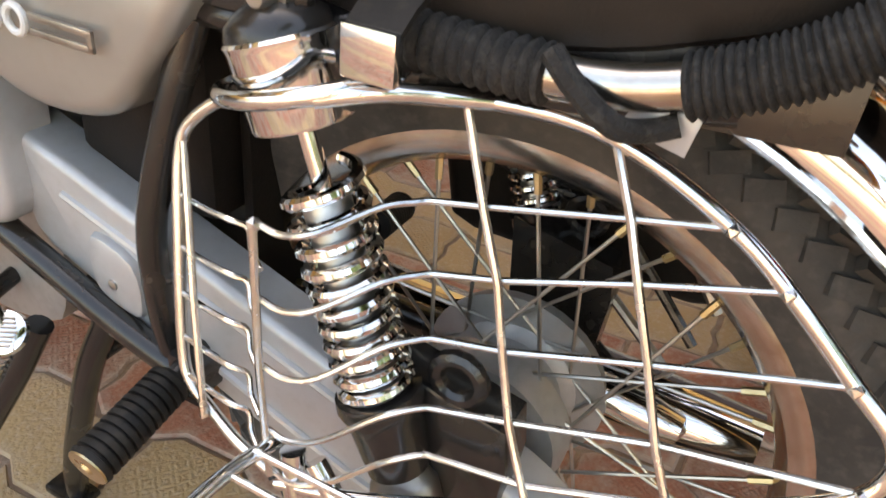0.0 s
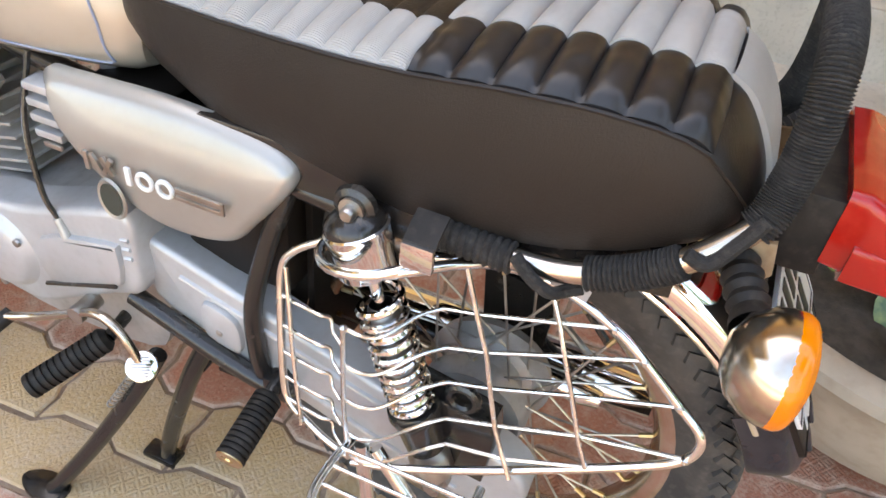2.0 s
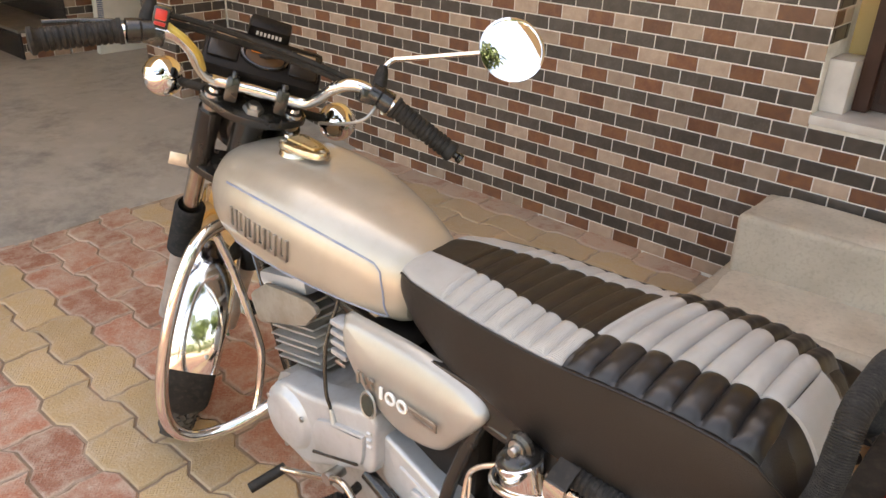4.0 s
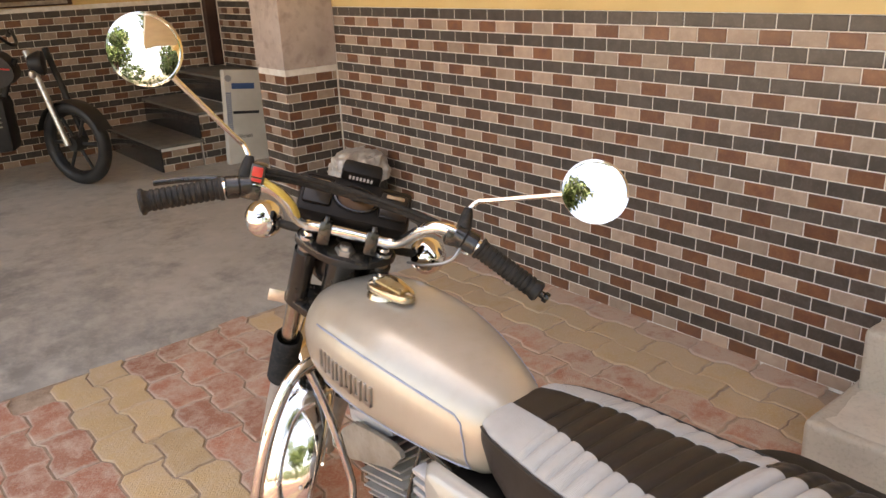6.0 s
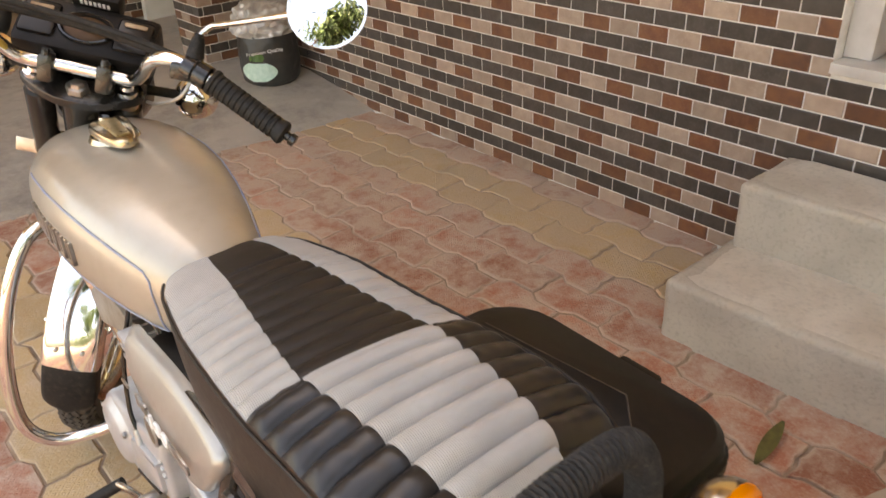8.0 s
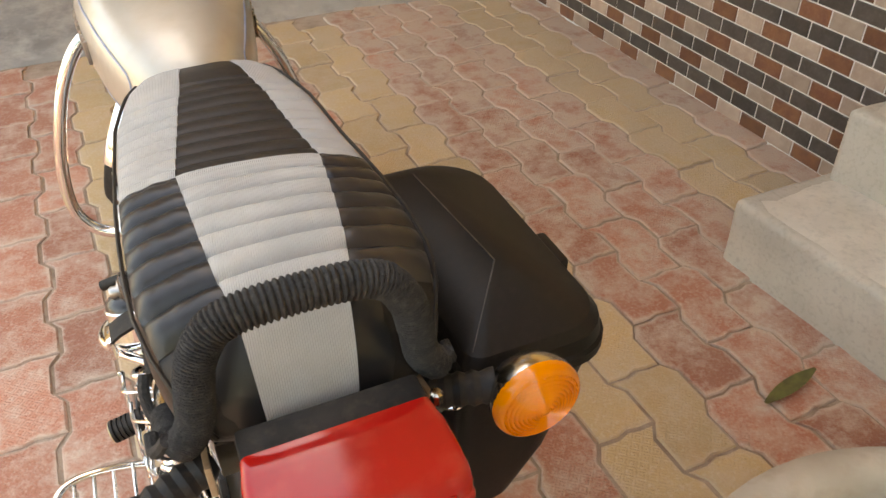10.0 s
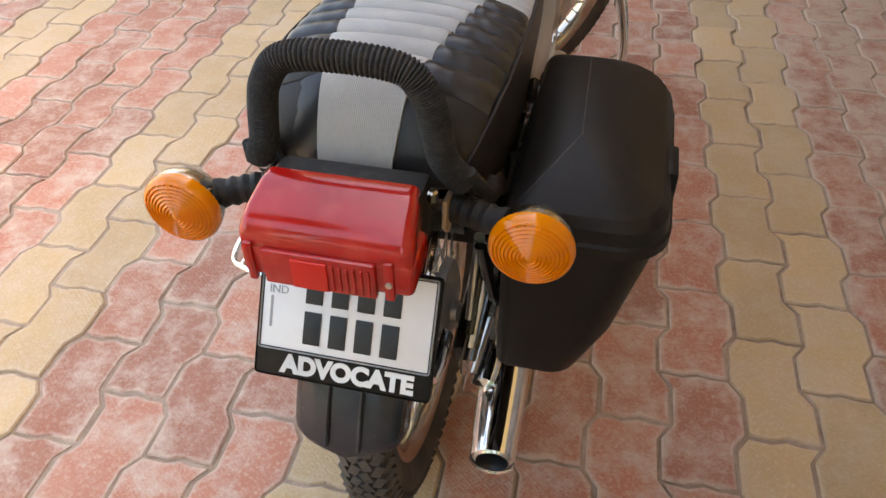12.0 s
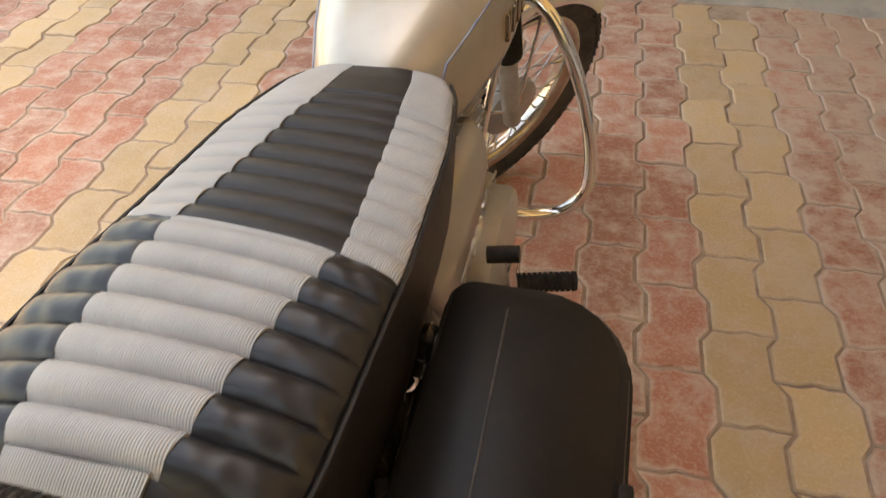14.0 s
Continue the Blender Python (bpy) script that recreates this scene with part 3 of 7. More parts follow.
def tank_point(y, a, off=0.0):
    w, zb, zt = lerp(TANK, y)
    zc = zt - 0.078
    c, s = math.cos(a), math.sin(a)
    x = (w + off) * math.copysign(abs(c) ** 0.66, c)
    z = zc + (zt - zc + off) * abs(s) ** 0.95 if s > 0 else zc - (zc - zb + off) * abs(s) ** 0.42
    return Vector((x, y, z))


ys = [0.400, 0.406, 0.414] + [0.43 + 0.02 * i for i in range(21)] + [0.845, 0.86, 0.874, 0.885, 0.893, 0.90]
loops = [[tank_point(y, 2 * math.pi * i / 64) for i in range(64)] for y in ys]
tank = part("fuel_tank", rings(bmesh.new(), loops), PAINT, bike, "champagne silver fuel tank with blue pinstripes, faint scratches")
# pinstripes on both flanks: along the shoulder, down the rear edge and back along the foot
for side in (-1, 1):
    for off, width, m in ((0.0, 0.0013, BLUE), (0.0055, 0.0009, BLUE)):
        route = [(0.79 - i * 0.0125, 0.50 - off * 3.5) for i in range(28)]
        route += [(0.442 - off * 0.2 - 0.0015 * i, 0.46 - off * 3.5 - 0.072 * i) for i in range(1, 12)]
        route = [(y, max(a, -0.42)) for y, a in route]
        route += [(0.43 + off + i * 0.0125, -0.43 - 0.0 * i) for i in range(28)]
        pts = []
        for y, a in route:
            q = tank_point(y, a, 0.0008)
            pts.append(Vector((side * q.x, q.y, q.z)))
        part("pinstripe", tube(pts, width, 6), m, tank)
# tank badge: plain metal letters blocks in a row
for side in (-1, 1):
    for i in range(6):
        y = 0.752 - i * 0.0265
        q = tank_point(y, 0.06)
        m = Matrix.Translation((side * (abs(q.x) + 0.001), y, 0.778 - 0.004 * i * 0.6)) @ pose(0, 0, 0, 6, 0, 0)
        bm = block((-0.003, -0.0105, -0.020), (0.003, 0.0105, -0.012), 0.001, m=m)
        block((-0.003, -0.0105, -0.02), (0.003, -0.004, 0.02), 0.001, bm, m)
        block((-0.003, 0.004, -0.02), (0.003, 0.0105, 0.02), 0.001, bm, m)
        part("tank_badge", bm, STEEL if side < 0 else CHROME_WORN, tank)
cap_m = Matrix.Translation((0, 0.738, 0.866)) @ pose(0, 0, 0, 3, 0, 0) @ Matrix.Diagonal((1.16, 1.12, 1.25, 1))
cap = part("filler_cap", lathe([(0.0, 0.012), (0.022, 0.012), (0.030, 0.010), (0.034, 0.004), (0.036, -0.004)], 32, cap_m), GOLD, tank, "aged chrome filler cap")
bm = plate(smooth_outline([(-0.020, 0.03), (0.020, 0.03), (0.026, 0.0), (0.016, -0.05), (0.0, -0.062), (-0.016, -0.05), (-0.026, 0.0)], 3), 0.010, 0.020, "z", 0.004)
part("cap_lever", moved(bm, cap_m), GOLD, cap)
part("cap_lever_inset", moved(plate([(-0.012, 0.018), (0.012, 0.018), (0.009, -0.045), (-0.009, -0.045)], 0.019, 0.0225, "z", 0.001), cap_m), BRASS, cap)
part("cap_lock", lathe([(0, 0.026), (0.007, 0.026), (0.008, 0.02)], 16, cap_m @ Matrix.Translation((0, 0.032, -0.004))), CHROME, cap)
part("fuel_tap", rod((-0.05, 0.46, 0.70), (-0.05, 0.46, 0.655), 0.012), ALLOY, bike)

# seat: y, half width, underside, seam, crown
SX = 0.008
SEAT = [(-0.209, 0.070, 0.745, 0.750, 0.757), (-0.205, 0.085, 0.742, 0.757, 0.772), (-0.197, 0.098, 0.738, 0.770, 0.792), (-0.185, 0.110, 0.732, 0.787, 0.813),
        (-0.17, 0.118, 0.724, 0.804, 0.832), (-0.15, 0.123, 0.714, 0.816, 0.843), (-0.12, 0.128, 0.700, 0.823, 0.848), (-0.07, 0.130, 0.682, 0.825, 0.848), (0.0, 0.130, 0.668, 0.820, 0.843), (0.07, 0.129, 0.664, 0.811, 0.832),
        (0.13, 0.126, 0.672, 0.806, 0.825), (0.20, 0.122, 0.674, 0.803, 0.820), (0.26, 0.118, 0.682, 0.801, 0.818), (0.32, 0.108, 0.705, 0.797, 0.812),
        (0.37, 0.098, 0.725, 0.793, 0.807), (0.405, 0.082, 0.745, 0.789, 0.801), (0.418, 0.064, 0.76, 0.784, 0.794)]


def seat_x(y):
    return SX + 0.005 * max(0.0, min(1.0, (y - 0.15) / 0.27))


def seat_top(s, y, off=0.0):
    w, zb, zs, zt = lerp(SEAT, y)
    return Vector((seat_x(y) + s * w, y, zs + (zt - zs) * (1 - abs(s) ** 2.6) + off))


def seat_ring(y):
    w, zb, zs, zt = lerp(SEAT, y)
    top = [seat_top(-1 + 2 * i / 20, y) for i in range(21)]
    side = [(1.02, 0.12), (1.035, 0.35), (1.03, 0.6), (1.0, 0.85), (0.96, 0.97), (0.9, 1.0)]
    right = [Vector((seat_x(y) + w * f, y, zs + (zb - zs) * g)) for f, g in side]
    left = [Vector((seat_x(y) - w * f, y, zs + (zb - zs) * g)) for f, g in reversed(side)]
    return top + right + left


ys = [-0.209, -0.207, -0.205, -0.201, -0.197, -0.191, -0.185, -0.177, -0.17, -0.16, -0.15, -0.135] + [-0.12 + 0.02 * i for i in range(25)] + [0.38, 0.395, 0.405, 0.412, 0.418]
seat = part("seat", rings(bmesh.new(), [seat_ring(y) for y in ys]), LEATHER, bike, "long seat with black sides and quilted black and white top")


def quilt(name, lo, hi, y0, y1, ribs, height, material, flat=0.0, wrinkle=0.0):
    """A padded panel of the seat top between the edges lo(y) and hi(y), as fractions of its half width, in stitched rolls."""
    rows = []
    n = max(2, ribs) * 8
    for i in range(n + 1):
        y = y1 + (y0 - y1) * i / n
        ph = (i / 8) % 1.0
        d = min(abs(y - y0), abs(y - y1))
        roll = height * (abs(math.sin(math.pi * i / 8)) ** 0.55) if y < y1 - flat else height * 0.75
        row = []
        for k in range(17):
            u = k / 16
            s = lo(y) + (hi(y) - lo(y)) * u
            edge = min(1.0, (u if lo is EL else 1 - u if hi is ER else 1.0) * 6, min(u, 1 - u) * 30 + 0.7)
            h = 0.0012 + roll * (0.25 + 0.75 * edge ** 0.5)
            if wrinkle:
                h += wrinkle * noise.noise(Vector((s * 9, y * 55, 3.0))) * edge
            skew = 0.015 * s * max(0.0, 1 - abs(y - 0.063) / 0.2)
            row.append(seat_top(s, y - skew, h))
        rows.append(row)
    bm = bmesh.new()
    rings(bm, rows, closed=False, cap=False)
    skirt = [Vector((p.x, p.y, p.z - 0.006)) for p in rows[0]]
    rings(bm, [rows[0], skirt], closed=False, cap=False)
    rings(bm, [rows[-1], [Vector((p.x, p.y, p.z - 0.006)) for p in rows[-1]]], closed=False, cap=False)
    for k in (0, -1):
        rings(bm, [[r[k] for r in rows], [Vector((r[k].x, r[k].y, r[k].z - 0.006)) for r in rows]], closed=False, cap=False)
    return part(name, bm, material, seat, sharp=70)


def band(points):
    table = sorted(points)
    return lambda y: lerp(table, y)[0]


FL, FR = band([(0.07, -0.53), (0.32, -0.32), (0.42, -0.30)]), band([(0.07, 0.63), (0.32, 0.52), (0.42, 0.52)])
RL, RR = band([(-0.165, -0.46), (-0.12, -0.48), (0.075, -0.53)]), band([(-0.165, 0.38), (-0.12, 0.43), (0.075, 0.63)])
EL, ER = (lambda y: -1.0), (lambda y: 1.0)
quilt("front_centre_panel", FL, FR, 0.064, 0.412, 12, 0.0042, LEATHER, 0.085)
quilt("front_side_panel", EL, FL, 0.064, 0.405, 12, 0.0058, FABRIC, 0.10)
quilt("front_side_panel", FR, ER, 0.064, 0.405, 12, 0.0058, FABRIC, 0.10)
quilt("rear_centre_panel", RL, RR, -0.160, 0.062, 7, 0.0108, FABRIC)
quilt("rear_side_panel", EL, RL, -0.162, 0.062, 7, 0.0095, LEATHER_SHINE, 0.0, 0.0016)
quilt("rear_side_panel", RR, ER, -0.162, 0.062, 7, 0.0095, LEATHER_SHINE, 0.0, 0.0016)
# back of the seat: sloping, a shiny cover with a white middle strip
BACK = glide([(0, -0.155, 0.8445), (0, -0.172, 0.8335), (0, -0.187, 0.8145), (0, -0.199, 0.7930), (0, -0.2075, 0.7720), (0, -0.2125, 0.7500), (0, -0.211, 0.738)], 3)


def back_panel(name, left, right, off, material):
    rows = []
    for i, p in enumerate(BACK):
        t = i / (len(BACK) - 1)
        row = []
        for k in range(13):
            x = left[0] + (left[1] - left[0]) * t
            x += (right[0] + (right[1] - right[0]) * t - x) * k / 12
            drop = 0.030 * (abs(x - 0.004) / 0.105) ** 3
            row.append(Vector((x, p.y - off + drop * 0.6, p.z + off * 0.6 - drop * (1 - t))))
        rows.append(row)
    bm = rings(bmesh.new(), rows, closed=False, cap=False)
    for k in (0, -1):
        rings(bm, [[r[k] for r in rows], [Vector((r[k].x, r[k].y + 0.012, r[k].z - 0.004)) for r in rows]], closed=False, cap=False)
    return part(name, bm, material, seat)


back_panel("back_cover", (-0.104, -0.088), (0.112, 0.096), 0.0010, LEATHER_SHINE)
back_panel("back_centre_panel", (-0.046, -0.042), (0.050, 0.033), 0.0050, FABRIC)
for side in (-1, 1):
    seam = [seat_top(side * 1.0, y) + Vector((side * 0.004, 0, 0.001)) for y in [0.40 - 0.02 * i for i in range(29)]]
    seam += [Vector((SX + side * 0.115, -0.180, 0.790)), Vector((SX + side * 0.104, -0.198, 0.768)), Vector((SX + side * 0.092, -0.206, 0.748))]
    part("seat_piping", tube(seam, 0.0022, 6), LEATHER, seat)
part("seat_base", plate([(-0.112, 0.30), (0.118, 0.30), (0.125, 0.0), (0.105, -0.17), (-0.09, -0.17), (-0.115, 0.0)], 0.652, 0.70, "z", 0.004), BLACK, bike)


# ---- wheels ----
def wheel(name, centre, m, sprocket, label):
    """A spoked wheel: hub, chrome rim, tyre with a block tread, 36 spokes."""
    base = m @ Matrix.Translation(centre) @ X90 @ Matrix.Diagonal((1.075, 1.075, 1.0, 1) if sprocket else (1.04, 1.04, 1.0, 1))
    hub = part(name, lathe([(0.0, -0.062), (0.016, -0.062), (0.018, -0.05), (0.062, -0.046), (0.066, -0.03), (0.066, -0.018), (0.045, -0.012), (0.04, 0.0), (0.045, 0.02),
                            (0.055, 0.026), (0.055, 0.034), (0.02, 0.038), (0.016, 0.06), (0, 0.06)], 36, base), ALLOY, bike, label)
    part("rim", lathe([(0.212, -0.022), (0.222, -0.026), (0.2285, -0.0255), (0.229, -0.021), (0.219, -0.014), (0.211, -0.006), (0.211, 0.006), (0.219, 0.014), (0.229, 0.021), (0.2285, 0.0255),
                       (0.222, 0.026), (0.212, 0.022), (0.204, 0.012), (0.2015, 0.0), (0.204, -0.012), (0.212, -0.022)], 72, base), CHROME_WORN, hub)
    prof = []
    for i in range(17):
        a = math.pi * (i / 16) * 1.24 - math.pi * 0.12
        prof.append((0.2615 - 0.0335 * -math.sin(a) * 1.0, -0.037 * math.cos(a)))
    prof = [(0.223, -0.023)] + prof + [(0.223, 0.023)]
    tyre = part("tyre", lathe(prof, 96, base), TYRE, hub, "dusty black tyre with a blocky zigzag tread", sharp=50)
    bm = bmesh.new()
    n = 76
    for i in range(n):
        for k, (off, ang) in enumerate(((-0.0225, 24), (-0.0075, -24), (0.0075, 24), (0.0225, -24), (-0.0325, 40), (0.0325, -40))):
            a = 2 * math.pi * (i + 0.5 * (k % 2)) / n
            r = 0.2945 - 7.5 * off * off if abs(off) < 0.03 else 0.2775
            mm = base @ Matrix.Rotation(a, 4, "Z") @ Matrix.Translation((r, 0, off)) @ Matrix.Rotation(-off * (14 if abs(off) < 0.03 else 32), 4, "Y") @ Matrix.Rotation(radians(ang), 4, "X")
            block((-0.003, -0.0105, -0.0062), (0.004, 0.0105, 0.0062), 0, bm, mm)
    tagged(part("tread", bm, TYRE, tyre), kind="stuff")
    for i in range(36):
        a = 2 * math.pi * i / 36
        sgn = 1 if i % 2 else -1
        lean = 0.9 if (i // 2) % 2 else -0.9
        p0 = Vector((0.052 * math.cos(a + lean), 0.052 * math.sin(a + lean), sgn * 0.028))
        p1 = Vector((0.205 * math.cos(a), 0.205 * math.sin(a), sgn * 0.004))
        part("spoke", rod(base @ p0, base @ p1, 0.0017, 6), STEEL, hub)
        part("spoke_nipple", rod(base @ p1, base @ (p1 + (p0 - p1) * 0.10), 0.0032, 6), BRASS, hub)
    return hub, base


rear_hub, rear_m = wheel("rear_wheel", AXLE_R, Matrix(), True, "spoked rear wheel with chrome rim")
front_hub, front_m = wheel("front_wheel", AXLE_F, STEER, False, "spoked front wheel turned to full lock")
part("brake_drum", lathe([(0.0, 0.052), (0.06, 0.050), (0.075, 0.044), (0.078, 0.03), (0.05, 0.026)], 36, rear_m), ALLOY, rear_hub)
part("brake_drum", lathe([(0.0, 0.052), (0.06, 0.050), (0.075, 0.044), (0.078, 0.03), (0.05, 0.026)], 36, front_m), ALLOY, front_hub)


def fender(name, centre, m, r, half, a0, a1, material, label, edge=0.014, steps=30, round_end=False, crown=1.0):
    """A curved mudguard round a wheel, from angle a0 to a1 (degrees, from straight ahead, upwards), with rolled edges."""
    loops = []
    for i in range(steps + 1):
        a = radians(a0 + (a1 - a0) * i / steps)
        ring = []
        f = i / steps
        wide = half * (math.sqrt(max(0.0, 1 - ((f - 0.5) / 0.505) ** 6)) if round_end and f > 0.5 else 1.0)
        half_round = [(-1, -edge), (-1.0, -0.004), (-0.985, 0.002), (-0.93, 0.0062), (-0.78, 0.0098), (-0.5, 0.0124), (-0.2, 0.0134)]
        outer = half_round + [(0, 0.0135)] + [(-u, h) for u, h in reversed(half_round)]
        outer = [(u, h * crown if h > 0 else h) for u, h in outer]
        for u, h in outer + [(u * 0.97, h - 0.0025) for u, h in reversed(outer)]:
            ring.append(m @ (centre + Vector((u * wide, (r + h) * math.cos(a), (r + h) * math.sin(a)))))
        loops.append(ring)
    return part(name, rings(bmesh.new(), loops), material, bike, label)


rear_fender = fender("rear_mudguard", AXLE_R + Vector((0, 0.004, -0.026)), Matrix(), 0.367, 0.066, 66, 146, CHROME, "chrome rear mudguard", 0.014, crown=2.2)
fender("rear_mud_flap", AXLE_R + Vector((0, 0.0, -0.018)), Matrix(), 0.357, 0.068, 144, 160.5, FLAP, "grey black rubber flap below the rear mudguard", 0.026, 20, True, 1.9)
for side in (-1, 1):
    part("flap_rib", tube([Vector((side * 0.02, -0.003 - 0.383 * math.cos(a), 0.318 + 0.383 * math.sin(a))) for a in (radians(37), radians(31), radians(26), radians(22))], 0.0035, 6), FLAP, rear_fender)
    part("mudguard_edge", tube([AXLE_R + Vector((side * 0.0665, 0.004 + 0.355 * math.cos(radians(a)), -0.026 + 0.355 * math.sin(radians(a)))) for a in range(67, 148, 4)], 0.0042, 8), CHROME, rear_fender)
front_fender = fender("front_mudguard", AXLE_F, STEER, 0.318, 0.056, 52, 176, CHROME, "chrome front mudguard", 0.03)
fender("front_mud_flap", AXLE_F, STEER, 0.315, 0.054, 172, 197, RUBBER, "black rubber flap of the front mudguard", 0.028, 16, True)
for a in (100, 160):
    for side in (-1, 1):
        p = AXLE_F + Vector((side * 0.06, 0.30 * math.cos(radians(a)), 0.30 * math.sin(radians(a))))
        part("mudguard_stay", rod(STEER @ p, STEER @ (AXLE_F + Vector((side * 0.072, -0.02, 0.02))), 0.004, 8), CHROME, front_fender)
for dx in (-0.025, 0.025):
    p = AXLE_F + Vector((dx, 0.333 * math.cos(radians(169)), 0.333 * math.sin(radians(169))))
    part("rivet", lathe([(0, 0.004), (0.004, 0.003), (0.005, 0)], 10, STEER @ aim(p, p + (p - AXLE_F))), STEEL, front_fender)

# ---- front fork and steering ----
fu = Vector((0, -math.sin(RAKE), math.cos(RAKE)))
for side in (-1, 1):
    foot = AXLE_F + Vector((side * 0.074, -0.028, 0.0))
    top = foot + fu * 0.690
    leg = part("fork_leg", rod(STEER @ (foot + fu * 0.0), STEER @ (foot + fu * 0.30), 0.021, 20), ALLOY, bike, "fork leg with black gaiter and grey upper tube")
    part("fork_gaiter", lathe([(0.026 + 0.006 * abs(math.sin(i * math.pi / 2)), 0.004 * i) for i in range(37)], 20, STEER @ aim(foot + fu * 0.25, top)), RUBBER, leg)
    part("fork_tube", rod(STEER @ (foot + fu * 0.39), STEER @ top, 0.0175, 20), CHROME_WORN, leg)
    part("fork_cover", rod(STEER @ (foot + fu * 0.52), STEER @ (foot + fu * 0.665), 0.0225, 20), BLACK, leg)
    part("fork_cap", lathe([(0, 0.012), (0.009, 0.012), (0.011, 0.006), (0.018, 0.004), (0.019, -0.006)], 18, STEER @ aim(top + fu * 0.012, top + fu)), CHROME, leg)
    part("reflector_bracket", moved(block((min(side * 0.016, side * 0.058), -0.0015, -0.013), (max(side * 0.016, side * 0.058), 0.0015, 0.013), 0.0006), STEER @ Matrix.Translation(foot + fu * 0.515)), STEEL, leg)
for h, thick in ((-0.055, 0.016), (-0.225, 0.018)):
    c = HEAD + fu * h
    m = STEER @ Matrix.Translation(c) @ Matrix.Rotation(RAKE, 4, "X")
    part("fork_yoke", plate(smooth_outline([(-0.10, 0.02), (-0.075, 0.052), (0.0, 0.06), (0.075, 0.052), (0.10, 0.02), (0.08, -0.005), (0.03, -0.03), (-0.03, -0.03), (-0.08, -0.005)], 3), 0, thick, "z", 0.004), BLACK, bike).data.transform(m)
part("stem_nut", lathe([(0, 0.016), (0.010, 0.016), (0.012, 0.010), (0.018, 0.009), (0.020, 0)], 6, STEER @ aim(HEAD + fu * -0.040 + Vector((0, -0.004, 0)), HEAD + fu)), STEEL, bike, "bare steel steering stem nut")
part("steering_head", rod(HEAD - fu * 0.24, HEAD - fu * 0.05, 0.030, 20), BLACK, bike)

BAR = [(0.0, 0.868, 0.953), (0.055, 0.868, 0.952), (0.088, 0.862, 0.955), (0.108, 0.838, 0.975), (0.124, 0.806, 1.003), (0.145, 0.786, 1.020), (0.172, 0.776, 1.024),
       (0.215, 0.762, 1.014), (0.27, 0.748, 0.994), (0.345, 0.728, 0.964)]
route = [(-x, y, z) for x, y, z in reversed(BAR[1:])] + BAR
handlebar = part("handlebar", tube([STEER @ p for p in glide(route, 5)], 0.0112, 14), CHROME, bike, "chrome handlebar")
for side in (-1, 1):
    a, b = Vector((side * 0.228, 0.7595, 1.009)), Vector((side * 0.348, 0.727, 0.962))
    L = (b - a).length
    prof = [(0.021, 0), (0.021, 0.006)]
    for i in range(12):
        t0 = 0.008 + (L - 0.02) * i / 12
        prof += [(0.0185, t0), (0.0185, t0 + 0.0055), (0.0168, t0 + 0.0062), (0.0168, t0 + 0.0085)]
    prof += [(0.0185, L - 0.008), (0.0225 if side < 0 else 0.0195, L - 0.004), (0.0225 if side < 0 else 0.0195, L + 0.001), (0.016, L + 0.004), (0.0, L + 0.005)]
    grip = part("hand_grip", lathe(prof, 20, STEER @ aim(a, b)), RUBBER, handlebar, "black ribbed rubber grip")
    if side > 0:
        part("bar_end", lathe([(0.007, 0), (0.007, 0.012), (0.010, 0.014), (0.010, 0.022), (0, 0.024)], 14, STEER @ aim(b, b + (b - a))), BLACK, grip)
    # control housing and lever
    c0, c1 = Vector((side * 0.182, 0.772, 1.022)), Vector((side * 0.226, 0.760, 1.010))
    house = part("switch_housing", lathe([(0.012, 0), (0.019, 0.002), (0.020, 0.02), (0.018, 0.022), (0.020, 0.024), (0.020, 0.044), (0.012, 0.046)], 18, STEER @ aim(c0, c1)), BLACK, handlebar)
    up = 0.011 if side < 0 else -0.016
    lever = [c1 + Vector((side * -0.01, 0.024, up - 0.004)), c1 + Vector((side * 0.02, 0.042, up - 0.008)), c1 + Vector((side * 0.07, 0.048, up - 0.022)), c1 + Vector((side * 0.125, 0.036, up - 0.040))]
    part("lever", tube([STEER @ p for p in glide(lever, 5)], 0.0055, 10), BLACK if side < 0 else CHROME_WORN, handlebar)
    part("lever_perch", moved(block((-0.016, -0.012, -0.014), (0.016, 0.028, 0.012), 0.005), STEER @ Matrix.Translation(c1 + Vector((side * -0.045, 0.006, 0.004)))), BLACK, handlebar)
    # bar clamp with bolts
    cl = Vector((side * 0.045, 0.868, 0.953))
    clamp = part("bar_clamp", moved(block((-0.012, -0.020, -0.030), (0.012, 0.020, 0.016), 0.006), STEER @ Matrix.Translation(cl)), BLACK, handlebar)
    for dy in (-0.013, 0.013):
        part("clamp_bolt", lathe([(0, 0.012), (0.005, 0.012), (0.0065, 0.009), (0.0065, 0.0)], 8, STEER @ Matrix.Translation(cl + Vector((0, dy, 0.014)))), BLACK, clamp)
    # mirror
    base, bend, head = Vector((side * 0.197, 0.784, 1.062)), Vector((side * 0.212, 0.792, 1.084)), Vector((0.381, 0.686, 1.165)) if side > 0 else Vector((-0.370, 0.694, 1.210))
    mirror = part("mirror_stalk", tube([STEER @ p for p in glide([Vector((side * 0.196, 0.772, 1.026)), base, bend, bend.lerp(head, 0.12), bend.lerp(head, 0.85)], 5)], 0.0048, 10), CHROME, handlebar, "chrome mirror stalk with round mirror")
    part("mirror_boot", lathe([(0.012, 0), (0.014, 0.015), (0.011, 0.035), (0.007, 0.048)], 14, STEER @ aim((side * 0.196, 0.772, 1.024), base)), RUBBER, mirror)
    world_face = STEER @ head
    want = Vector((-0.523, -0.661, 0.539)) if side > 0 else Vector((-0.097, -0.977, 0.188))
    mm = aim(world_face, world_face + want)
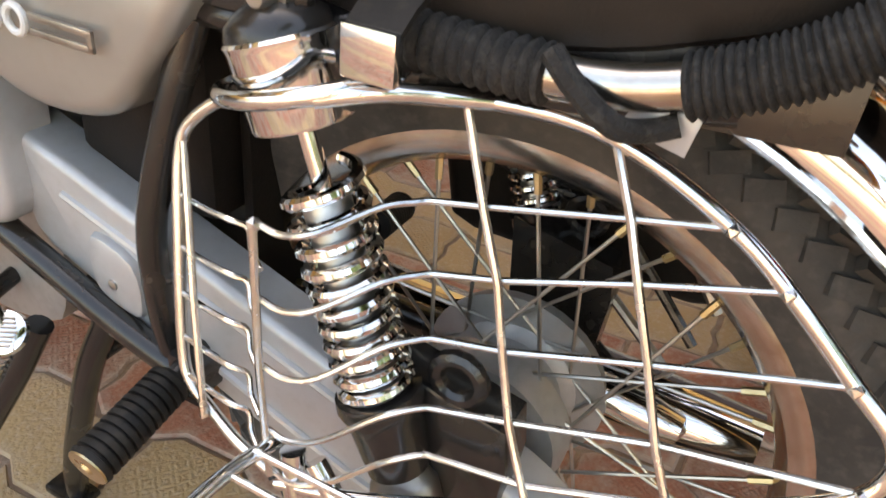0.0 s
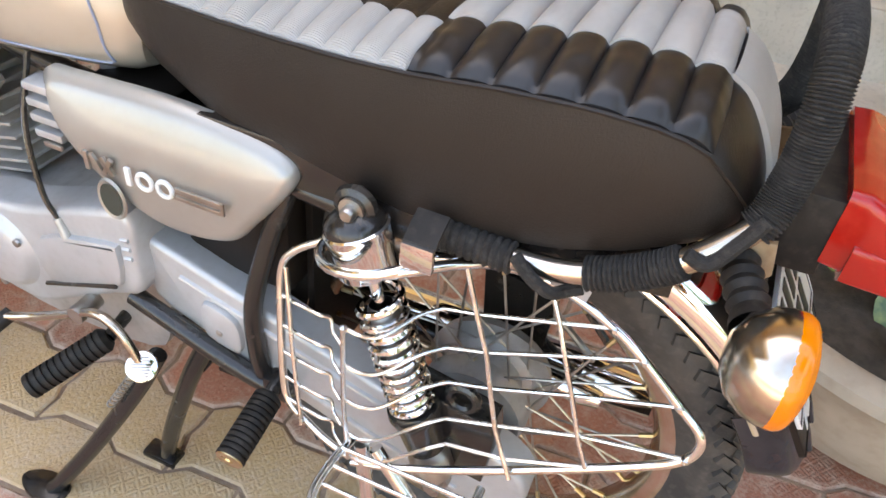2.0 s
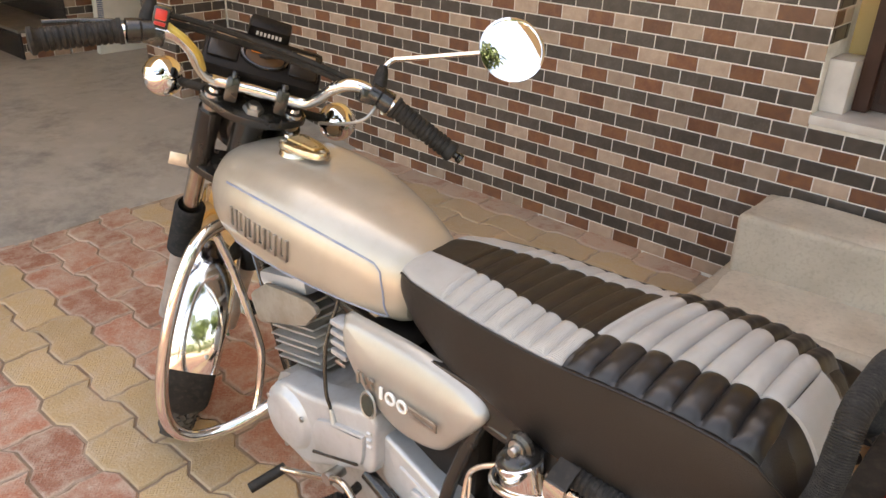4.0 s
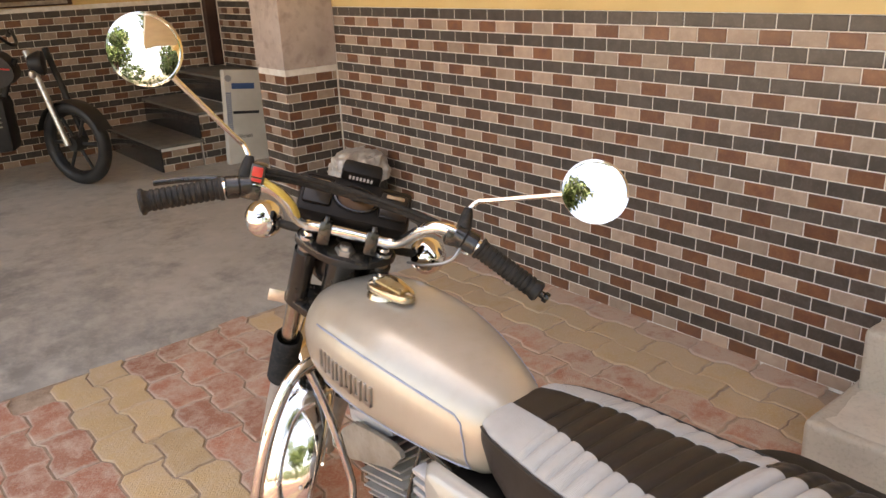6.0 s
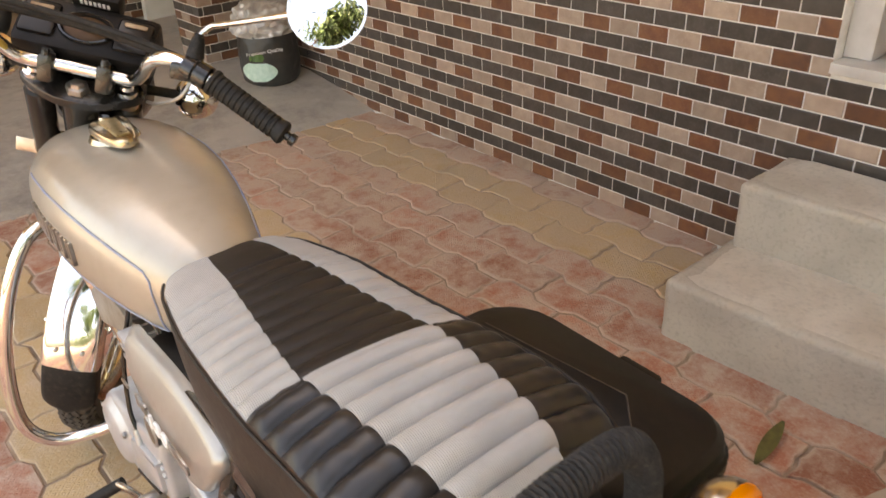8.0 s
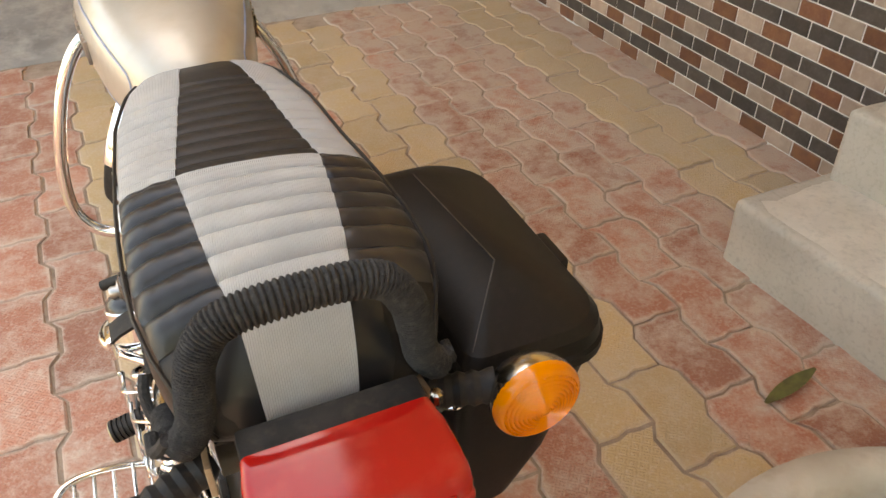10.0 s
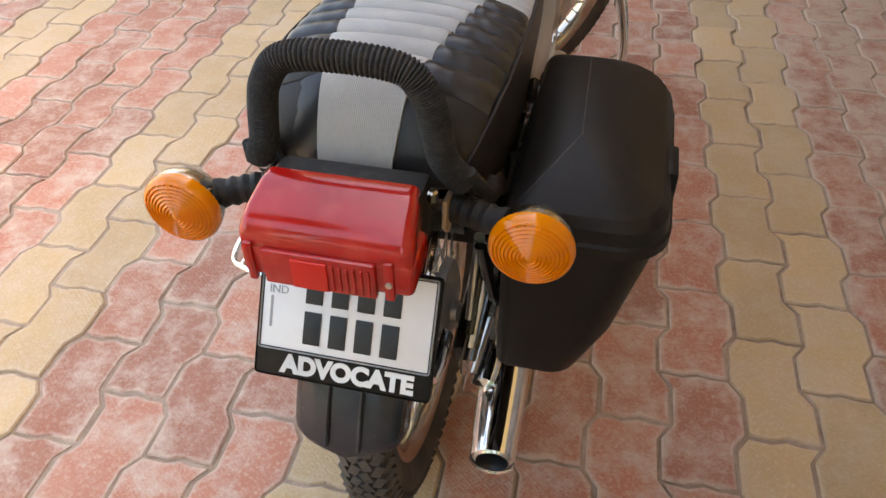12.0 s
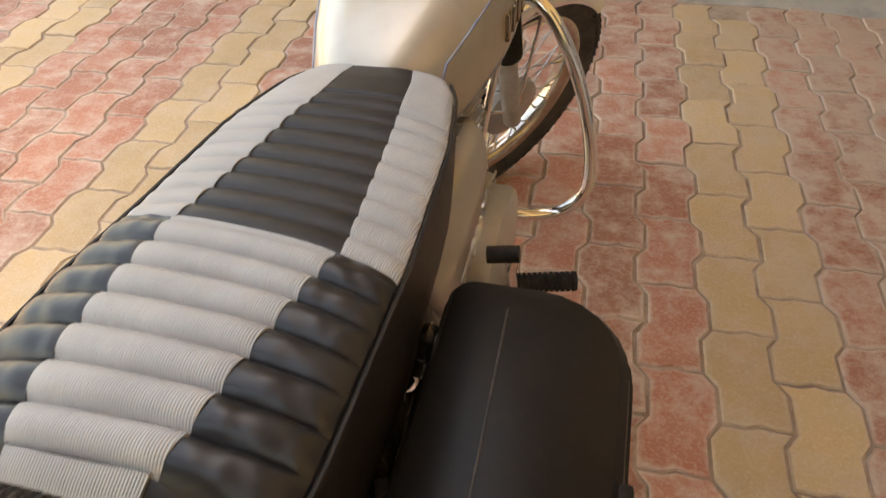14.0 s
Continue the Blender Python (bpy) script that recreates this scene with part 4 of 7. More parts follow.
    part("mirror_shell", lathe([(0.0, -0.024), (0.030, -0.020), (0.050, -0.009), (0.0565, 0.0), (0.0565, 0.004), (0.053, 0.0045), (0.053, 0.001)], 40, mm), CHROME, mirror)
    part("mirror_glass", lathe([(0.0, 0.0040), (0.02, 0.0036), (0.04, 0.0027), (0.0535, 0.0012)], 40, mm), MIRROR, mirror, "round mirror glass")
    # front indicator, bare chrome bowl seen from behind
    s0, s1 = Vector((side * 0.09, 0.960, 0.915)), Vector((side * 0.172, 0.985, 0.912))
    ind = part("front_indicator", lathe([(0.0, -0.036), (0.02, -0.033), (0.034, -0.020), (0.0395, 0.0), (0.0395, 0.006)], 28, STEER @ Matrix.Translation(s1) @ Matrix.Rotation(-math.pi / 2, 4, "X")), CHROME, bike, "chrome front indicator bowl on a black stem")
    part("indicator_stem", rod(STEER @ s0, STEER @ s1, 0.009), RUBBER, ind)
    part("indicator_lens", lathe([(0.0395, 0.006), (0.036, 0.018), (0.02, 0.028), (0.0, 0.031)], 28, STEER @ Matrix.Translation(s1) @ Matrix.Rotation(-math.pi / 2, 4, "X")), ORANGE, ind)
part("starter_switch", moved(block((-0.013, -0.016, -0.017), (0.013, 0.016, 0.017), 0.003), STEER @ Matrix.Translation((-0.176, 0.776, 1.046))), BLACK, handlebar)
part("kill_switch", moved(block((-0.009, -0.019, -0.004), (0.009, -0.012, 0.013), 0.002), STEER @ Matrix.Translation((-0.176, 0.776, 1.046))), RED_SW, handlebar, "red switch button")
part("kill_switch", moved(block((-0.009, -0.019, -0.013), (0.009, -0.012, -0.007), 0.002), STEER @ Matrix.Translation((-0.176, 0.776, 1.046))), RED_SW, handlebar, "red switch button")
part("wire_sleeve", tube([STEER @ p for p in glide([(-0.165, 0.770, 1.036), (-0.135, 0.772, 1.022), (-0.112, 0.80, 1.0), (-0.10, 0.84, 0.97)], 5)], 0.006, 8), YELLOW_WIRE, handlebar)
part("control_cable", tube([STEER @ p for p in glide([(0.19, 0.80, 1.02), (0.10, 0.812, 1.034), (0.0, 0.818, 1.043), (-0.10, 0.806, 1.05), (-0.19, 0.785, 1.05)], 7)], 0.0055, 8), RUBBER, handlebar)
part("control_cable", tube([STEER @ p for p in glide([(0.185, 0.81, 1.008), (0.10, 0.83, 1.022), (0.0, 0.838, 1.030), (-0.12, 0.822, 1.036), (-0.20, 0.80, 1.035)], 7)], 0.006, 8), RUBBER, handlebar)
part("control_cable", tube([STEER @ p for p in glide([(0.19, 0.805, 1.012), (0.12, 0.850, 1.018), (0.02, 0.89, 1.02), (-0.06, 0.93, 0.98)], 7)], 0.005, 8), RUBBER, handlebar)
part("throttle_cable", tube([STEER @ p for p in glide([(0.20, 0.762, 1.008), (0.185, 0.755, 0.975), (0.15, 0.78, 0.95), (0.12, 0.84, 0.93)], 7)], 0.003, 8), STEEL, handlebar)

# instrument cluster and headlamp shell
GM = STEER @ Matrix.Translation((0, 0.905, 1.010)) @ Matrix.Rotation(radians(40), 4, "X")
cluster = part("instrument_panel", block((-0.110, -0.048, -0.06), (0.110, 0.052, 0.0), 0.014, m=GM), PLASTIC, bike, "black instrument panel with brown dial")
part("dial", lathe([(0, 0.004), (0.030, 0.004), (0.036, 0.002)], 32, GM @ Matrix.Translation((0.0, 0.0, 0)) @ Matrix.Diagonal((1, 0.66, 1, 1))), DIAL, cluster)
part("dial_ring", lathe([(0.036, 0.0), (0.040, 0.007), (0.044, 0.006), (0.046, -0.002)], 32, GM @ Matrix.Diagonal((1, 0.70, 1, 1))), BLACK, cluster)
part("needle", block((-0.026, -0.002, 0.0045), (0.018, 0.002, 0.006), 0.0, m=GM @ Matrix.Translation((0.0, 0.004, 0))), NEEDLE, cluster)
for dx in (-0.074, 0.074):
    part("side_gauge", block((dx - 0.028, -0.030, -0.004), (dx + 0.028, 0.036, 0.006), 0.008, m=GM), GLASS_DARK, cluster)
    part("tell_tale", block((dx - 0.018, 0.018, 0.0065), (dx + 0.018, 0.026, 0.0085), 0.002, m=GM), RUST, cluster)
visor = part("cluster_visor", block((-0.040, 0.050, -0.030), (0.040, 0.085, 0.020), 0.010, m=GM), PLASTIC, cluster)
for i in range(7):
    part("badge_bar", block((-0.024 + i * 0.0072, 0.0495, 0.000), (-0.0195 + i * 0.0072, 0.0505, 0.010), 0, m=GM), WHITE_INK, visor)
part("headlamp", lathe([(0.0, -0.10), (0.045, -0.09), (0.078, -0.05), (0.086, 0.0), (0.088, 0.02), (0.080, 0.028), (0.0, 0.035)], 36, STEER @ Matrix.Translation((0, 1.02, 0.885)) @ Matrix.Rotation(-math.pi / 2 + 0.08, 4, "X")), BLACK, bike, "black headlamp shell")

# ---- frame, engine and gear ----
def frame_tube(pts, r=0.0125, material=BLACK, steps=6):
    return part("frame_tube", tube(glide(pts, steps), r, 12), material, bike)


for side in (-1, 1):
    frame_tube([(side * 0.03, 0.84, 0.72), (side * 0.05, 0.60, 0.665), (side * 0.085, 0.38, 0.665), (side * 0.10, 0.20, 0.645), (side * 0.105, 0.02, 0.645), (side * 0.09, -0.12, 0.665)], 0.0125)
    frame_tube([(side * 0.105, 0.205, 0.640), (side * 0.118, 0.225, 0.565), (side * 0.128, 0.242, 0.483), (side * 0.128, 0.243, 0.41), (side * 0.122, 0.24, 0.345)], 0.0112)
    frame_tube([(side * 0.128, 0.42, 0.415), (side * 0.130, 0.36, 0.395), (side * 0.130, 0.30, 0.372), (side * 0.128, 0.24, 0.352), (side * 0.125, 0.205, 0.345)], 0.0125)
frame_tube([(0, 0.93, 0.72), (0, 0.86, 0.52), (0, 0.80, 0.36), (0, 0.74, 0.30)], 0.019)
frame_tube([(0, 0.74, 0.30), (0, 0.60, 0.285), (0, 0.42, 0.29)], 0.016)
part("battery_box", block((-0.085, 0.22, 0.47), (0.085, 0.36, 0.655), 0.01), PLASTIC, bike)
part("inner_mudguard", plate([(-0.06, 0.30), (0.06, 0.30), (0.06, 0.66), (-0.06, 0.66)], 0.205, 0.215, "y", 0.003), PLASTIC, bike)

PANEL = [(0.490, 0.692), (0.455, 0.697), (0.415, 0.699), (0.343, 0.702), (0.270, 0.699), (0.224, 0.694), (0.198, 0.686), (0.186, 0.675), (0.186, 0.660), (0.204, 0.631), (0.231, 0.597), (0.250, 0.573),
         (0.272, 0.559), (0.31, 0.551), (0.355, 0.551), (0.392, 0.567), (0.43, 0.593), (0.462, 0.622), (0.478, 0.655)]
for side in (-1, 1):
    bm = plate(smooth_outline(PANEL, 4), side * 0.100, side * 0.135, "x", 0.014, seg=5, dome=0.002, relax=8)
    for v in bm.verts:
        if abs(v.co.x) > 0.104 and v.co.z > 0.64:
            v.co.x -= side * 0.019 * min(1.0, (v.co.z - 0.64) / 0.062) ** 1.7
    panel = part("side_panel", bm, PANEL_PAINT, bike, "silver side panel with a raised badge", sharp=60)
    if side < 0:
        hole = part("sight_glass", lathe([(0.0, 0.0), (0.014, 0.0), (0.0155, 0.004), (0.020, 0.006), (0.022, 0.003)], 28, Matrix.Translation((-0.1375, 0.403, 0.576)) @ Matrix.Diagonal((1, 0.85, 1.25, 1)) @ Matrix.Rotation(-math.pi / 2, 4, "Y")), PANEL_PAINT, panel)
        part("sight_glass_pane", lathe([(0.0, 0.005), (0.0175, 0.005)], 24, Matrix.Translation((-0.1380, 0.403, 0.576)) @ Matrix.Diagonal((1, 0.8, 1.2, 1)) @ Matrix.Rotation(-math.pi / 2, 4, "Y")), DARK_HOLE, panel, "dark oval sight glass")
    # badge: plain bars and rings, no lettering
    s = side
    bx = s * 0.1415
    bm = block((min(bx, bx + s * 0.003), 0.254, 0.6115), (max(bx, bx + s * 0.003), 0.312, 0.6165), 0.001)
    block((min(bx, bx + s * 0.003), 0.254, 0.6215), (max(bx, bx + s * 0.003), 0.312, 0.6265), 0.001, bm)
    block((min(bx, bx + s * 0.003), 0.254, 0.6115), (max(bx, bx + s * 0.003), 0.259, 0.6265), 0.001, bm)
    part("badge_frame", bm, STEEL, panel)
    part("badge_frame", block((min(bx, bx + s * 0.003), 0.455, 0.620), (max(bx, bx + s * 0.003), 0.478, 0.626), 0.001), STEEL, panel)
    for y in (0.325, 0.350):
        ring = tube([Vector((bx + s * 0.002, y + 0.0088 * math.cos(a), 0.619 + 0.0092 * math.sin(a))) for a in (2 * math.pi * i / 20 for i in range(20))], 0.0027, 8, wrap=True)
        part("badge_numeral", ring, WHITE_INK, panel)
    part("badge_numeral", block((min(bx, bx + s * 0.004), 0.367, 0.608), (max(bx, bx + s * 0.004), 0.3735, 0.630), 0.001), WHITE_INK, panel)
    for y0, tilt in ((0.398, 30), (0.425, 0)):
        bm = block((-0.002, -0.003, -0.0115), (0.002, 0.003, 0.0115), 0.001, m=Matrix.Translation((bx, y0, 0.620)) @ pose(0, 0, 0, tilt, 0, 0))
        block((-0.002, -0.003, -0.0115), (0.002, 0.003, 0.0115), 0.001, bm, Matrix.Translation((bx, y0 + (0 if tilt else -0.012), 0.620)) @ pose(0, 0, 0, -30, 0, 0))
        part("badge_stroke", bm, STEEL, panel)

# engine
eng = part("engine", plate(smooth_outline([(0.72, 0.36), (0.70, 0.30), (0.60, 0.275), (0.44, 0.285), (0.40, 0.34), (0.39, 0.45), (0.42, 0.52), (0.52, 0.50), (0.62, 0.48), (0.70, 0.46)], 3), -0.10, 0.11, "x", 0.012), ALLOY, bike, "cast alloy two-stroke engine, dusty")
cover = part("engine_cover", plate(smooth_outline([(0.685, 0.425), (0.665, 0.475), (0.62, 0.497), (0.56, 0.505), (0.46, 0.540), (0.392, 0.556), (0.388, 0.50), (0.392, 0.44), (0.44, 0.415), (0.52, 0.370), (0.57, 0.345), (0.63, 0.348), (0.672, 0.375)], 3), -0.09, -0.142, "x", 0.010, seg=3), CASE, eng)
part("round_cover", lathe([(0.0, 0.016), (0.046, 0.015), (0.052, 0.012), (0.056, 0.010), (0.060, 0.004), (0.066, 0.0)], 40, Matrix.Translation((-0.141, 0.618, 0.424)) @ Matrix.Rotation(-math.pi / 2, 4, "Y")), CASE, cover, "round silver flywheel cover")
for a in (30, 150, 270):
    q = Vector((-0.15, 0.618 + 0.056 * math.cos(radians(a)), 0.424 + 0.056 * math.sin(radians(a))))
    part("cover_screw", lathe([(0, 0.004), (0.005, 0.003), (0.006, 0)], 10, aim(q, q + Vector((-1, 0, 0)))), STEEL, cover)
part("cover_boss", plate(smooth_outline([(0.53, 0.475), (0.42, 0.510), (0.408, 0.500), (0.412, 0.455), (0.43, 0.440), (0.53, 0.405)], 3), -0.140, -0.150, "x", 0.006), CASE, cover)
part("cover_slot", tube([(-0.149, 0.54, 0.398), (-0.1505, 0.42, 0.447)], 0.003, 8), BLACK, cover)
for i in range(3):
    part("cover_louvre", tube([(-0.142, 0.4035, 0.52 - 0.014 * i), (-0.142, 0.393, 0.522 - 0.014 * i)], 0.003, 6), CASE, cover)
cm = Matrix.Translation((0, 0.672, 0.455)) @ Matrix.Rotation(radians(-14), 4, "X")
part("cylinder", lathe([(0.048, 0), (0.048, 0.155)], 28, cm, cap=True), ALLOY, eng)
for i in range(9):
    z = 0.022 + 0.0165 * i
    half = 0.070 + 0.004 * (i % 2)
    part("cooling_fin", block((-half, -half, z), (half, half, z + 0.0045), 0.0015, m=cm), ALLOY, eng)
part("cylinder_head", block((-0.074, -0.074, 0.172), (0.074, 0.074, 0.205), 0.012, m=cm), CASE, eng, "grey finned cylinder head")
part("head_shroud", plate([(0.793, 0.588), (0.785, 0.600), (0.742, 0.634), (0.680, 0.645), (0.617, 0.652), (0.595, 0.648), (0.589, 0.638), (0.625, 0.596), (0.700, 0.566), (0.765, 0.540), (0.775, 0.545)], -0.084, -0.094, "x", 0.003), RUST_PLATE, eng)
part("spark_plug", rod(cm @ Vector((0, 0, 0.20)), cm @ Vector((0, 0.01, 0.25)), 0.009), BLACK, eng)
part("carburettor", rod((0, 0.60, 0.535), (0, 0.50, 0.565), 0.026, 20), ALLOY, eng)
part("intake_boot", rod((0, 0.50, 0.565), (0, 0.42, 0.60), 0.03, 20), RUBBER, eng)
part("air_box", block((-0.10, 0.36, 0.55), (0.10, 0.47, 0.68), 0.015), PLASTIC, eng)
for i in range(4):
    part("air_duct_rib", block((-0.126, 0.474 + 0.0, 0.612 + 0.019 * i), (-0.098, 0.512, 0.622 + 0.019 * i), 0.003), CASE, eng)
part("clutch_cable", tube(glide([(-0.10, 0.52, 0.70), (-0.125, 0.525, 0.62), (-0.14, 0.51, 0.545), (-0.142, 0.495, 0.515)], 5), 0.0035, 8), BLACK, eng)
part("clutch_arm", rod((-0.142, 0.495, 0.515), (-0.145, 0.485, 0.492), 0.006), ALLOY, eng)
part("right_engine_cover", plate(smooth_outline([(0.70, 0.36), (0.64, 0.30), (0.50, 0.30), (0.42, 0.36), (0.42, 0.46), (0.50, 0.50), (0.62, 0.48), (0.69, 0.44)], 3), 0.10, 0.150, "x", 0.014), CASE, eng)
part("kick_lever", tube(glide([(0.15, 0.47, 0.36), (0.175, 0.46, 0.42), (0.18, 0.40, 0.52), (0.185, 0.385, 0.56)], 5), 0.008, 10), CHROME, eng)
part("kick_rubber", rod((0.15, 0.385, 0.555), (0.192, 0.388, 0.561), 0.012), RUBBER, eng)

# chain case, swing arm
CC = [(0.405, 0.505), (0.385, 0.508), (0.20, 0.448), (0.02, 0.392), (-0.055, 0.375), (-0.095, 0.345), (-0.10, 0.300), (-0.07, 0.262), (-0.02, 0.255), (0.05, 0.275), (0.25, 0.350), (0.33, 0.385), (0.395, 0.42)]
chain_case = part("chain_case", plate(smooth_outline(CC, 3), -0.074, -0.118, "x", 0.008, seg=3), CASE, bike, "silver enclosed chain case")
part("case_bead", tube(glide([(-0.118, 0.35, 0.468), (-0.1185, 0.20, 0.422), (-0.1185, 0.05, 0.376), (-0.118, -0.05, 0.345)], 5), 0.004, 8), CASE, chain_case)
part("case_bead", tube(glide([(-0.118, 0.23, 0.372), (-0.1185, 0.10, 0.325), (-0.118, -0.02, 0.288)], 5), 0.004, 8), CASE, chain_case)
part("case_boss", plate(smooth_outline([(0.318, 0.445), (0.275, 0.432), (0.268, 0.395), (0.278, 0.378), (0.315, 0.388), (0.324, 0.41)], 3), -0.116, -0.126, "x", 0.006), CASE, chain_case)
part("case_screw", lathe([(0, 0.003), (0.0045, 0.002), (0.005, 0)], 10, Matrix.Translation((-0.1255, 0.298, 0.405)) @ Matrix.Rotation(-math.pi / 2, 4, "Y")), STEEL, chain_case)
for side in (-1, 1):
    arm = part("swing_arm", tube([(side * 0.065 if side > 0 else -0.06, 0.40, 0.34), (side * 0.07, 0.2, 0.325), (side * 0.078, 0.0, 0.31), (side * 0.08, -0.06, 0.305)], 0.017, 14), BLACK, bike)
    part("chain_adjuster", block((side * 0.088 - 0.006, -0.09, 0.292), (side * 0.088 + 0.006, -0.01, 0.328), 0.004), CHROME_WORN, arm)
axle = part("rear_axle", rod((-0.15, 0, 0.31), (0.11, 0, 0.31), 0.008), STEEL, bike)
part("axle_nut", lathe([(0.008, 0), (0.014, 0), (0.014, 0.012), (0.008, 0.012)], 6, aim((-0.122, 0, 0.31), (-1, 0, 0.31))), STEEL, axle)
part("axle_cap", lathe([(0.020, 0.0), (0.020, 0.05), (0.016, 0.075), (0.0, 0.08)], 20, aim((0.125, -0.03, 0.30), (0.125, -0.3, 0.29))), CHROME, axle)
part("axle_cap", lathe([(0.016, 0.0), (0.017, 0.06), (0.012, 0.085), (0.0, 0.09)], 20, aim((0.05, -0.06, 0.345), (0.05, -0.3, 0.325))), CHROME, axle)

# shock absorbers
for side in (-1, 1):
    top, bot = Vector((side * 0.142, 0.112, 0.668)), Vector((side * 0.142, 0.0, 0.335))
    d = (bot - top).normalized()
    up = aim(top, bot)
    shock = part("shock_absorber", lathe([(0.0, -0.010), (0.012, -0.009), (0.020, -0.005), (0.028, 0.001), (0.0302, 0.008), (0.0308, 0.016), (0.030, 0.026)], 32, up), BLACK, bike, "shock absorber with chrome spring and shroud")
    part("shock_shroud", lathe([(0.0300, 0.009), (0.0322, 0.011), (0.0312, 0.015), (0.0305, 0.056), (0.0295, 0.058), (0.027, 0.056)], 40, up), CHROME, shock)
    part("shock_rod", lathe([(0.006, 0.04), (0.006, 0.14)], 14, up), CHROME, shock)
    part("shock_body", lathe([(0.012, 0.10), (0.0150, 0.105), (0.0150, 0.30), (0.021, 0.31), (0.024, 0.315), (0.024, 0.34), (0.012, 0.345)], 24, up), STEEL, shock)
    pts = []
    for i in range(11 * 20 + 1):
        a = 2 * math.pi * i / 20
        pitch = i / 220
        h = 0.088 + 0.150 * (0.45 * pitch + 0.55 * pitch ** 0.75)
        pts.append(up @ Vector((0.0225 * math.cos(a), 0.0225 * math.sin(a), h)))
    part("spring", tube(pts, 0.0043, 8), CHROME, shock, "chrome coil spring")
    part("spring_seat", lathe([(0.018, 0.236), (0.029, 0.238), (0.030, 0.246), (0.026, 0.256), (0.022, 0.30)], 28, up), BLACK, shock)
    part("lower_bracket", plate([(0.045, 0.455), (-0.05, 0.438), (-0.055, 0.405), (-0.05, 0.335), (0.035, 0.345)], side * 0.095, side * 0.130, "x", 0.005), BLACK, shock)
    part("upper_eye", tube([top + Vector((0, -0.003 + 0.014 * math.cos(a), 0.013 + 0.014 * math.sin(a))) for a in (2 * math.pi * i / 18 for i in range(18))], 0.008, 8, wrap=True), BLACK, shock)
    part("upper_bolt", lathe([(0, 0.010), (0.0055, 0.010), (0.0075, 0.007), (0.0075, 0.0), (0.0125, 0.0), (0.0125, -0.006)], 12, aim(top + Vector((side * 0.010, -0.003, 0.013)), top + Vector((side, -0.003, 0.013)))), STEEL, shock)
    part("lower_bolt", lathe([(0, 0.012), (0.007, 0.012), (0.009, 0.009), (0.009, 0.0)], 6, aim(bot + Vector((side * 0.01, 0, 0)), bot + Vector((side, 0, 0)))), STEEL, shock)
    part("oil_reservoir_cap", tube([Vector((side * 0.125, -0.012 + 0.016 * math.cos(a), 0.462 + 0.016 * math.sin(a))) for a in (2 * math.pi * i / 14 for i in range(14))], 0.006, 8, wrap=True), BLACK, shock)

# stands, pegs, levers
cs = part("centre_stand", tube(glide([(-0.10, 0.345, 0.335), (-0.112, 0.375, 0.26), (-0.110, 0.43, 0.11), (-0.100, 0.462, 0.015)], 5), 0.013, 12), BLACK, bike, "black tubular centre stand, paint worn")
part("stand_leg", tube(glide([(0.10, 0.345, 0.335), (0.112, 0.375, 0.26), (0.110, 0.43, 0.11), (0.100, 0.462, 0.015)], 5), 0.013, 12), BLACK, cs)
part("stand_bridge", rod((-0.105, 0.36, 0.29), (0.105, 0.36, 0.29), 0.011), BLACK, cs)
for side in (-1, 1):
    part("stand_foot", block((side * 0.10 - 0.016, 0.44, 0.004), (side * 0.10 + 0.016, 0.50, 0.020), 0.005), BLACK, cs)
ss = part("side_stand", tube(glide([(-0.135, 0.395, 0.325), (-0.155, 0.43, 0.25), (-0.185, 0.505, 0.12), (-0.212, 0.56, 0.035), (-0.222, 0.578, 0.012)], 5), 0.0125, 12), BLACK, bike, "black side stand swung down")
part("stand_pad", plate(smooth_outline([(-0.245, 0.560), (-0.215, 0.552), (-0.20, 0.575), (-0.205, 0.615), (-0.225, 0.635), (-0.245, 0.610)], 3), 0.004, 0.014, "z", 0.003), BLACK, ss)
coil = [Vector((-0.150, 0.41, 0.315)).lerp(Vector((-0.178, 0.455, 0.235)), i / 96) + Vector((0.006 * math.cos(i * 0.785), 0.006 * math.sin(i * 0.785), 0)) for i in range(97)]
part("return_spring", tube(coil, 0.0014, 5), STEEL, ss)
for (x0, y0, z0), (x1, y1, z1), nm in (((-0.135, 0.475, 0.318), (-0.222, 0.535, 0.276), "rider_footrest"), ((-0.150, 0.214, 0.365), (-0.236, 0.212, 0.348), "pillion_footrest"),
                                   ((0.150, 0.60, 0.30), (0.265, 0.63, 0.30), "rider_footrest"), ((0.135, 0.212, 0.362), (0.210, 0.222, 0.35), "pillion_footrest")):
    a, b = Vector((x0, y0, z0)), Vector((x1, y1, z1))
    L = (b - a).length
    prof = [(0.0, 0.0), (0.012, 0.0)]
    nr = 11
    for i in range(nr):
        t0 = L * (0.06 + 0.88 * i / nr)
        prof += [(0.0178, t0), (0.0178, t0 + L * 0.05), (0.0145, t0 + L * 0.055), (0.0145, t0 + L * 0.078)]
    prof += [(0.0182, L * 0.95), (0.0175, L), (0.0, L)]
    peg = part(nm, lathe(prof, 20, aim(a, b)), RUBBER, bike, "black ribbed rubber footrest")
    part("peg_hanger", rod(a, a + Vector((0.045 if x0 < 0 else -0.045, 0.0, 0.012)), 0.009), BLACK, peg)
    part("peg_cap", lathe([(0.0, 0.004), (0.004, 0.004), (0.006, 0.002), (0.0165, 0.0015), (0.0175, -0.002)], 20, aim(b, b + (b - a))), BRASS if nm.startswith("pillion") else RUBBER, peg, "brass coloured end cap" if nm.startswith("pillion") else "")
part("footrest_bracket", block((-0.140, 0.195, 0.345), (-0.112, 0.232, 0.375), 0.005), BLACK, bike)
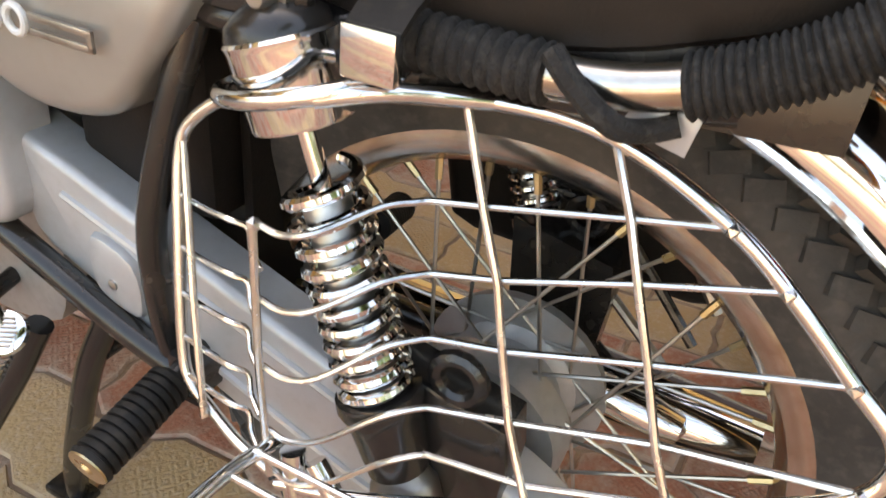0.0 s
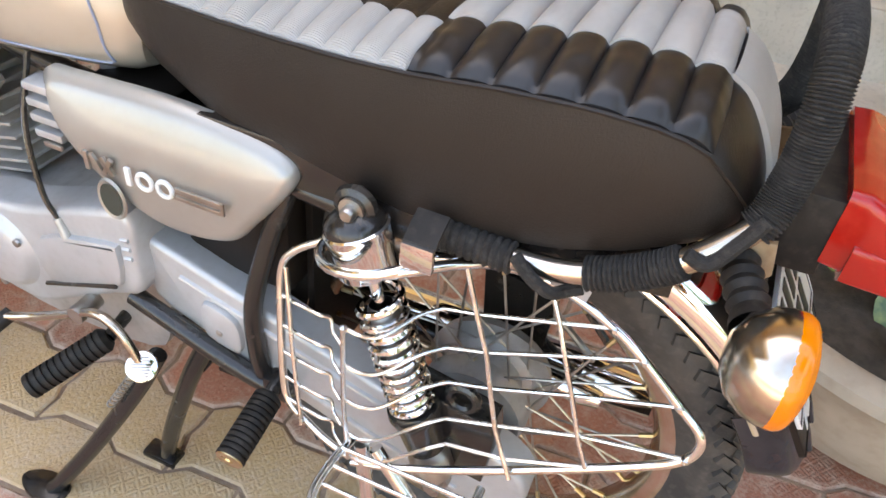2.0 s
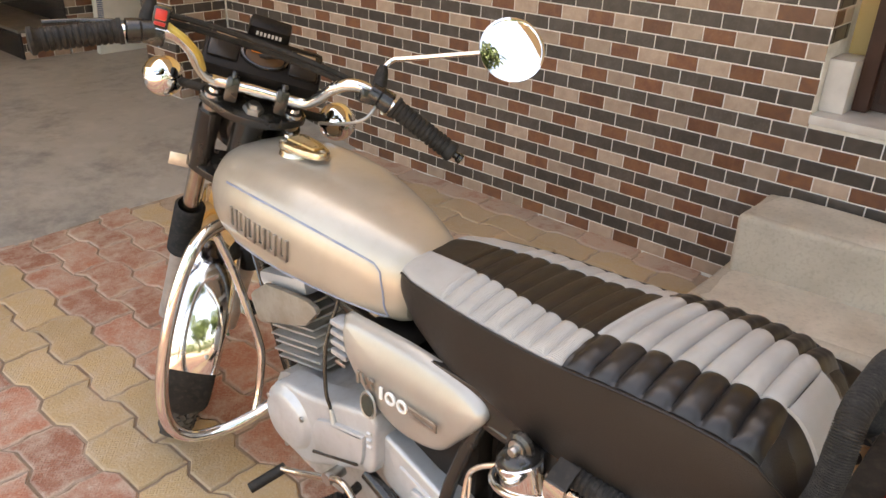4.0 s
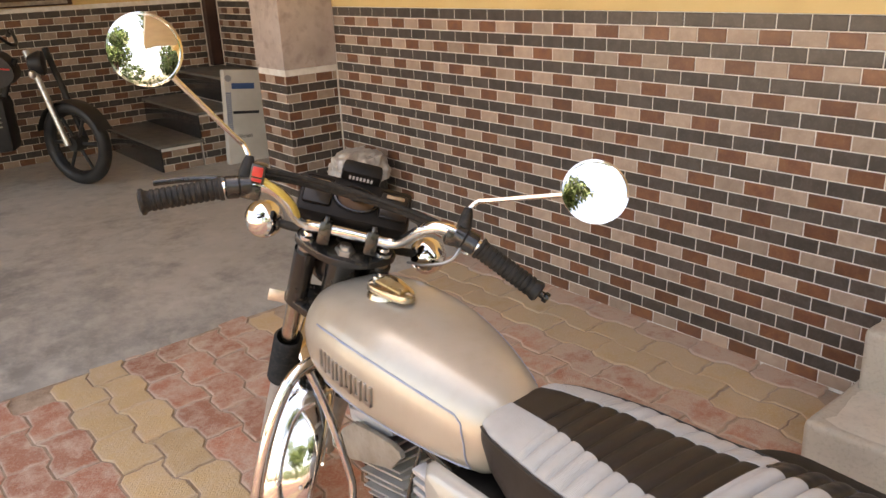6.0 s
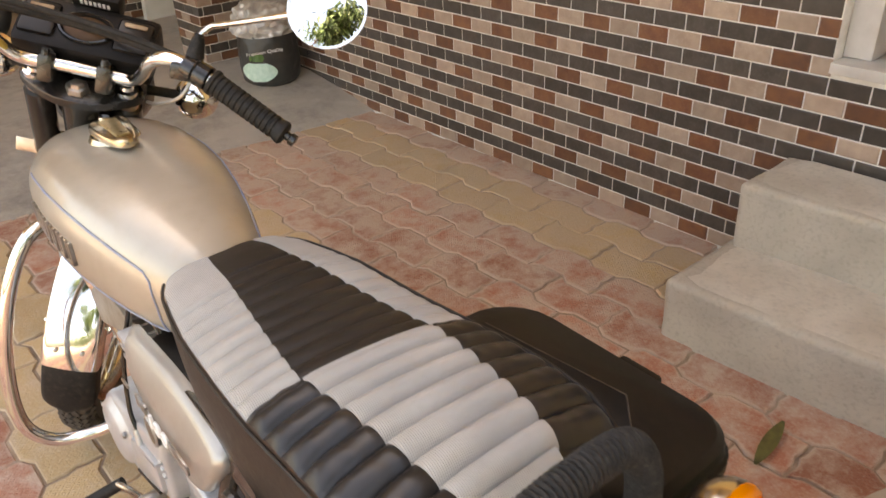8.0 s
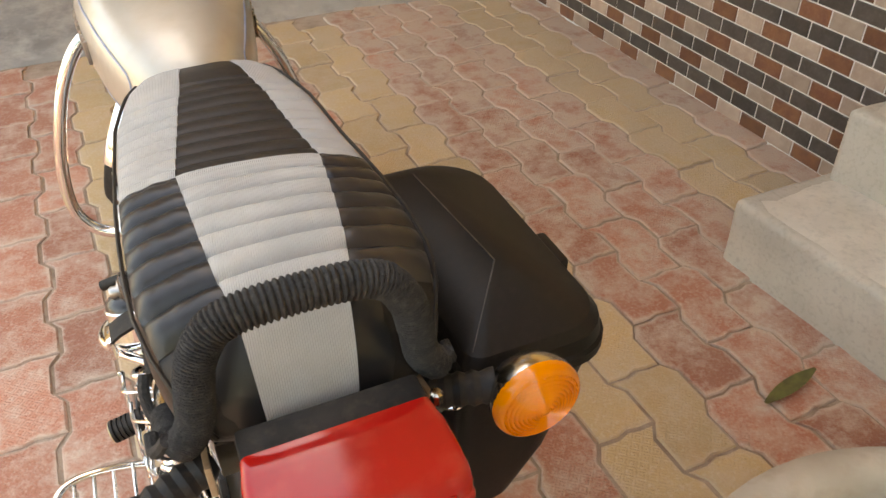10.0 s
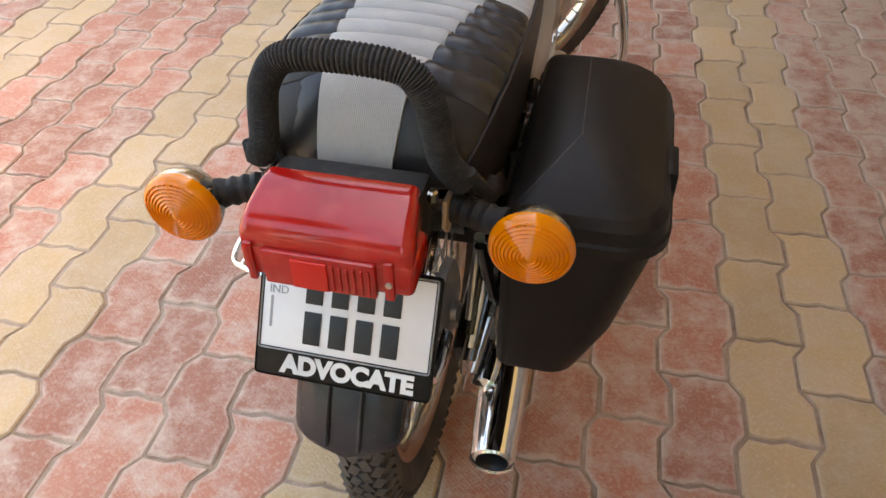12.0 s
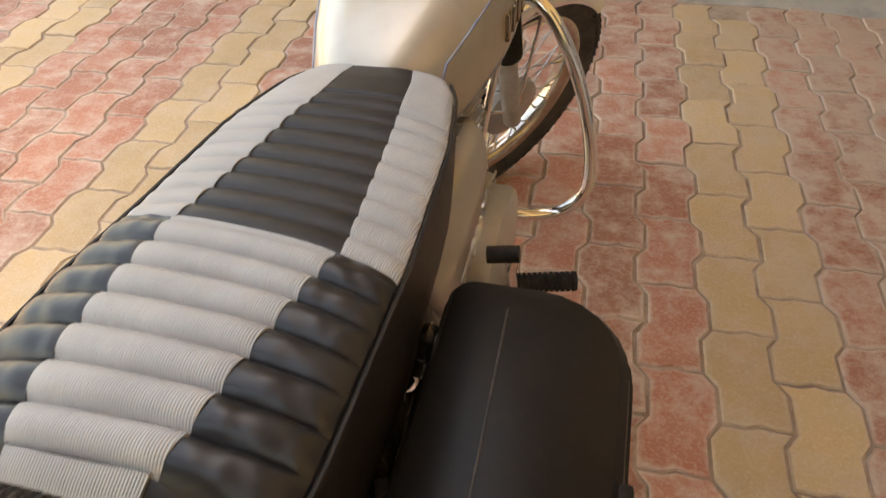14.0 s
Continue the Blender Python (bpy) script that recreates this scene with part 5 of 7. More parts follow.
shifter = part("gear_lever", tube(glide([(-0.172, 0.385, 0.345), (-0.170, 0.41, 0.392), (-0.168, 0.445, 0.405), (-0.165, 0.50, 0.375), (-0.168, 0.56, 0.345), (-0.178, 0.60, 0.335)], 6), 0.006, 10), CHROME_WORN, bike, "chrome heel and toe gear lever")
part("toe_rubber", rod((-0.170, 0.600, 0.334), (-0.232, 0.625, 0.306), 0.0105), RUBBER, shifter)
part("heel_pad", lathe([(0.0, 0.0085), (0.012, 0.008), (0.019, 0.005), (0.020, 0.0), (0.014, -0.006)], 24, aim((-0.172, 0.385, 0.345), (-0.5, 0.20, 0.75))), CHROME, shifter, "round knurled heel pad")
for i in range(7):
    mm = aim((-0.172, 0.385, 0.345), (-0.5, 0.20, 0.75))
    part("pad_ridge", rod(mm @ Vector((-0.013 + 0.0013 * abs(i - 3), -0.012 + 0.004 * i, 0.0085)), mm @ Vector((0.013 - 0.0013 * abs(i - 3), -0.012 + 0.004 * i, 0.0085)), 0.0011, 5), STEEL, shifter)
part("lever_joint", rod((-0.135, 0.478, 0.388), (-0.172, 0.478, 0.388), 0.012), STEEL, shifter)
part("rear_brake_rod", tube([(0.10, 0.40, 0.32), (0.095, 0.0, 0.24)], 0.004, 8), STEEL, bike)

# exhaust
ex = part("exhaust_silencer", lathe([(0.024, 0.0), (0.032, 0.006), (0.033, 0.0), (0.0335, 0.02), (0.037, 0.10), (0.0385, 0.25), (0.038, 0.45), (0.030, 0.58), (0.020, 0.66)], 36, aim((0.157, -0.212, 0.262), (0.120, 0.52, 0.292))), CHROME, bike, "chrome exhaust silencer")
part("exhaust_mouth", lathe([(0.0315, 0.004), (0.026, 0.012), (0.024, 0.06), (0.0, 0.06)], 30, aim((0.157, -0.212, 0.262), (0.120, 0.52, 0.292))), INK, ex)
part("exhaust_pipe", tube(glide([(0.125, 0.42, 0.288), (0.115, 0.60, 0.285), (0.09, 0.76, 0.31), (0.045, 0.83, 0.40), (0.015, 0.79, 0.50), (0.0, 0.73, 0.525)], 6), 0.018, 16), CHROME_WORN, ex)

# leg guard: one loop each side of the frame's front tube
for side in (-1, 1):
    pts = [(side * 0.025, 0.885, 0.695), (side * 0.09, 0.880, 0.705), (side * 0.150, 0.868, 0.690), (side * 0.200, 0.862, 0.62), (side * 0.240, 0.865, 0.51), (side * 0.262, 0.865, 0.40), (side * 0.258, 0.860, 0.325),
           (side * 0.222, 0.850, 0.282), (side * 0.165, 0.835, 0.272), (side * 0.11, 0.815, 0.285), (side * 0.05, 0.79, 0.315), (side * 0.02, 0.765, 0.33)]
    guard = part("leg_guard", tube(glide(pts, 7), 0.0125, 16), CHROME, bike, "chrome leg guard loop")
    part("guard_strut", tube(glide([(side * 0.105, 0.875, 0.69), (side * 0.082, 0.86, 0.60), (side * 0.060, 0.835, 0.46), (side * 0.060, 0.825, 0.41), (side * 0.075, 0.82, 0.34), (side * 0.095, 0.813, 0.292)], 6), 0.0085, 12), CHROME, guard)
    part("guard_clamp", block((side * 0.062 - 0.012, 0.84, 0.505), (side * 0.062 + 0.012, 0.868, 0.53), 0.004), BLACK, guard)

# ---- wire guard beside the rear wheel ----
def gp(y, z, out=0.0):
    return Vector((-0.117 - 0.23 * (0.647 - z) - out, y, z))


rim_pts = [gp(0.150, 0.612), gp(0.183, 0.588), gp(0.196, 0.562), gp(0.191, 0.50), gp(0.180, 0.425), gp(0.170, 0.402), gp(0.150, 0.389), gp(0.118, 0.380, 0.006), gp(0.088, 0.374, 0.008)]
rim_top = [Vector(p) for p in ((-0.128, 0.040, 0.640), (-0.121, 0.005, 0.644), (-0.106, -0.045, 0.641), (-0.100, -0.085, 0.630), (-0.101, -0.136, 0.607), (-0.105, -0.170, 0.585), (-0.110, -0.214, 0.549), (-0.115, -0.238, 0.530),
                                (-0.119, -0.243, 0.512), (-0.123, -0.232, 0.492), (-0.130, -0.195, 0.468), (-0.142, -0.125, 0.432), (-0.158, -0.050, 0.400), (-0.176, 0.030, 0.374), (-0.188, 0.085, 0.366))]
wire_guard = part("wire_guard", tube(glide(rim_top, 6), 0.0049, 12), CHROME, bike, "chrome wire skirt guard round the shock and rear wheel")
part("guard_front_bar", tube(glide(rim_pts, 6), 0.0044, 12), GALV, wire_guard)
# hoop round the top of the shock
hoop = []
for i in range(24):
    a = 2 * math.pi * i / 24
    hoop.append(Vector((-0.142 + 0.0405 * math.cos(a), 0.090 + 0.052 * math.sin(a), 0.638 - 0.30 * 0.052 * math.sin(a))))
part("guard_hoop", tube(hoop, 0.0053, 12, wrap=True), CHROME, wire_guard)
part("guard_link", tube(glide([Vector((-0.176, 0.062, 0.645)), Vector((-0.160, 0.036, 0.650)), Vector((-0.138, 0.016, 0.647)), Vector((-0.118, -0.006, 0.644))], 5), 0.0053, 10), CHROME, wire_guard)
# five long wires: outside the shock, a knee inwards behind it, then straight back to the rim
UPRIGHT = ((-0.121, 0.005, 0.644), (-0.125, -0.014, 0.588), (-0.132, -0.031, 0.550), (-0.136, -0.042, 0.507), (-0.144, -0.056, 0.465), (-0.153, -0.074, 0.430), (-0.158, -0.084, 0.412))
SECOND = ((-0.099, -0.070, 0.634), (-0.112, -0.089, 0.601), (-0.118, -0.102, 0.569), (-0.123, -0.119, 0.526), (-0.131, -0.136, 0.482), (-0.137, -0.152, 0.450))
START = ((-0.178, 0.100, 0.562), (-0.181, 0.098, 0.512), (-0.183, 0.096, 0.462), (-0.186, 0.092, 0.412), (-0.188, 0.087, 0.376))
KNEE = ((-0.125, 0.019, 0.580), (-0.136, 0.008, 0.541), (-0.146, 0.000, 0.504), (-0.154, -0.006, 0.458), (-0.162, -0.012, 0.428))
END = ((-0.101, -0.136, 0.607), (-0.105, -0.170, 0.585), (-0.110, -0.214, 0.549), (-0.122, -0.236, 0.497), (-0.132, -0.186, 0.464))
for k in range(5):
    s0, kn = Vector(START[k]), Vector(KNEE[k])
    dip = [s0, s0 + Vector((-0.001, -0.018, -0.001)), Vector((-0.178 - 0.001 * k, s0.y - 0.040, s0.z + 0.008)), s0.lerp(kn, 0.75) + Vector((-0.008, 0, 0.003)), kn + Vector((-0.005, 0.007, -0.001)), kn]
    back = [kn, Vector(UPRIGHT[k + 1]), Vector(SECOND[k + 1]) if k < 4 else Vector((-0.139, -0.152, 0.450)), Vector(END[k])]
    part("guard_wire", tube(glide(dip, 5)[:-1] + back, 0.0022, 8), GALV, wire_guard)
for k, z in enumerate((0.533, 0.498, 0.466, 0.435, 0.408)):
    yy = (0.195, 0.191, 0.187, 0.182, 0.178)[k]
    part("guard_wire", tube(glide([gp(yy, z), gp(yy - 0.03, z + 0.001, 0.006), gp(yy - 0.052, z + 0.003, 0.010), gp(yy - 0.062, z - 0.002, 0.004), gp(yy - 0.068, z - 0.014, 0.006), gp(yy - 0.082, z - 0.018, 0.014)], 4), 0.0021, 8), GALV, wire_guard)
for pts in (UPRIGHT, SECOND, [START[0], START[2], START[4]], [gp(0.187, 0.572, 0.004), gp(0.170, 0.48, 0.004), gp(0.150, 0.388, 0.004)]):
    part("guard_upright", tube([Vector(p) + Vector((-0.0035, 0, 0)) for p in pts], 0.0027, 8), GALV, wire_guard)
for p in END[:4] + (UPRIGHT[0], SECOND[0], START[0]):
    bm = bmesh.new()
    bmesh.ops.create_icosphere(bm, subdivisions=1, radius=0.0050, matrix=Matrix.Translation(Vector(p) + Vector((-0.002, 0, 0))))
    part("weld", bm, GALV, wire_guard)
part("guard_clamp_lip", block((-0.172, 0.021, 0.658), (-0.164, 0.051, 0.684), 0.0015), CHROME, wire_guard)
bm = bmesh.new()
rings(bm, [[Vector((x, y, z + dz)) for y in (0.021, 0.051) for dz in ((0.0, 0.004) if y < 0.03 else (0.004, 0.0))] for x, z in ((-0.168, 0.679), (-0.155, 0.688), (-0.138, 0.695))])
part("guard_clamp_plate", bm, RUBBER, wire_guard)
part("guard_tag", plate([(-0.072, 0.652), (-0.078, 0.662), (-0.110, 0.667), (-0.106, 0.645)], -0.1215, -0.1235, "x", 0.0006), CASE, wire_guard, "small grey metal tag")
# folding step under the guard
step = part("side_step", tube(glide([(-0.178, 0.078, 0.392), (-0.184, 0.070, 0.35), (-0.19, 0.060, 0.30), (-0.195, 0.050, 0.255)], 4), 0.009, 12), CHROME, wire_guard)
part("step_strap", tube(glide([(-0.175, 0.062, 0.388), (-0.182, 0.020, 0.34), (-0.19, -0.03, 0.29), (-0.195, -0.05, 0.262)], 4), 0.008, 12), CHROME, wire_guard)
part("step_frame", tube(glide([(-0.185, 0.086, 0.402), (-0.225, 0.088, 0.412), (-0.270, 0.084, 0.420), (-0.296, 0.066, 0.420), (-0.302, 0.02, 0.415), (-0.300, -0.022, 0.411), (-0.284, -0.046, 0.411), (-0.235, -0.062, 0.414), (-0.185, -0.062, 0.412)], 5), 0.0052, 10), CHROME, wire_guard)
for i in range(4):
    x = -0.205 - 0.024 * i
    part("step_wire", rod((x, 0.087, 0.411 + 0.002 * i), (x, -0.058 + 0.002 * i, 0.414), 0.0026, 8), GALV, wire_guard)

# ---- tail ----
def rail_side(side):
    s = side
    return [Vector((s * 0.124, 0.045, 0.668)), Vector((s * 0.125, -0.044, 0.668)), Vector((s * 0.126, -0.094, 0.677)), Vector((s * 0.125, -0.142, 0.699)), Vector((s * 0.122, -0.180, 0.730)),
            Vector((s * 0.109, -0.210, 0.762)), Vector((s * 0.095 - 0.001, -0.219, 0.79)), Vector((s * 0.089 - 0.001, -0.222, 0.825)), Vector((s * 0.081 - 0.001, -0.221, 0.858)), Vector((s * 0.058 - 0.001, -0.219, 0.884))]


rail_pts = rail_side(-1) + [Vector((-0.001, -0.219, 0.8905))] + list(reversed(rail_side(1)))
line = glide(rail_pts, 10)
grab = part("grab_rail", tube(line, 0.0110, 14), CHROME_WORN, bike, "chrome grab rail bound with black cord")


def bind(i0, i1):
    """Cord wound tightly round a stretch of the rail."""
    pts = glide(line[i0:i1], 9)
    part("cord_binding", tube(pts, 0.0138, 14, radius=lambda k, n: 0.96 + 0.19 * abs(math.sin(k * 0.42)) + 0.02 * noise.noise(Vector((k * 0.3, i0, 0))) - (0.25 if k in (0, n - 1) else 0)), ROPE, grab, "tightly wound black cord")


N = len(line)
for i0, i1 in ((0, 10), (21, 38), (49, N - 49), (N - 38, N - 21), (N - 10, N)):
    bind(i0, i1)
for side in (-1, 1):
    part("cord_end", tube(glide([Vector((side * 0.14, -0.04, 0.684)), Vector((side * 0.144, -0.055, 0.672)), Vector((side * 0.141, -0.075, 0.658)), Vector((side * 0.128, -0.088, 0.655)), Vector((side * 0.124, -0.10, 0.660))], 5), 0.006, 8), ROPE, grab)
    part("cord_end", tube(glide([Vector((side * 0.136, -0.168, 0.737)), Vector((side * 0.136, -0.185, 0.733)), Vector((side * 0.128, -0.20, 0.752)), Vector((side * 0.12, -0.214, 0.775))], 5), 0.006, 8), ROPE, grab)
    part("rail_bracket", plate([(-0.188, 0.737), (-0.230, 0.745), (-0.236, 0.715), (-0.222, 0.698), (-0.196, 0.708)], side * 0.095, side * 0.100, "x", 0.0015), RUST, grab)

def soft_rect(x0, x1, z0, z1, r, n=4):
    out = []
    for cx, cz, a0 in ((x1 - r, z1 - r, 0), (x0 + r, z1 - r, 90), (x0 + r, z0 + r, 180), (x1 - r, z0 + r, 270)):
        out += [(cx + r * math.cos(radians(a0 + 90 * k / n)), cz + r * math.sin(radians(a0 + 90 * k / n))) for k in range(n + 1)]
    return out


loops = []
for y, x0, x1, z0, z1, r in ((-0.232, -0.083, 0.080, 0.704, 0.775, 0.008), (-0.246, -0.085, 0.082, 0.702, 0.776, 0.010), (-0.252, -0.087, 0.085, 0.701, 0.774, 0.011), (-0.278, -0.090, 0.088, 0.699, 0.766, 0.012),
                           (-0.291, -0.091, 0.089, 0.698, 0.759, 0.012), (-0.297, -0.091, 0.089, 0.697, 0.752, 0.012), (-0.300, -0.089, 0.087, 0.699, 0.746, 0.011), (-0.302, -0.084, 0.082, 0.703, 0.741, 0.010)):
    loops.append([Vector((x, y, z)) for x, z in soft_rect(x0, x1, z0, z1, r)])
lamp = part("tail_lamp", rings(bmesh.new(), loops), RED, bike, "red plastic tail lamp with sloping top", sharp=50)
part("lens_lower", rings(bmesh.new(), [[Vector((x, y, z)) for x, z in soft_rect(x0, x1, z0, z1, 0.007)] for y, x0, x1, z0, z1 in
     ((-0.25, -0.0905, 0.0905, 0.697, 0.735), (-0.299, -0.0905, 0.0905, 0.695, 0.734), (-0.302, -0.089, 0.089, 0.697, 0.732), (-0.303, -0.087, 0.087, 0.699, 0.730))]), RED, lamp, sharp=50)
part("lens_centre", block((-0.066, -0.3085, 0.691), (0.054, -0.300, 0.734), 0.004), RED, lamp)
part("reflector_block", block((-0.034, -0.3112, 0.694), (0.004, -0.306, 0.729), 0.0012), RED_INNER, lamp, "brighter red square reflector")
for i in range(6):
    part("lens_rib", block((0.008 + 0.0075 * i, -0.3110, 0.696), (0.011 + 0.0075 * i, -0.306, 0.728), 0.001), RED, lamp)
part("lens_rib_long", block((0.061, -0.3065, 0.690), (0.072, -0.298, 0.738), 0.003), RED, lamp)
part("lens_rib_long", block((-0.085, -0.3065, 0.690), (-0.076, -0.298, 0.738), 0.003), RED, lamp)
part("lens_screw", lathe([(0, 0.002), (0.0035, 0.002), (0.004, 0)], 10, aim((0.0665, -0.306, 0.712), (0.0665, -1, 0.712))), STEEL, lamp)
lamp.location = (0.006, -0.034, 0.015)
lamp.scale = (0.95, 1, 1)
part("lamp_base", block((-0.082, -0.236, 0.690), (0.082, -0.195, 0.765), 0.006), RUBBER, lamp)
for x in (-0.075, 0.035, 0.09):
    part("lamp_stud", lathe([(0, 0.006), (0.004, 0.006), (0.006, 0.004), (0.006, -0.006)], 8, Matrix.Translation((x, -0.222, 0.758))), CHROME_WORN, lamp)

for side in (-1, 1):
    c = Vector((side * 0.191, -0.247, 0.708 if side < 0 else 0.722))
    sm = Matrix.Translation(c) @ Matrix.Rotation(math.pi / 2, 4, "X")
    bowl = part("rear_indicator", lathe([(0.0, -0.034), (0.016, -0.033), (0.031, -0.025), (0.041, -0.010), (0.0435, 0.0), (0.0435, 0.005)], 36, sm), CHROME_WORN, bike, "round amber indicator with chrome bowl on a black stem")
    prof = [(0.0435, 0.004), (0.0440, 0.010), (0.042, 0.015)]
    for i in range(9):
        r = 0.040 - 0.0040 * i
        h = 0.0155 + 0.010 * (1 - (r / 0.043) ** 2)
        prof += [(r, h), (r - 0.0018, h + 0.0012), (r - 0.0030, h - 0.0004)]
    prof += [(0.003, 0.0262), (0.0, 0.0266)]
    part("amber_lens", lathe(prof, 40, sm), ORANGE, bowl, "ringed amber lens")
    for i in range(28):
        a = 2 * math.pi * i / 28
        part("lens_flute", rod(sm @ Vector((0.0432 * math.cos(a), 0.0432 * math.sin(a), 0.007)), sm @ Vector((0.0360 * math.cos(a), 0.0360 * math.sin(a), 0.0185)), 0.0011, 5), ORANGE, bowl)
    s0, s1 = Vector((side * 0.092, -0.205, 0.722)), c + Vector((-side * 0.030, 0.018, 0.004))
    L = (s1 - s0).length
    prof = [(0.010, 0.0)] + [(0.0145 + 0.0025 * (i % 2), L * (0.1 + 0.09 * i)) for i in range(10)] + [(0.018, L)]
    part("indicator_stem", lathe(prof, 18, aim(s0, s1)), RUBBER, bowl)

# number plate with holder
PM = Matrix.Translation((-0.003, -0.254, 0.657)) @ Matrix.Rotation(radians(90 - 33), 4, "X")
holder = part("plate_holder", block((-0.104, -0.140, -0.006), (0.104, 0.002, 0.0), 0.006, m=PM), PLASTIC, bike, "black plate holder with white number plate")
part("number_plate", block((-0.1005, -0.1075, 0.0), (0.1005, -0.001, 0.0022), 0.0035, m=PM), WHITE, holder, "white number plate with black border")
for a, b in (((-0.0985, -0.003), (0.0985, -0.003)), ((-0.0985, -0.1055), (0.0985, -0.1055)), ((-0.0985, -0.003), (-0.0985, -0.1055)), ((0.0985, -0.003), (0.0985, -0.1055))):
    part("plate_border", tube([PM @ Vector((*a, 0.0024)), PM @ Vector((*b, 0.0024))], 0.0008, 5), INK, holder)
for row, (y0, y1) in enumerate(((-0.049, -0.013), (-0.096, -0.058))):
    for i in range(4):
        x = -0.038 + i * 0.030
        part("plate_bar", block((x - 0.010, y0, 0.0022), (x + 0.010, y1, 0.0034), 0.001, m=PM), INK, holder)
part("plate_hologram", block((-0.090, -0.030, 0.0022), (-0.072, -0.014, 0.0026), 0.0, m=PM), BLUE_FOIL, holder)
part("plate_serial", block((-0.089, -0.082, 0.0022), (-0.086, -0.046, 0.0026), 0.0, m=PM), GREY_INK, holder)
writing("plate_letters", "IND", 0.013, PM @ Matrix.Translation((-0.080, -0.038, 0.0026)), GREY_INK, holder, 0.0003)
writing("holder_letters", "ADVOCATE", 0.0285, PM @ Matrix.Translation((0.006, -0.124, 0.0004)) @ Matrix.Diagonal((1.02, 1, 1, 1)), WHITE_INK, holder, 0.0004, 0.0016)
for x in (-0.060, 0.060):
    part("plate_screw", lathe([(0, 0.003), (0.003, 0.003), (0.0045, 0.0015), (0.005, 0)], 12, PM @ Matrix.Translation((x, -0.016, 0.0022))), STEEL, holder)
part("plate_stay", block((-0.03, -0.285, 0.60), (0.03, -0.21, 0.612), 0.003), BLACK, bike)

# ---- hard pannier on the other flank ----
def shaped(x0, x1, y0, y1, z, rf=0.085, rr=0.05, ri=0.02):
    """Outline of the pannier at one height: big radius at the outer front, smaller ones elsewhere."""
    out = []
    for cx, cy, r, a0 in ((x1 - rf, y1 - rf, rf, 0), (x0 + ri, y1 - ri, ri, 90), (x0 + ri, y0 + ri, ri, 180), (x1 - rr, y0 + rr, rr, 270)):
        for i in range(7):
            a = radians(a0 + 15 * i)
            out.append(Vector((cx + r * math.cos(a), cy + r * math.sin(a), z)))
    return out


body = [shaped(0.150, 0.240, -0.130, 0.120, 0.395, 0.03, 0.03), shaped(0.143, 0.255, -0.148, 0.135, 0.406, 0.04, 0.04), shaped(0.146, 0.290, -0.166, 0.155, 0.50, 0.06, 0.045), shaped(0.150, 0.323, -0.186, 0.175, 0.66, 0.08, 0.05),
        shaped(0.150, 0.325, -0.187, 0.176, 0.672, 0.08, 0.05)]
pannier = part("pannier", rings(bmesh.new(), body), PLASTIC, bike, "black moulded plastic pannier with a peaked lid", sharp=35)
rim = [shaped(0.146, 0.333, -0.195, 0.184, z, 0.088, 0.055) for z in (0.668, 0.680)]
rim = [shaped(0.150, 0.325, -0.187, 0.176, 0.666, 0.08, 0.05)] + rim + [shaped(0.150, 0.329, -0.190, 0.179, 0.684, 0.085, 0.05)]
part("lid_rim", rings(bmesh.new(), rim), PLASTIC, pannier)
lid = [shaped(0.150, 0.330, -0.191, 0.180, 0.683, 0.086, 0.052), shaped(0.152, 0.327, -0.189, 0.178, 0.700, 0.085, 0.052), shaped(0.158, 0.318, -0.182, 0.171, 0.712, 0.08, 0.05)]
bm = bmesh.new()
rows = [[bm.verts.new(p) for p in ring] for ring in lid]
n = len(rows[0])
for a, b in zip(rows, rows[1:]):
    for i in range(n):
        bm.faces.new((a[i], a[(i + 1) % n], b[(i + 1) % n], b[i]))
r0, r1 = bm.verts.new((0.216, 0.110, 0.744)), bm.verts.new((0.222, -0.104, 0.763))
top = rows[-1]
for i in range(n):
    p, q = top[i], top[(i + 1) % n]
    mid_y = (p.co.y + q.co.y) / 2
    near = r0 if mid_y > 0.018 else r1
    if (p.co.y > 0.018) != (q.co.y > 0.018):
        first = r0 if p.co.y > 0.018 else r1
        second = r1 if first is r0 else r0
        bm.faces.new((p, q, second, first))
    else:
        bm.faces.new((p, q, near))
part("lid", bm, PLASTIC, pannier, "peaked black lid", sharp=16)
# thin paler rods draw the highlight on two creases of the lid
for a, b in (((0.222, -0.104, 0.763), (0.166, -0.172, 0.7135)), ((0.222, -0.104, 0.763), (0.216, 0.110, 0.744))):
    part("crease_highlight", rod(a, b, 0.0009, 6), CREASE_LIGHT, pannier)
part("lid_latch", block((0.321, -0.075, 0.655), (0.336, -0.015, 0.705), 0.005), PLASTIC, pannier)
part("pannier_frame", tube(glide([(0.128, 0.15, 0.66), (0.135, 0.05, 0.64), (0.135, -0.12, 0.64), (0.125, -0.18, 0.66)], 5), 0.007, 10), BLACK, pannier)
part("pannier_frame", tube(glide([(0.125, 0.12, 0.62), (0.14, 0.11, 0.50), (0.14, 0.0, 0.47), (0.14, -0.12, 0.50), (0.12, -0.15, 0.62)], 5), 0.007, 10), BLACK, pannier)
part("pannier_bolt", lathe([(0, 0.01), (0.007, 0.01), (0.009, 0.006), (0.009, 0)], 8, aim((0.132, 0.10, 0.655), (0.132, 0.1, 1))), STEEL, pannier)
part("pannier_hasp", tube(glide([(0.135, -0.16, 0.665), (0.15, -0.175, 0.668), (0.145, -0.188, 0.66), (0.128, -0.178, 0.655)], 4), 0.0028, 8), CHROME, pannier)
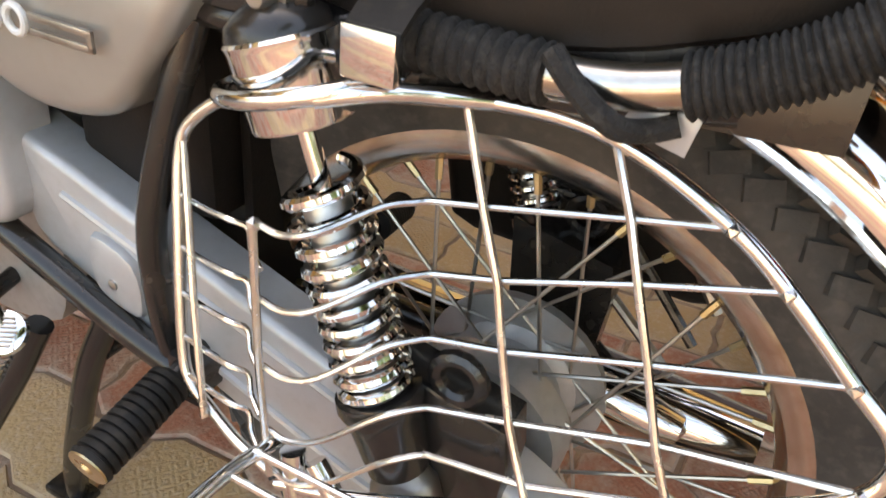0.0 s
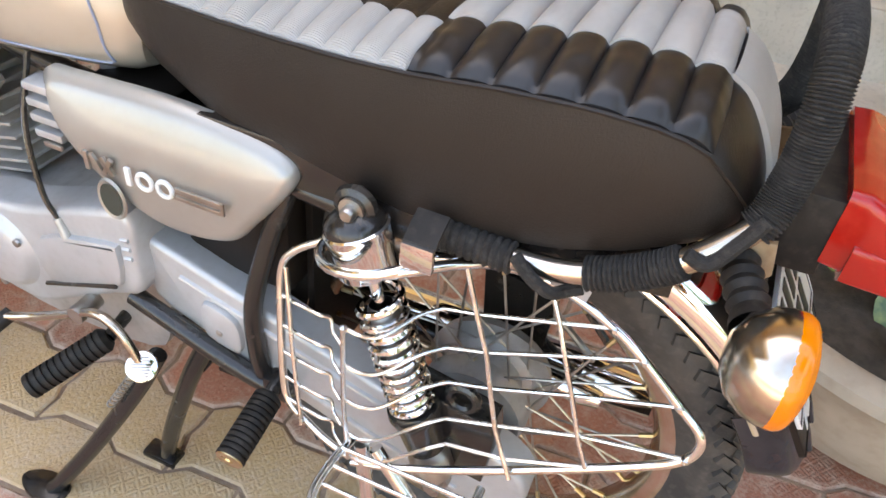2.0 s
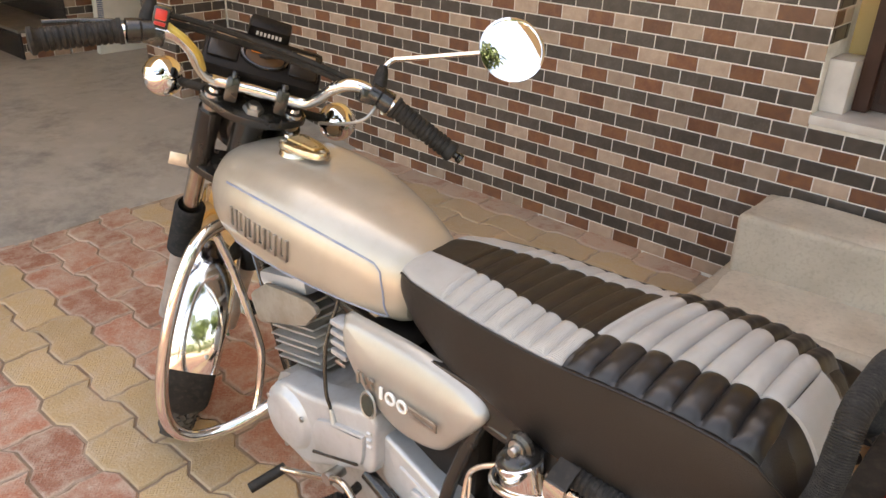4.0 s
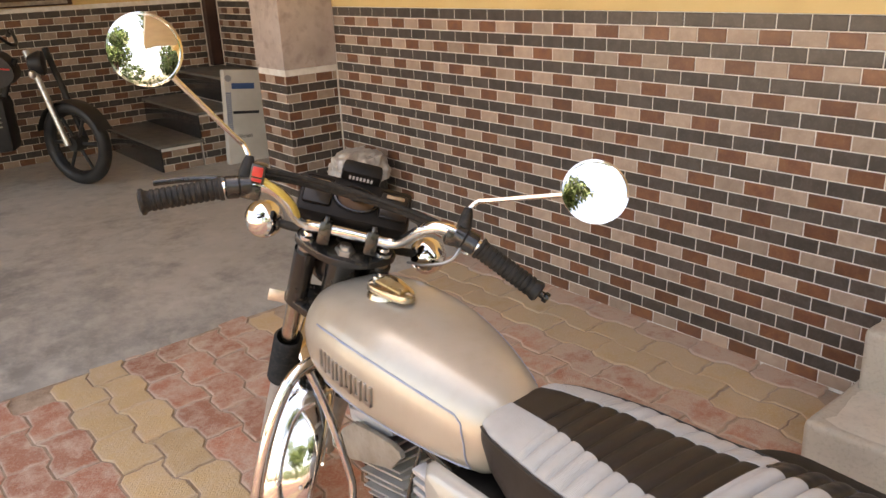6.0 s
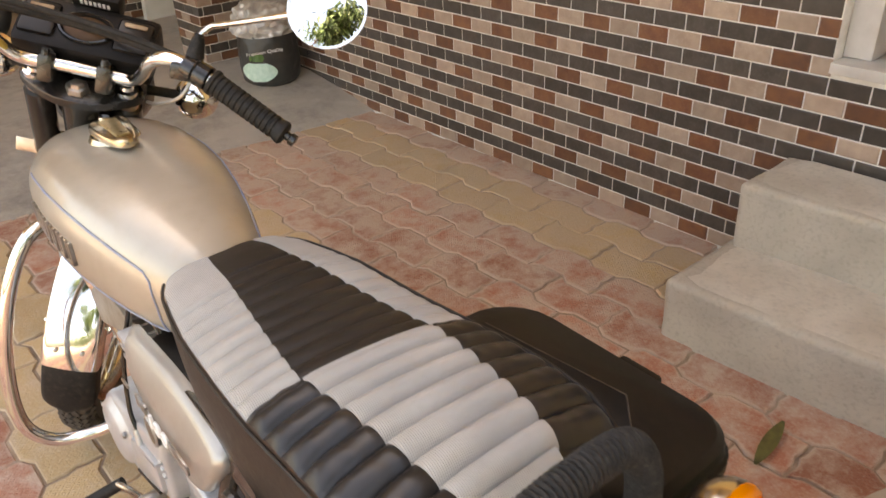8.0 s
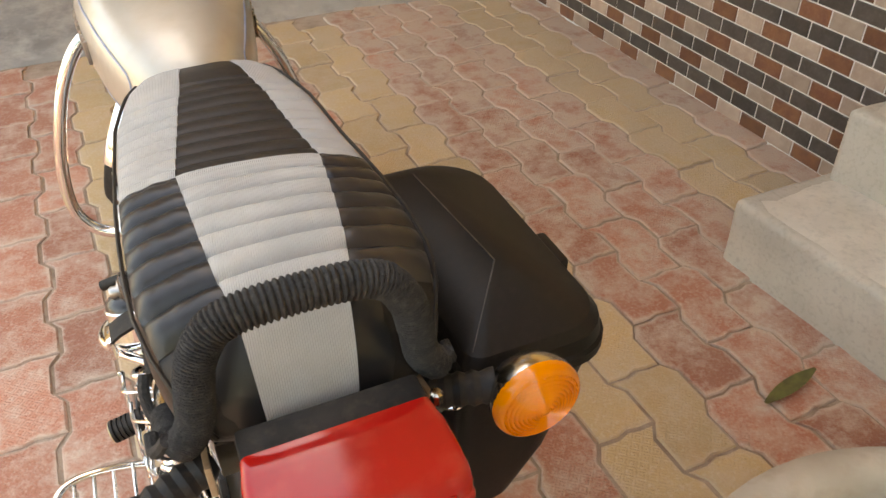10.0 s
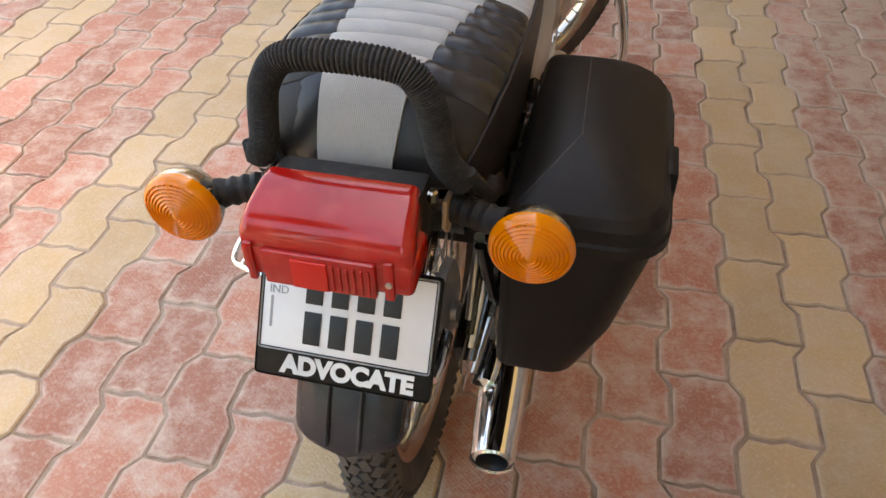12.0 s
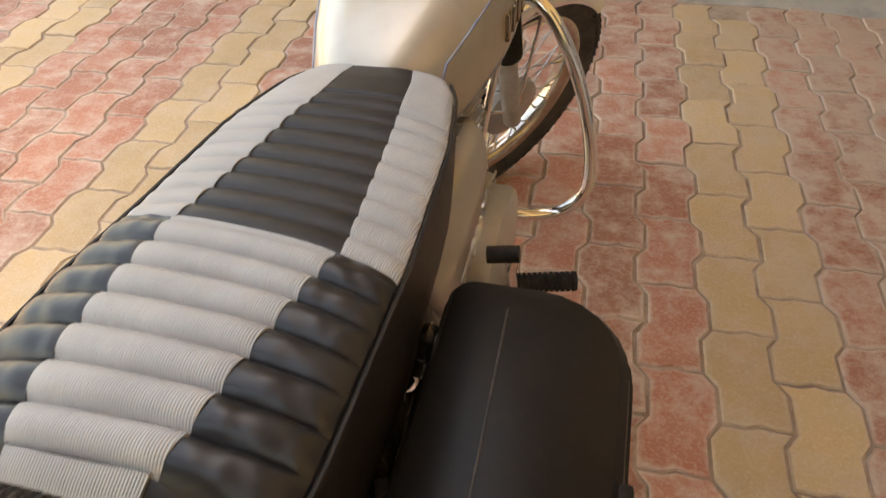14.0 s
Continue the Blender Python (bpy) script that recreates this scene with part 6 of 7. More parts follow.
for i in range(6):
    part("chain_guard_bar", rod((0.112 + 0.003 * i, -0.12 + 0.02 * i, 0.60 - 0.05 * i), (0.11, -0.16 + 0.01 * i, 0.50 - 0.04 * i), 0.005, 8), BLACK if i % 2 else STEEL, pannier)

# ---- loose things ----
def leaf_mesh(bm, m, length=0.09, width=0.045, droop=0.25):
    """One pointed leaf with a bent middle rib."""
    rows = []
    for i in range(7):
        t = i / 6
        w = width * 0.5 * math.sin(math.pi * min(1, t * 0.92 + 0.04)) ** 0.8
        z = -droop * length * t * t
        rows.append([m @ Vector((-w, length * t, z + 0.18 * w)), m @ Vector((0, length * t, z)), m @ Vector((w, length * t, z + 0.18 * w))])
    return rings(bm, rows, closed=False, cap=False)


# planter with a money plant
POT_C = Vector((0.875, -0.79, 0))
planter = new("planter")
planter.location = POT_C
tagged(planter, "round cement planter with a thick lip, holding a variegated creeper", "planter")
part("planter_bowl", lathe([(0.0, 0.002), (0.30, 0.002), (0.35, 0.05), (0.39, 0.13), (0.41, 0.20), (0.428, 0.238), (0.442, 0.258), (0.438, 0.277), (0.415, 0.288), (0.385, 0.282), (0.368, 0.262), (0.362, 0.22), (0.355, 0.17), (0.0, 0.17)], 64), POT, planter)
part("soil", lathe([(0.0, 0.192), (0.22, 0.188), (0.354, 0.182)], 40), EARTH, planter)
rng = random.Random(4)
for i in range(46):
    a, rr = rng.uniform(0, 2 * math.pi), rng.uniform(0.02, 0.27)
    p = Vector((0.05 + 0.9 * rr * math.cos(a), -0.06 + 0.8 * rr * math.sin(a), 0.215 + rng.uniform(0, 0.14) * (1 - rr / 0.4)))
    m = Matrix.Translation(p) @ Matrix.Rotation(a - math.pi / 2 + rng.uniform(-0.7, 0.7), 4, "Z") @ Matrix.Rotation(rng.uniform(-0.5, 0.6), 4, "X")
    part("leaf", leaf_mesh(bmesh.new(), m, rng.uniform(0.08, 0.14), rng.uniform(0.06, 0.09)), LEAF_VAR, planter)
    if i % 3 == 0:
        part("stem", tube([Vector((p.x * 0.4, p.y * 0.4, 0.185)), Vector((p.x * 0.7, p.y * 0.7, 0.21)), p], 0.003, 6), LEAF, planter)

fallen = part("fallen_leaf", leaf_mesh(bmesh.new(), Matrix.Translation((1.186, -0.095, 0.010)) @ pose(0, 0, 0, 4, 0, -83), 0.158, 0.036, -0.05), LEAF_FALLEN)
tagged(fallen, "dry olive green leaf lying on the paving", "leaf")

# carton leaning behind the pillar
carton = new("tile_carton")
carton.matrix_world = Matrix.Translation((1.85, 5.04, 0.105)) @ pose(0, 0, 0, -5, 6, 0) @ Matrix.Diagonal((0.9, 0.9, 0.8, 1))
tagged(carton, "tall white printed tile carton leaning behind the pillar", "carton")
part("carton_body", block((0, 0, 0), (0.60, 0.07, 0.90), 0.004), CARD, carton)
for i in range(22):
    part("stripe", block((0.004, -0.0012, 0.30 + 0.018 * i), (0.052, -0.0002, 0.309 + 0.018 * i), 0), CARD_BLUE, carton)
part("logo_bar", block((0.062, -0.0012, 0.72), (0.27, -0.0002, 0.775), 0.0), CARD_BLUE, carton)
part("title_bar", block((0.060, -0.0012, 0.485), (0.30, -0.0002, 0.512), 0), INK, carton)
part("seal", lathe([(0, 0.001), (0.03, 0.001), (0.031, 0)], 24, Matrix.Translation((0.035, -0.0002, 0.82)) @ Matrix.Rotation(math.pi / 2, 4, "X")), GREY_INK, carton)
writing("size_print", "800x800", 0.045, Matrix.Translation((0.145, -0.001, 0.27)) @ Matrix.Rotation(math.pi / 2, 4, "X"), INK, carton)

# grow bag with a crumpled sack on it
bag = new("grow_bag")
bag.matrix_world = Matrix.Translation((1.80, 3.15, 0.068)) @ Matrix.Diagonal((1.18, 1.18, 1.03, 1))
tagged(bag, "black printed grow bag topped with a crumpled grey sack", "grow bag")


def crumpled(profile, seg, seed, amount):
    fine = []
    for (r0, h0), (r1, h1) in zip(profile, profile[1:]):
        fine += [(r0 + (r1 - r0) * k / 5, h0 + (h1 - h0) * k / 5) for k in range(5)]
    bm = lathe(fine + [profile[-1]], seg)
    for v in bm.verts:
        n = 0.9 * (0.5 - abs(noise.noise(v.co * 22 + Vector((seed, 9, 0))))) + 0.5 * noise.noise(v.co * 12 + Vector((seed, 0, 0))) + 0.5 * noise.noise(v.co * 40 + Vector((seed, 5, 0)))
        d = Vector((v.co.x, v.co.y, 0))
        v.co += (d.normalized() if d.length > 0.001 else Vector((0, 0, 1))) * n * amount + Vector((0, 0, n * amount * 0.5))
    return bm


part("bag_body", crumpled([(0.0, 0.0), (0.10, 0.0), (0.125, 0.03), (0.135, 0.12), (0.130, 0.22), (0.120, 0.30), (0.10, 0.315), (0.0, 0.315)], 56, 1, 0.010), BAG, bag)
part("sack", crumpled([(0.135, 0.27), (0.142, 0.30), (0.125, 0.35), (0.105, 0.40), (0.05, 0.425), (0.0, 0.42)], 96, 7, 0.030), FOIL, bag, "crumpled grey plastic sack")
face = Matrix.Rotation(radians(-52), 4, "Z") @ Matrix.Rotation(math.pi / 2, 4, "X")
rows = []
for i in range(9):
    z = 0.05 + 0.012 * i
    w = 0.62 * math.sin(math.pi * (i + 0.6) / 9.5) ** 0.6
    rows.append([Vector((0.143 * math.cos(radians(-142) + w * (k / 6 - 0.5) * 2), 0.143 * math.sin(radians(-142) + w * (k / 6 - 0.5) * 2), z)) for k in range(7)])
part("label_patch", rings(bmesh.new(), rows, closed=False, cap=False), PRINT_GREEN, bag, "pale green printed bowl")
for i in range(5):
    a = radians(-142) + (i - 2) * 0.09
    part("print_leaf", leaf_mesh(bmesh.new(), Matrix.Translation((0.147 * math.cos(a), 0.147 * math.sin(a), 0.155)) @ Matrix.Rotation(a + math.pi / 2 + (i - 2) * 0.2, 4, "Z") @ Matrix.Rotation(1.45, 4, "X"), 0.04, 0.025), LEAF, bag)
out = Vector((math.cos(radians(-124)), math.sin(radians(-124)), 0))
side_way = Vector((0, 0, 1)).cross(out)
tm = Matrix.Translation(out * 0.150 + Vector((0, 0, 0.205))) @ Matrix(((side_way.x, 0, out.x, 0), (side_way.y, 0, out.y, 0), (0, 1, 0, 0), (0, 0, 0, 1))) @ Matrix.Rotation(radians(7), 4, "Z")
writing("bag_letters", "Premium Quality", 0.024, tm, WHITE_INK, bag, 0.0004)

# switch plate on the north wall
sw = tagged(part("socket_plate", block((1.50, 6.335, 0.76), (1.60, 6.3535, 0.86), 0.004), SILL), "small white socket plate on the tiled wall", "socket")

# second motorcycle; the shade it stands in is put into its near-black colour
other = new("parked_motorcycle")
other.matrix_world = Matrix.Translation((-0.19, 5.90, 0.108)) @ pose(0, 0, 0, 0, 0, -25)
tagged(other, "dark motorcycle parked by the tiled wall, its colours deepened for shade", "motorcycle")
TURNED = Matrix.Translation((1.10, 0, 0)) @ Matrix.Rotation(radians(-38), 4, "Z") @ Matrix.Translation((-1.10, 0, 0))
for cx in (0.0, 1.22):
    mm = (TURNED if cx else Matrix()) @ Matrix.Translation((cx, 0, 0.30)) @ Matrix.Rotation(math.pi / 2, 4, "X")
    w = part("wheel", lathe([(0.0, -0.05), (0.05, -0.05), (0.06, 0.0), (0.05, 0.05), (0.0, 0.05)], 24, mm), SHADE_BIKE, other)
    part("tyre", tube([mm @ Vector((0.255 * math.cos(a), 0.255 * math.sin(a), 0)) for a in (2 * math.pi * i / 48 for i in range(48))], 0.046, 12, wrap=True), SHADE_BIKE, w)
    part("rim", lathe([(0.21, -0.02), (0.222, 0.0), (0.21, 0.02), (0.20, 0.0), (0.21, -0.02)], 40, mm), SHADE_BIKE, w)
    for i in range(6):
        a = math.pi / 3 * i
        part("wheel_spoke", rod(mm @ Vector((0.05 * math.cos(a), 0.05 * math.sin(a), 0)), mm @ Vector((0.205 * math.cos(a), 0.205 * math.sin(a), 0)), 0.012), SHADE_BIKE, w)
for s in (-1, 1):
    part("fork_leg", rod(TURNED @ Vector((1.22, s * 0.08, 0.30)), TURNED @ Vector((1.0, s * 0.08, 0.95)), 0.022), STEEL if s < 0 else SHADE_BIKE, other)
loops = [[TURNED @ Vector((1.22 + 0.31 * math.cos(radians(a)), u, 0.30 + (0.31 - 3.2 * u * u) * math.sin(radians(a)))) for u in (-0.06, -0.03, 0, 0.03, 0.06)] for a in range(20, 165, 6)]
part("front_mudguard", rings(bmesh.new(), loops, closed=False, cap=False), SHADE_BIKE, other)
part("tank", plate(smooth_outline([(0.90, 0.80), (0.84, 0.93), (0.70, 0.97), (0.48, 0.88), (0.40, 0.78), (0.55, 0.74), (0.80, 0.72)], 3), -0.12, 0.12, "y", 0.04, seg=4), SHADE_BIKE, other)
part("tank_stripe", tube(glide([(0.88, -0.122, 0.84), (0.70, -0.124, 0.86), (0.50, -0.122, 0.80)], 4), 0.006), RED_SW, other)
part("engine", block((0.42, -0.13, 0.28), (0.80, 0.13, 0.66), 0.05), SHADE_BIKE, other)
for i in range(6):
    part("fin", block((0.50, -0.14, 0.46 + 0.03 * i), (0.76, 0.14, 0.468 + 0.03 * i), 0.002), STEEL, other)
part("name_bar", block((0.53, -0.140, 0.335), (0.64, -0.1315, 0.37), 0.002), WHITE_INK, other)
part("seat", plate(smooth_outline([(0.45, 0.80), (0.25, 0.84), (-0.25, 0.90), (-0.30, 0.84), (0.0, 0.76), (0.40, 0.74)], 3), -0.12, 0.12, "y", 0.03, seg=3), SHADE_BIKE, other)
part("tail", plate([(0.30, 0.74), (-0.34, 0.84), (-0.30, 0.70), (0.20, 0.55)], -0.09, 0.09, "y", 0.02), SHADE_BIKE, other)
part("headlamp", lathe([(0.0, -0.09), (0.06, -0.07), (0.085, 0.0), (0.08, 0.02), (0.0, 0.03)], 28, Matrix.Translation((1.05, 0, 0.86)) @ Matrix.Rotation(math.pi / 2, 4, "Y")), SHADE_BIKE, other)
part("handlebar", tube(glide([(0.80, -0.36, 1.04), (0.86, -0.22, 1.07), (0.91, -0.08, 1.00), (0.91, 0.08, 1.00), (0.86, 0.22, 1.07), (0.80, 0.36, 1.04)], 5), 0.012), SHADE_BIKE, other)
for s in (-1, 1):
    part("grip", rod((0.80, s * 0.36, 1.04), (0.845, s * 0.25, 1.065), 0.019), RUBBER, other)
    part("indicator", lathe([(0.0, -0.03), (0.02, -0.02), (0.026, 0.0), (0.022, 0.02), (0.0, 0.03)], 16, Matrix.Translation((1.02, s * 0.15, 0.80))), STEEL, other)
    part("indicator_stem", rod((1.0, s * 0.08, 0.80), (1.02, s * 0.14, 0.80), 0.007), SHADE_BIKE, other)
part("exhaust", rod((0.55, -0.15, 0.28), (-0.25, -0.16, 0.36), 0.035), STEEL, other)
part("frame_bar", rod((0.90, 0, 0.90), (0.60, 0, 0.30), 0.02), SHADE_BIKE, other)
part("stand", rod((0.40, 0.10, 0.30), (0.36, 0.20, 0.0), 0.012), SHADE_BIKE, other)
part("swing_arm", rod((0.45, -0.08, 0.34), (0.0, -0.08, 0.30), 0.02), SHADE_BIKE, other)

# garden seen in the mirrors
def leafy(name, label, category, boxes, count, size, seed):
    """Many small leaf blades scattered through uneven clumps."""
    rng = random.Random(seed)
    verts, faces = [], []
    for i in range(count):
        (cx, cy, cz), (sx, sy, sz) = boxes[rng.randrange(len(boxes))]
        d = Vector((rng.gauss(0, 1), rng.gauss(0, 1), rng.gauss(0, 1))).normalized() * rng.uniform(0.6, 1.0)
        p = Vector((cx + d.x * sx, cy + d.y * sy, max(0.03, cz + d.z * sz)))
        m = Matrix.Translation(p) @ Euler((rng.uniform(0, 6), rng.uniform(0, 6), rng.uniform(0, 6))).to_matrix().to_4x4()
        k = len(verts)
        s = size * rng.uniform(0.6, 1.3)
        verts += [m @ Vector(q) for q in ((0, -s, 0), (s * 0.45, 0, 0.1 * s), (0, s, 0), (-s * 0.45, 0, 0.1 * s))]
        faces.append((k, k + 1, k + 2, k + 3))
    me = bpy.data.meshes.new(name)
    me.from_pydata([tuple(v) for v in verts], [], faces)
    me.materials.append(HEDGE)
    return tagged(new(name, me), label, category, kind="stuff")


rng = random.Random(9)
leafy("hedge", "dense green hedge beyond the yard", "hedge", [((-9 + 0.9 * i, -7.5 + rng.uniform(-0.4, 0.4), 0.9), (0.8, 0.6, 0.95 + rng.uniform(-0.2, 0.3))) for i in range(18)], 9000, 0.09, 1)
for k, (x, y) in enumerate(((-5.6, -8.4), (-1.6, -9.6), (2.6, -8.6))):
    crown = [((x + rng.uniform(-1.3, 1.3), y + rng.uniform(-1.2, 1.2), 4.6 + rng.uniform(-2.2, 1.9)), (0.9, 0.9, 0.8)) for i in range(13)]
    tree = new("tree")
    tagged(tree, "leafy green garden tree with an uneven crown", "tree", "garden trees")
    part("trunk", tube(glide([(x, y, -0.1), (x + 0.05, y, 1.2), (x - 0.08, y + 0.1, 2.4), (x, y, 3.6)], 4), 0.16, 10, radius=lambda i, n: 1.1 - 0.6 * i / n), WOOD, tree)
    for (cx, cy, cz), _ in crown[:5]:
        part("limb", tube(glide([(x - 0.04, y, 2.2), ((x + cx) / 2, (y + cy) / 2, 2.9), (cx, cy, cz)], 4), 0.06, 8, radius=lambda i, n: 1.1 - 0.7 * i / n), WOOD, tree)
    lv = leafy("crown", "", "", crown, 5200, 0.15, 20 + k)
    lv.parent = tree
    del lv["kind"]

# broad-leaved tree whose lowest bough hangs into the yard
bough = [((-1.25, -3.25, 4.75), (0.50, 0.40, 0.36)), ((-1.75, -3.15, 4.40), (0.40, 0.35, 0.34)), ((-1.95, -3.35, 4.70), (0.50, 0.45, 0.40)), ((-1.40, -3.55, 5.05), (0.60, 0.50, 0.40)),
         ((-2.50, -3.50, 5.00), (0.60, 0.50, 0.45)), ((-2.0, -3.7, 5.5), (0.9, 0.6, 0.5)), ((-3.6, -3.8, 5.4), (0.9, 0.8, 0.6))]
tree = new("tree")
tagged(tree, "broad-leaved dark green tree with a bough hanging over the yard", "tree", "garden trees")
part("trunk", tube(glide([(-4.7, -3.8, -0.1), (-4.65, -3.8, 1.4), (-4.75, -3.75, 2.9), (-4.5, -3.8, 4.6)], 4), 0.15, 10, radius=lambda i, n: 1.1 - 0.6 * i / n), WOOD, tree)
for end in ((-1.35, -3.3, 4.8), (-2.0, -3.6, 5.4), (-3.7, -3.8, 5.4)):
    part("limb", tube(glide([(-4.6, -3.78, 3.8), (-3.7, -3.7, 5.0), end], 5), 0.05, 8, radius=lambda i, n: 1.1 - 0.8 * i / n), WOOD, tree)
rng = random.Random(31)
verts, faces = [], []
for i in range(1500):
    (cx, cy, cz), (sx, sy, sz) = bough[rng.randrange(len(bough))]
    p = Vector((cx + rng.uniform(-1, 1) * sx, cy + rng.uniform(-1, 1) * sy, cz + rng.uniform(-1, 1) * sz))
    turn, droop, s = rng.uniform(0, 6.3), rng.uniform(0.5, 1.35), rng.uniform(0.26, 0.40)
    m = Matrix.Translation(p) @ Matrix.Rotation(turn, 4, "Z") @ Matrix.Rotation(droop, 4, "Y") @ Matrix.Rotation(rng.uniform(-0.5, 0.5), 4, "X")
    k = len(verts)
    verts += [tuple(m @ Vector(q)) for q in ((0, 0, 0), (0.35 * s, 0.13 * s, 0.02 * s), (0.7 * s, 0.10 * s, 0.0), (s, 0, -0.08 * s), (0.7 * s, -0.10 * s, 0.0), (0.35 * s, -0.13 * s, 0.02 * s))]
    faces += [(k, k + 1, k + 2, k + 3), (k, k + 3, k + 4, k + 5)]
me = bpy.data.meshes.new("crown")
me.from_pydata(verts, [], faces)
me.materials.append(HEDGE)
new("crown", me).parent = tree
tree.location = (-0.25, 1.05, 0)

# ---- pieces of walls and floors ----
def shared_piece(name, me, m, parent):
    ob = new(name, me)
    ob.parent = parent
    ob.matrix_world = m
    return ob


def piece_mesh(name, bm, material):
    me = bpy.data.meshes.new(name)
    bmesh.ops.recalc_face_normals(bm, faces=bm.faces[:])
    bm.to_mesh(me)
    bm.free()
    me.materials.append(material)
    return me


GAP, PROUD, BEIGE = 0.0046, 0.0032, 0.118


def pillow(w, h, lip=0.003):
    """A glazed tile lying in the XY plane with chamfered rims, centred, its face up."""
    bm = bmesh.new()
    loops = []
    for d, z in ((0, -0.004), (0, PROUD - 0.002), (lip, PROUD)):
        loops.append([Vector((sx * (w / 2 - d), sy * (h / 2 - d), z)) for sx, sy in ((-1, -1), (1, -1), (1, 1), (-1, 1))])
    rows = [[bm.verts.new(p) for p in lp] for lp in loops]
    for a, b in zip(rows, rows[1:]):
        for i in range(4):
            bm.faces.new((a[i], a[(i + 1) % 4], b[(i + 1) % 4], b[i]))
    bm.faces.new(rows[-1])
    return bm


W_DARK, W_BEIGE, W_BROWN = PAIR / 2 - GAP, BEIGE - GAP, PAIR - BEIGE - GAP
NEAR = {k: piece_mesh("tile", pillow(w, ROW - GAP), m) for k, w, m in (("d", W_DARK, TILE_DARK), ("b", W_BEIGE, TILE_BEIGE), ("r", W_BROWN, TILE_BROWN))}


def courses(length, z0, z1, phase):
    """Tiles of a wall face: kind, middle along the wall, middle height, width. Dark courses alternate with beige and red-brown ones."""
    out = []
    k = int((z0 - 0.08) / ROW) - 1
    while True:
        zc = 0.08 + ROW * k
        if zc > z1 - ROW * 0.3:
            return out
        if zc > z0 + ROW * 0.2:
            if k % 2 == 0:
                u = phase % (PAIR / 2) - PAIR / 2
                while u < length:
                    out.append(("d", u + PAIR / 4, zc, PAIR / 2))
                    u += PAIR / 2
            else:
                u = (phase + PAIR / 4 + (PAIR / 2 if ((21 - k) // 2) % 3 == 1 else 0)) % PAIR - PAIR
                while u < length:
                    out.append(("b", u + BEIGE / 2, zc, BEIGE))
                    out.append(("r", u + BEIGE + (PAIR - BEIGE) / 2, zc, PAIR - BEIGE))
                    u += PAIR
        k += 1


def far_tiles(name, parent, place, faces, z_cap):
    """The tiles of a face that are not picked apart, in one mesh. place(u, z, out) gives a point of the face."""
    verts, polys, mats = [], [], []
    for kind, uc, zc, w, u0, u1 in faces:
        a, b = max(uc - w / 2 + GAP / 2, u0), min(uc + w / 2 - GAP / 2, u1)
        lo, hi = zc - ROW / 2 + GAP / 2, min(zc + ROW / 2 - GAP / 2, z_cap)
        if b - a < 0.006 or hi - lo < 0.006:
            continue
        k = len(verts)
        lip = 0.003
        for d, o in ((0, -0.001), (0, PROUD - 0.002), (lip, PROUD)):
            verts += [place(a + d, lo + d, o), place(b - d, lo + d, o), place(b - d, hi - d, o), place(a + d, hi - d, o)]
        polys.append((k + 8, k + 9, k + 10, k + 11))
        for r in (0, 4):
            for i in range(4):
                j = (i + 1) % 4
                polys.append((k + r + i, k + r + j, k + r + 4 + j, k + r + 4 + i))
        mats += ["dbr".index(kind)] * 9
    me = bpy.data.meshes.new(name)
    me.from_pydata(verts, [], polys)
    for m in (TILE_DARK_F, TILE_BEIGE_F, TILE_BROWN_F):
        me.materials.append(m)
    me.polygons.foreach_set("material_index", mats)
    me.validate()
    bm = bmesh.new()
    bm.from_mesh(me)
    bmesh.ops.recalc_face_normals(bm, faces=bm.faces[:])
    bm.to_mesh(me)
    bm.free()
    ob = new(name, me)
    ob.parent = parent
    return tagged(ob, kind="stuff")


# east wall: u runs from the south end northwards
Y0 = -2.6
near, far = [], []
for kind, uc, zc, w in courses(3.632 - Y0, 0.0, TILE_TOP, 0.856 - Y0):
    y = Y0 + uc
    if 0.42 < y < 1.78 and zc > 0.05:
        near.append((kind, y, zc))
    elif y - w / 2 >= 0.10 or zc < 0.63:
        far.append((kind, uc, zc, w, 0.0 if zc < 0.63 else 0.265 - Y0, 3.626 - Y0))
for kind, y, zc in near:
    m = Matrix.Translation((WALL_X + 0.0035, y, zc)) @ Matrix(((0, 0, -1, 0), (-1, 0, 0, 0), (0, 1, 0, 0), (0, 0, 0, 1))) @ pose(0, 0, 0, random.uniform(-0.35, 0.35), random.uniform(-0.25, 0.25), 0)
    shared_piece("tile", NEAR[kind], m, wall_east)
far_tiles("tiles_beyond", wall_east, lambda u, z, o: (WALL_X + 0.0035 - o, Y0 + u, z), far, TILE_TOP)
# pillar faces
far_tiles("pillar_tiles", pillar, lambda u, z, o: (PILLAR[0] + u, PILLAR[1] + 0.0035 - o, z), [(k, uc, zc, w, 0.001, PILLAR[2] - PILLAR[0] - 0.004) for k, uc, zc, w in courses(0.36, 0.0, 0.94, 0.03)], 0.939)
far_tiles("pillar_tiles", pillar, lambda u, z, o: (PILLAR[0] + 0.0035 - o, PILLAR[1] + u, z), [(k, uc, zc, w, 0.001, 0.342) for k, uc, zc, w in courses(0.345, 0.0, 0.94, 0.08)], 0.939)
# north wall and stair flank
far_tiles("north_tiles", wall_north, lambda u, z, o: (-3.0 + u, 6.3535 - o, z), [(k, uc, zc, w, 0.0, 5.35) for k, uc, zc, w in courses(5.35, 0.05, NORTH_TOP, 0.05)], NORTH_TOP - 0.001)
for k, x0 in enumerate(STAIR_X):
    far_tiles("stair_tiles", stairs, lambda u, z, o: (x0 + 0.013 + u, 5.1975 - o, z), [(q, uc, zc, w, 0.0, 0.31 if k < 2 else 0.40) for q, uc, zc, w in courses(0.62, 0.05, 0.085 + 0.205 * (k + 1), 0.02)], 0.083 + 0.205 * (k + 1))
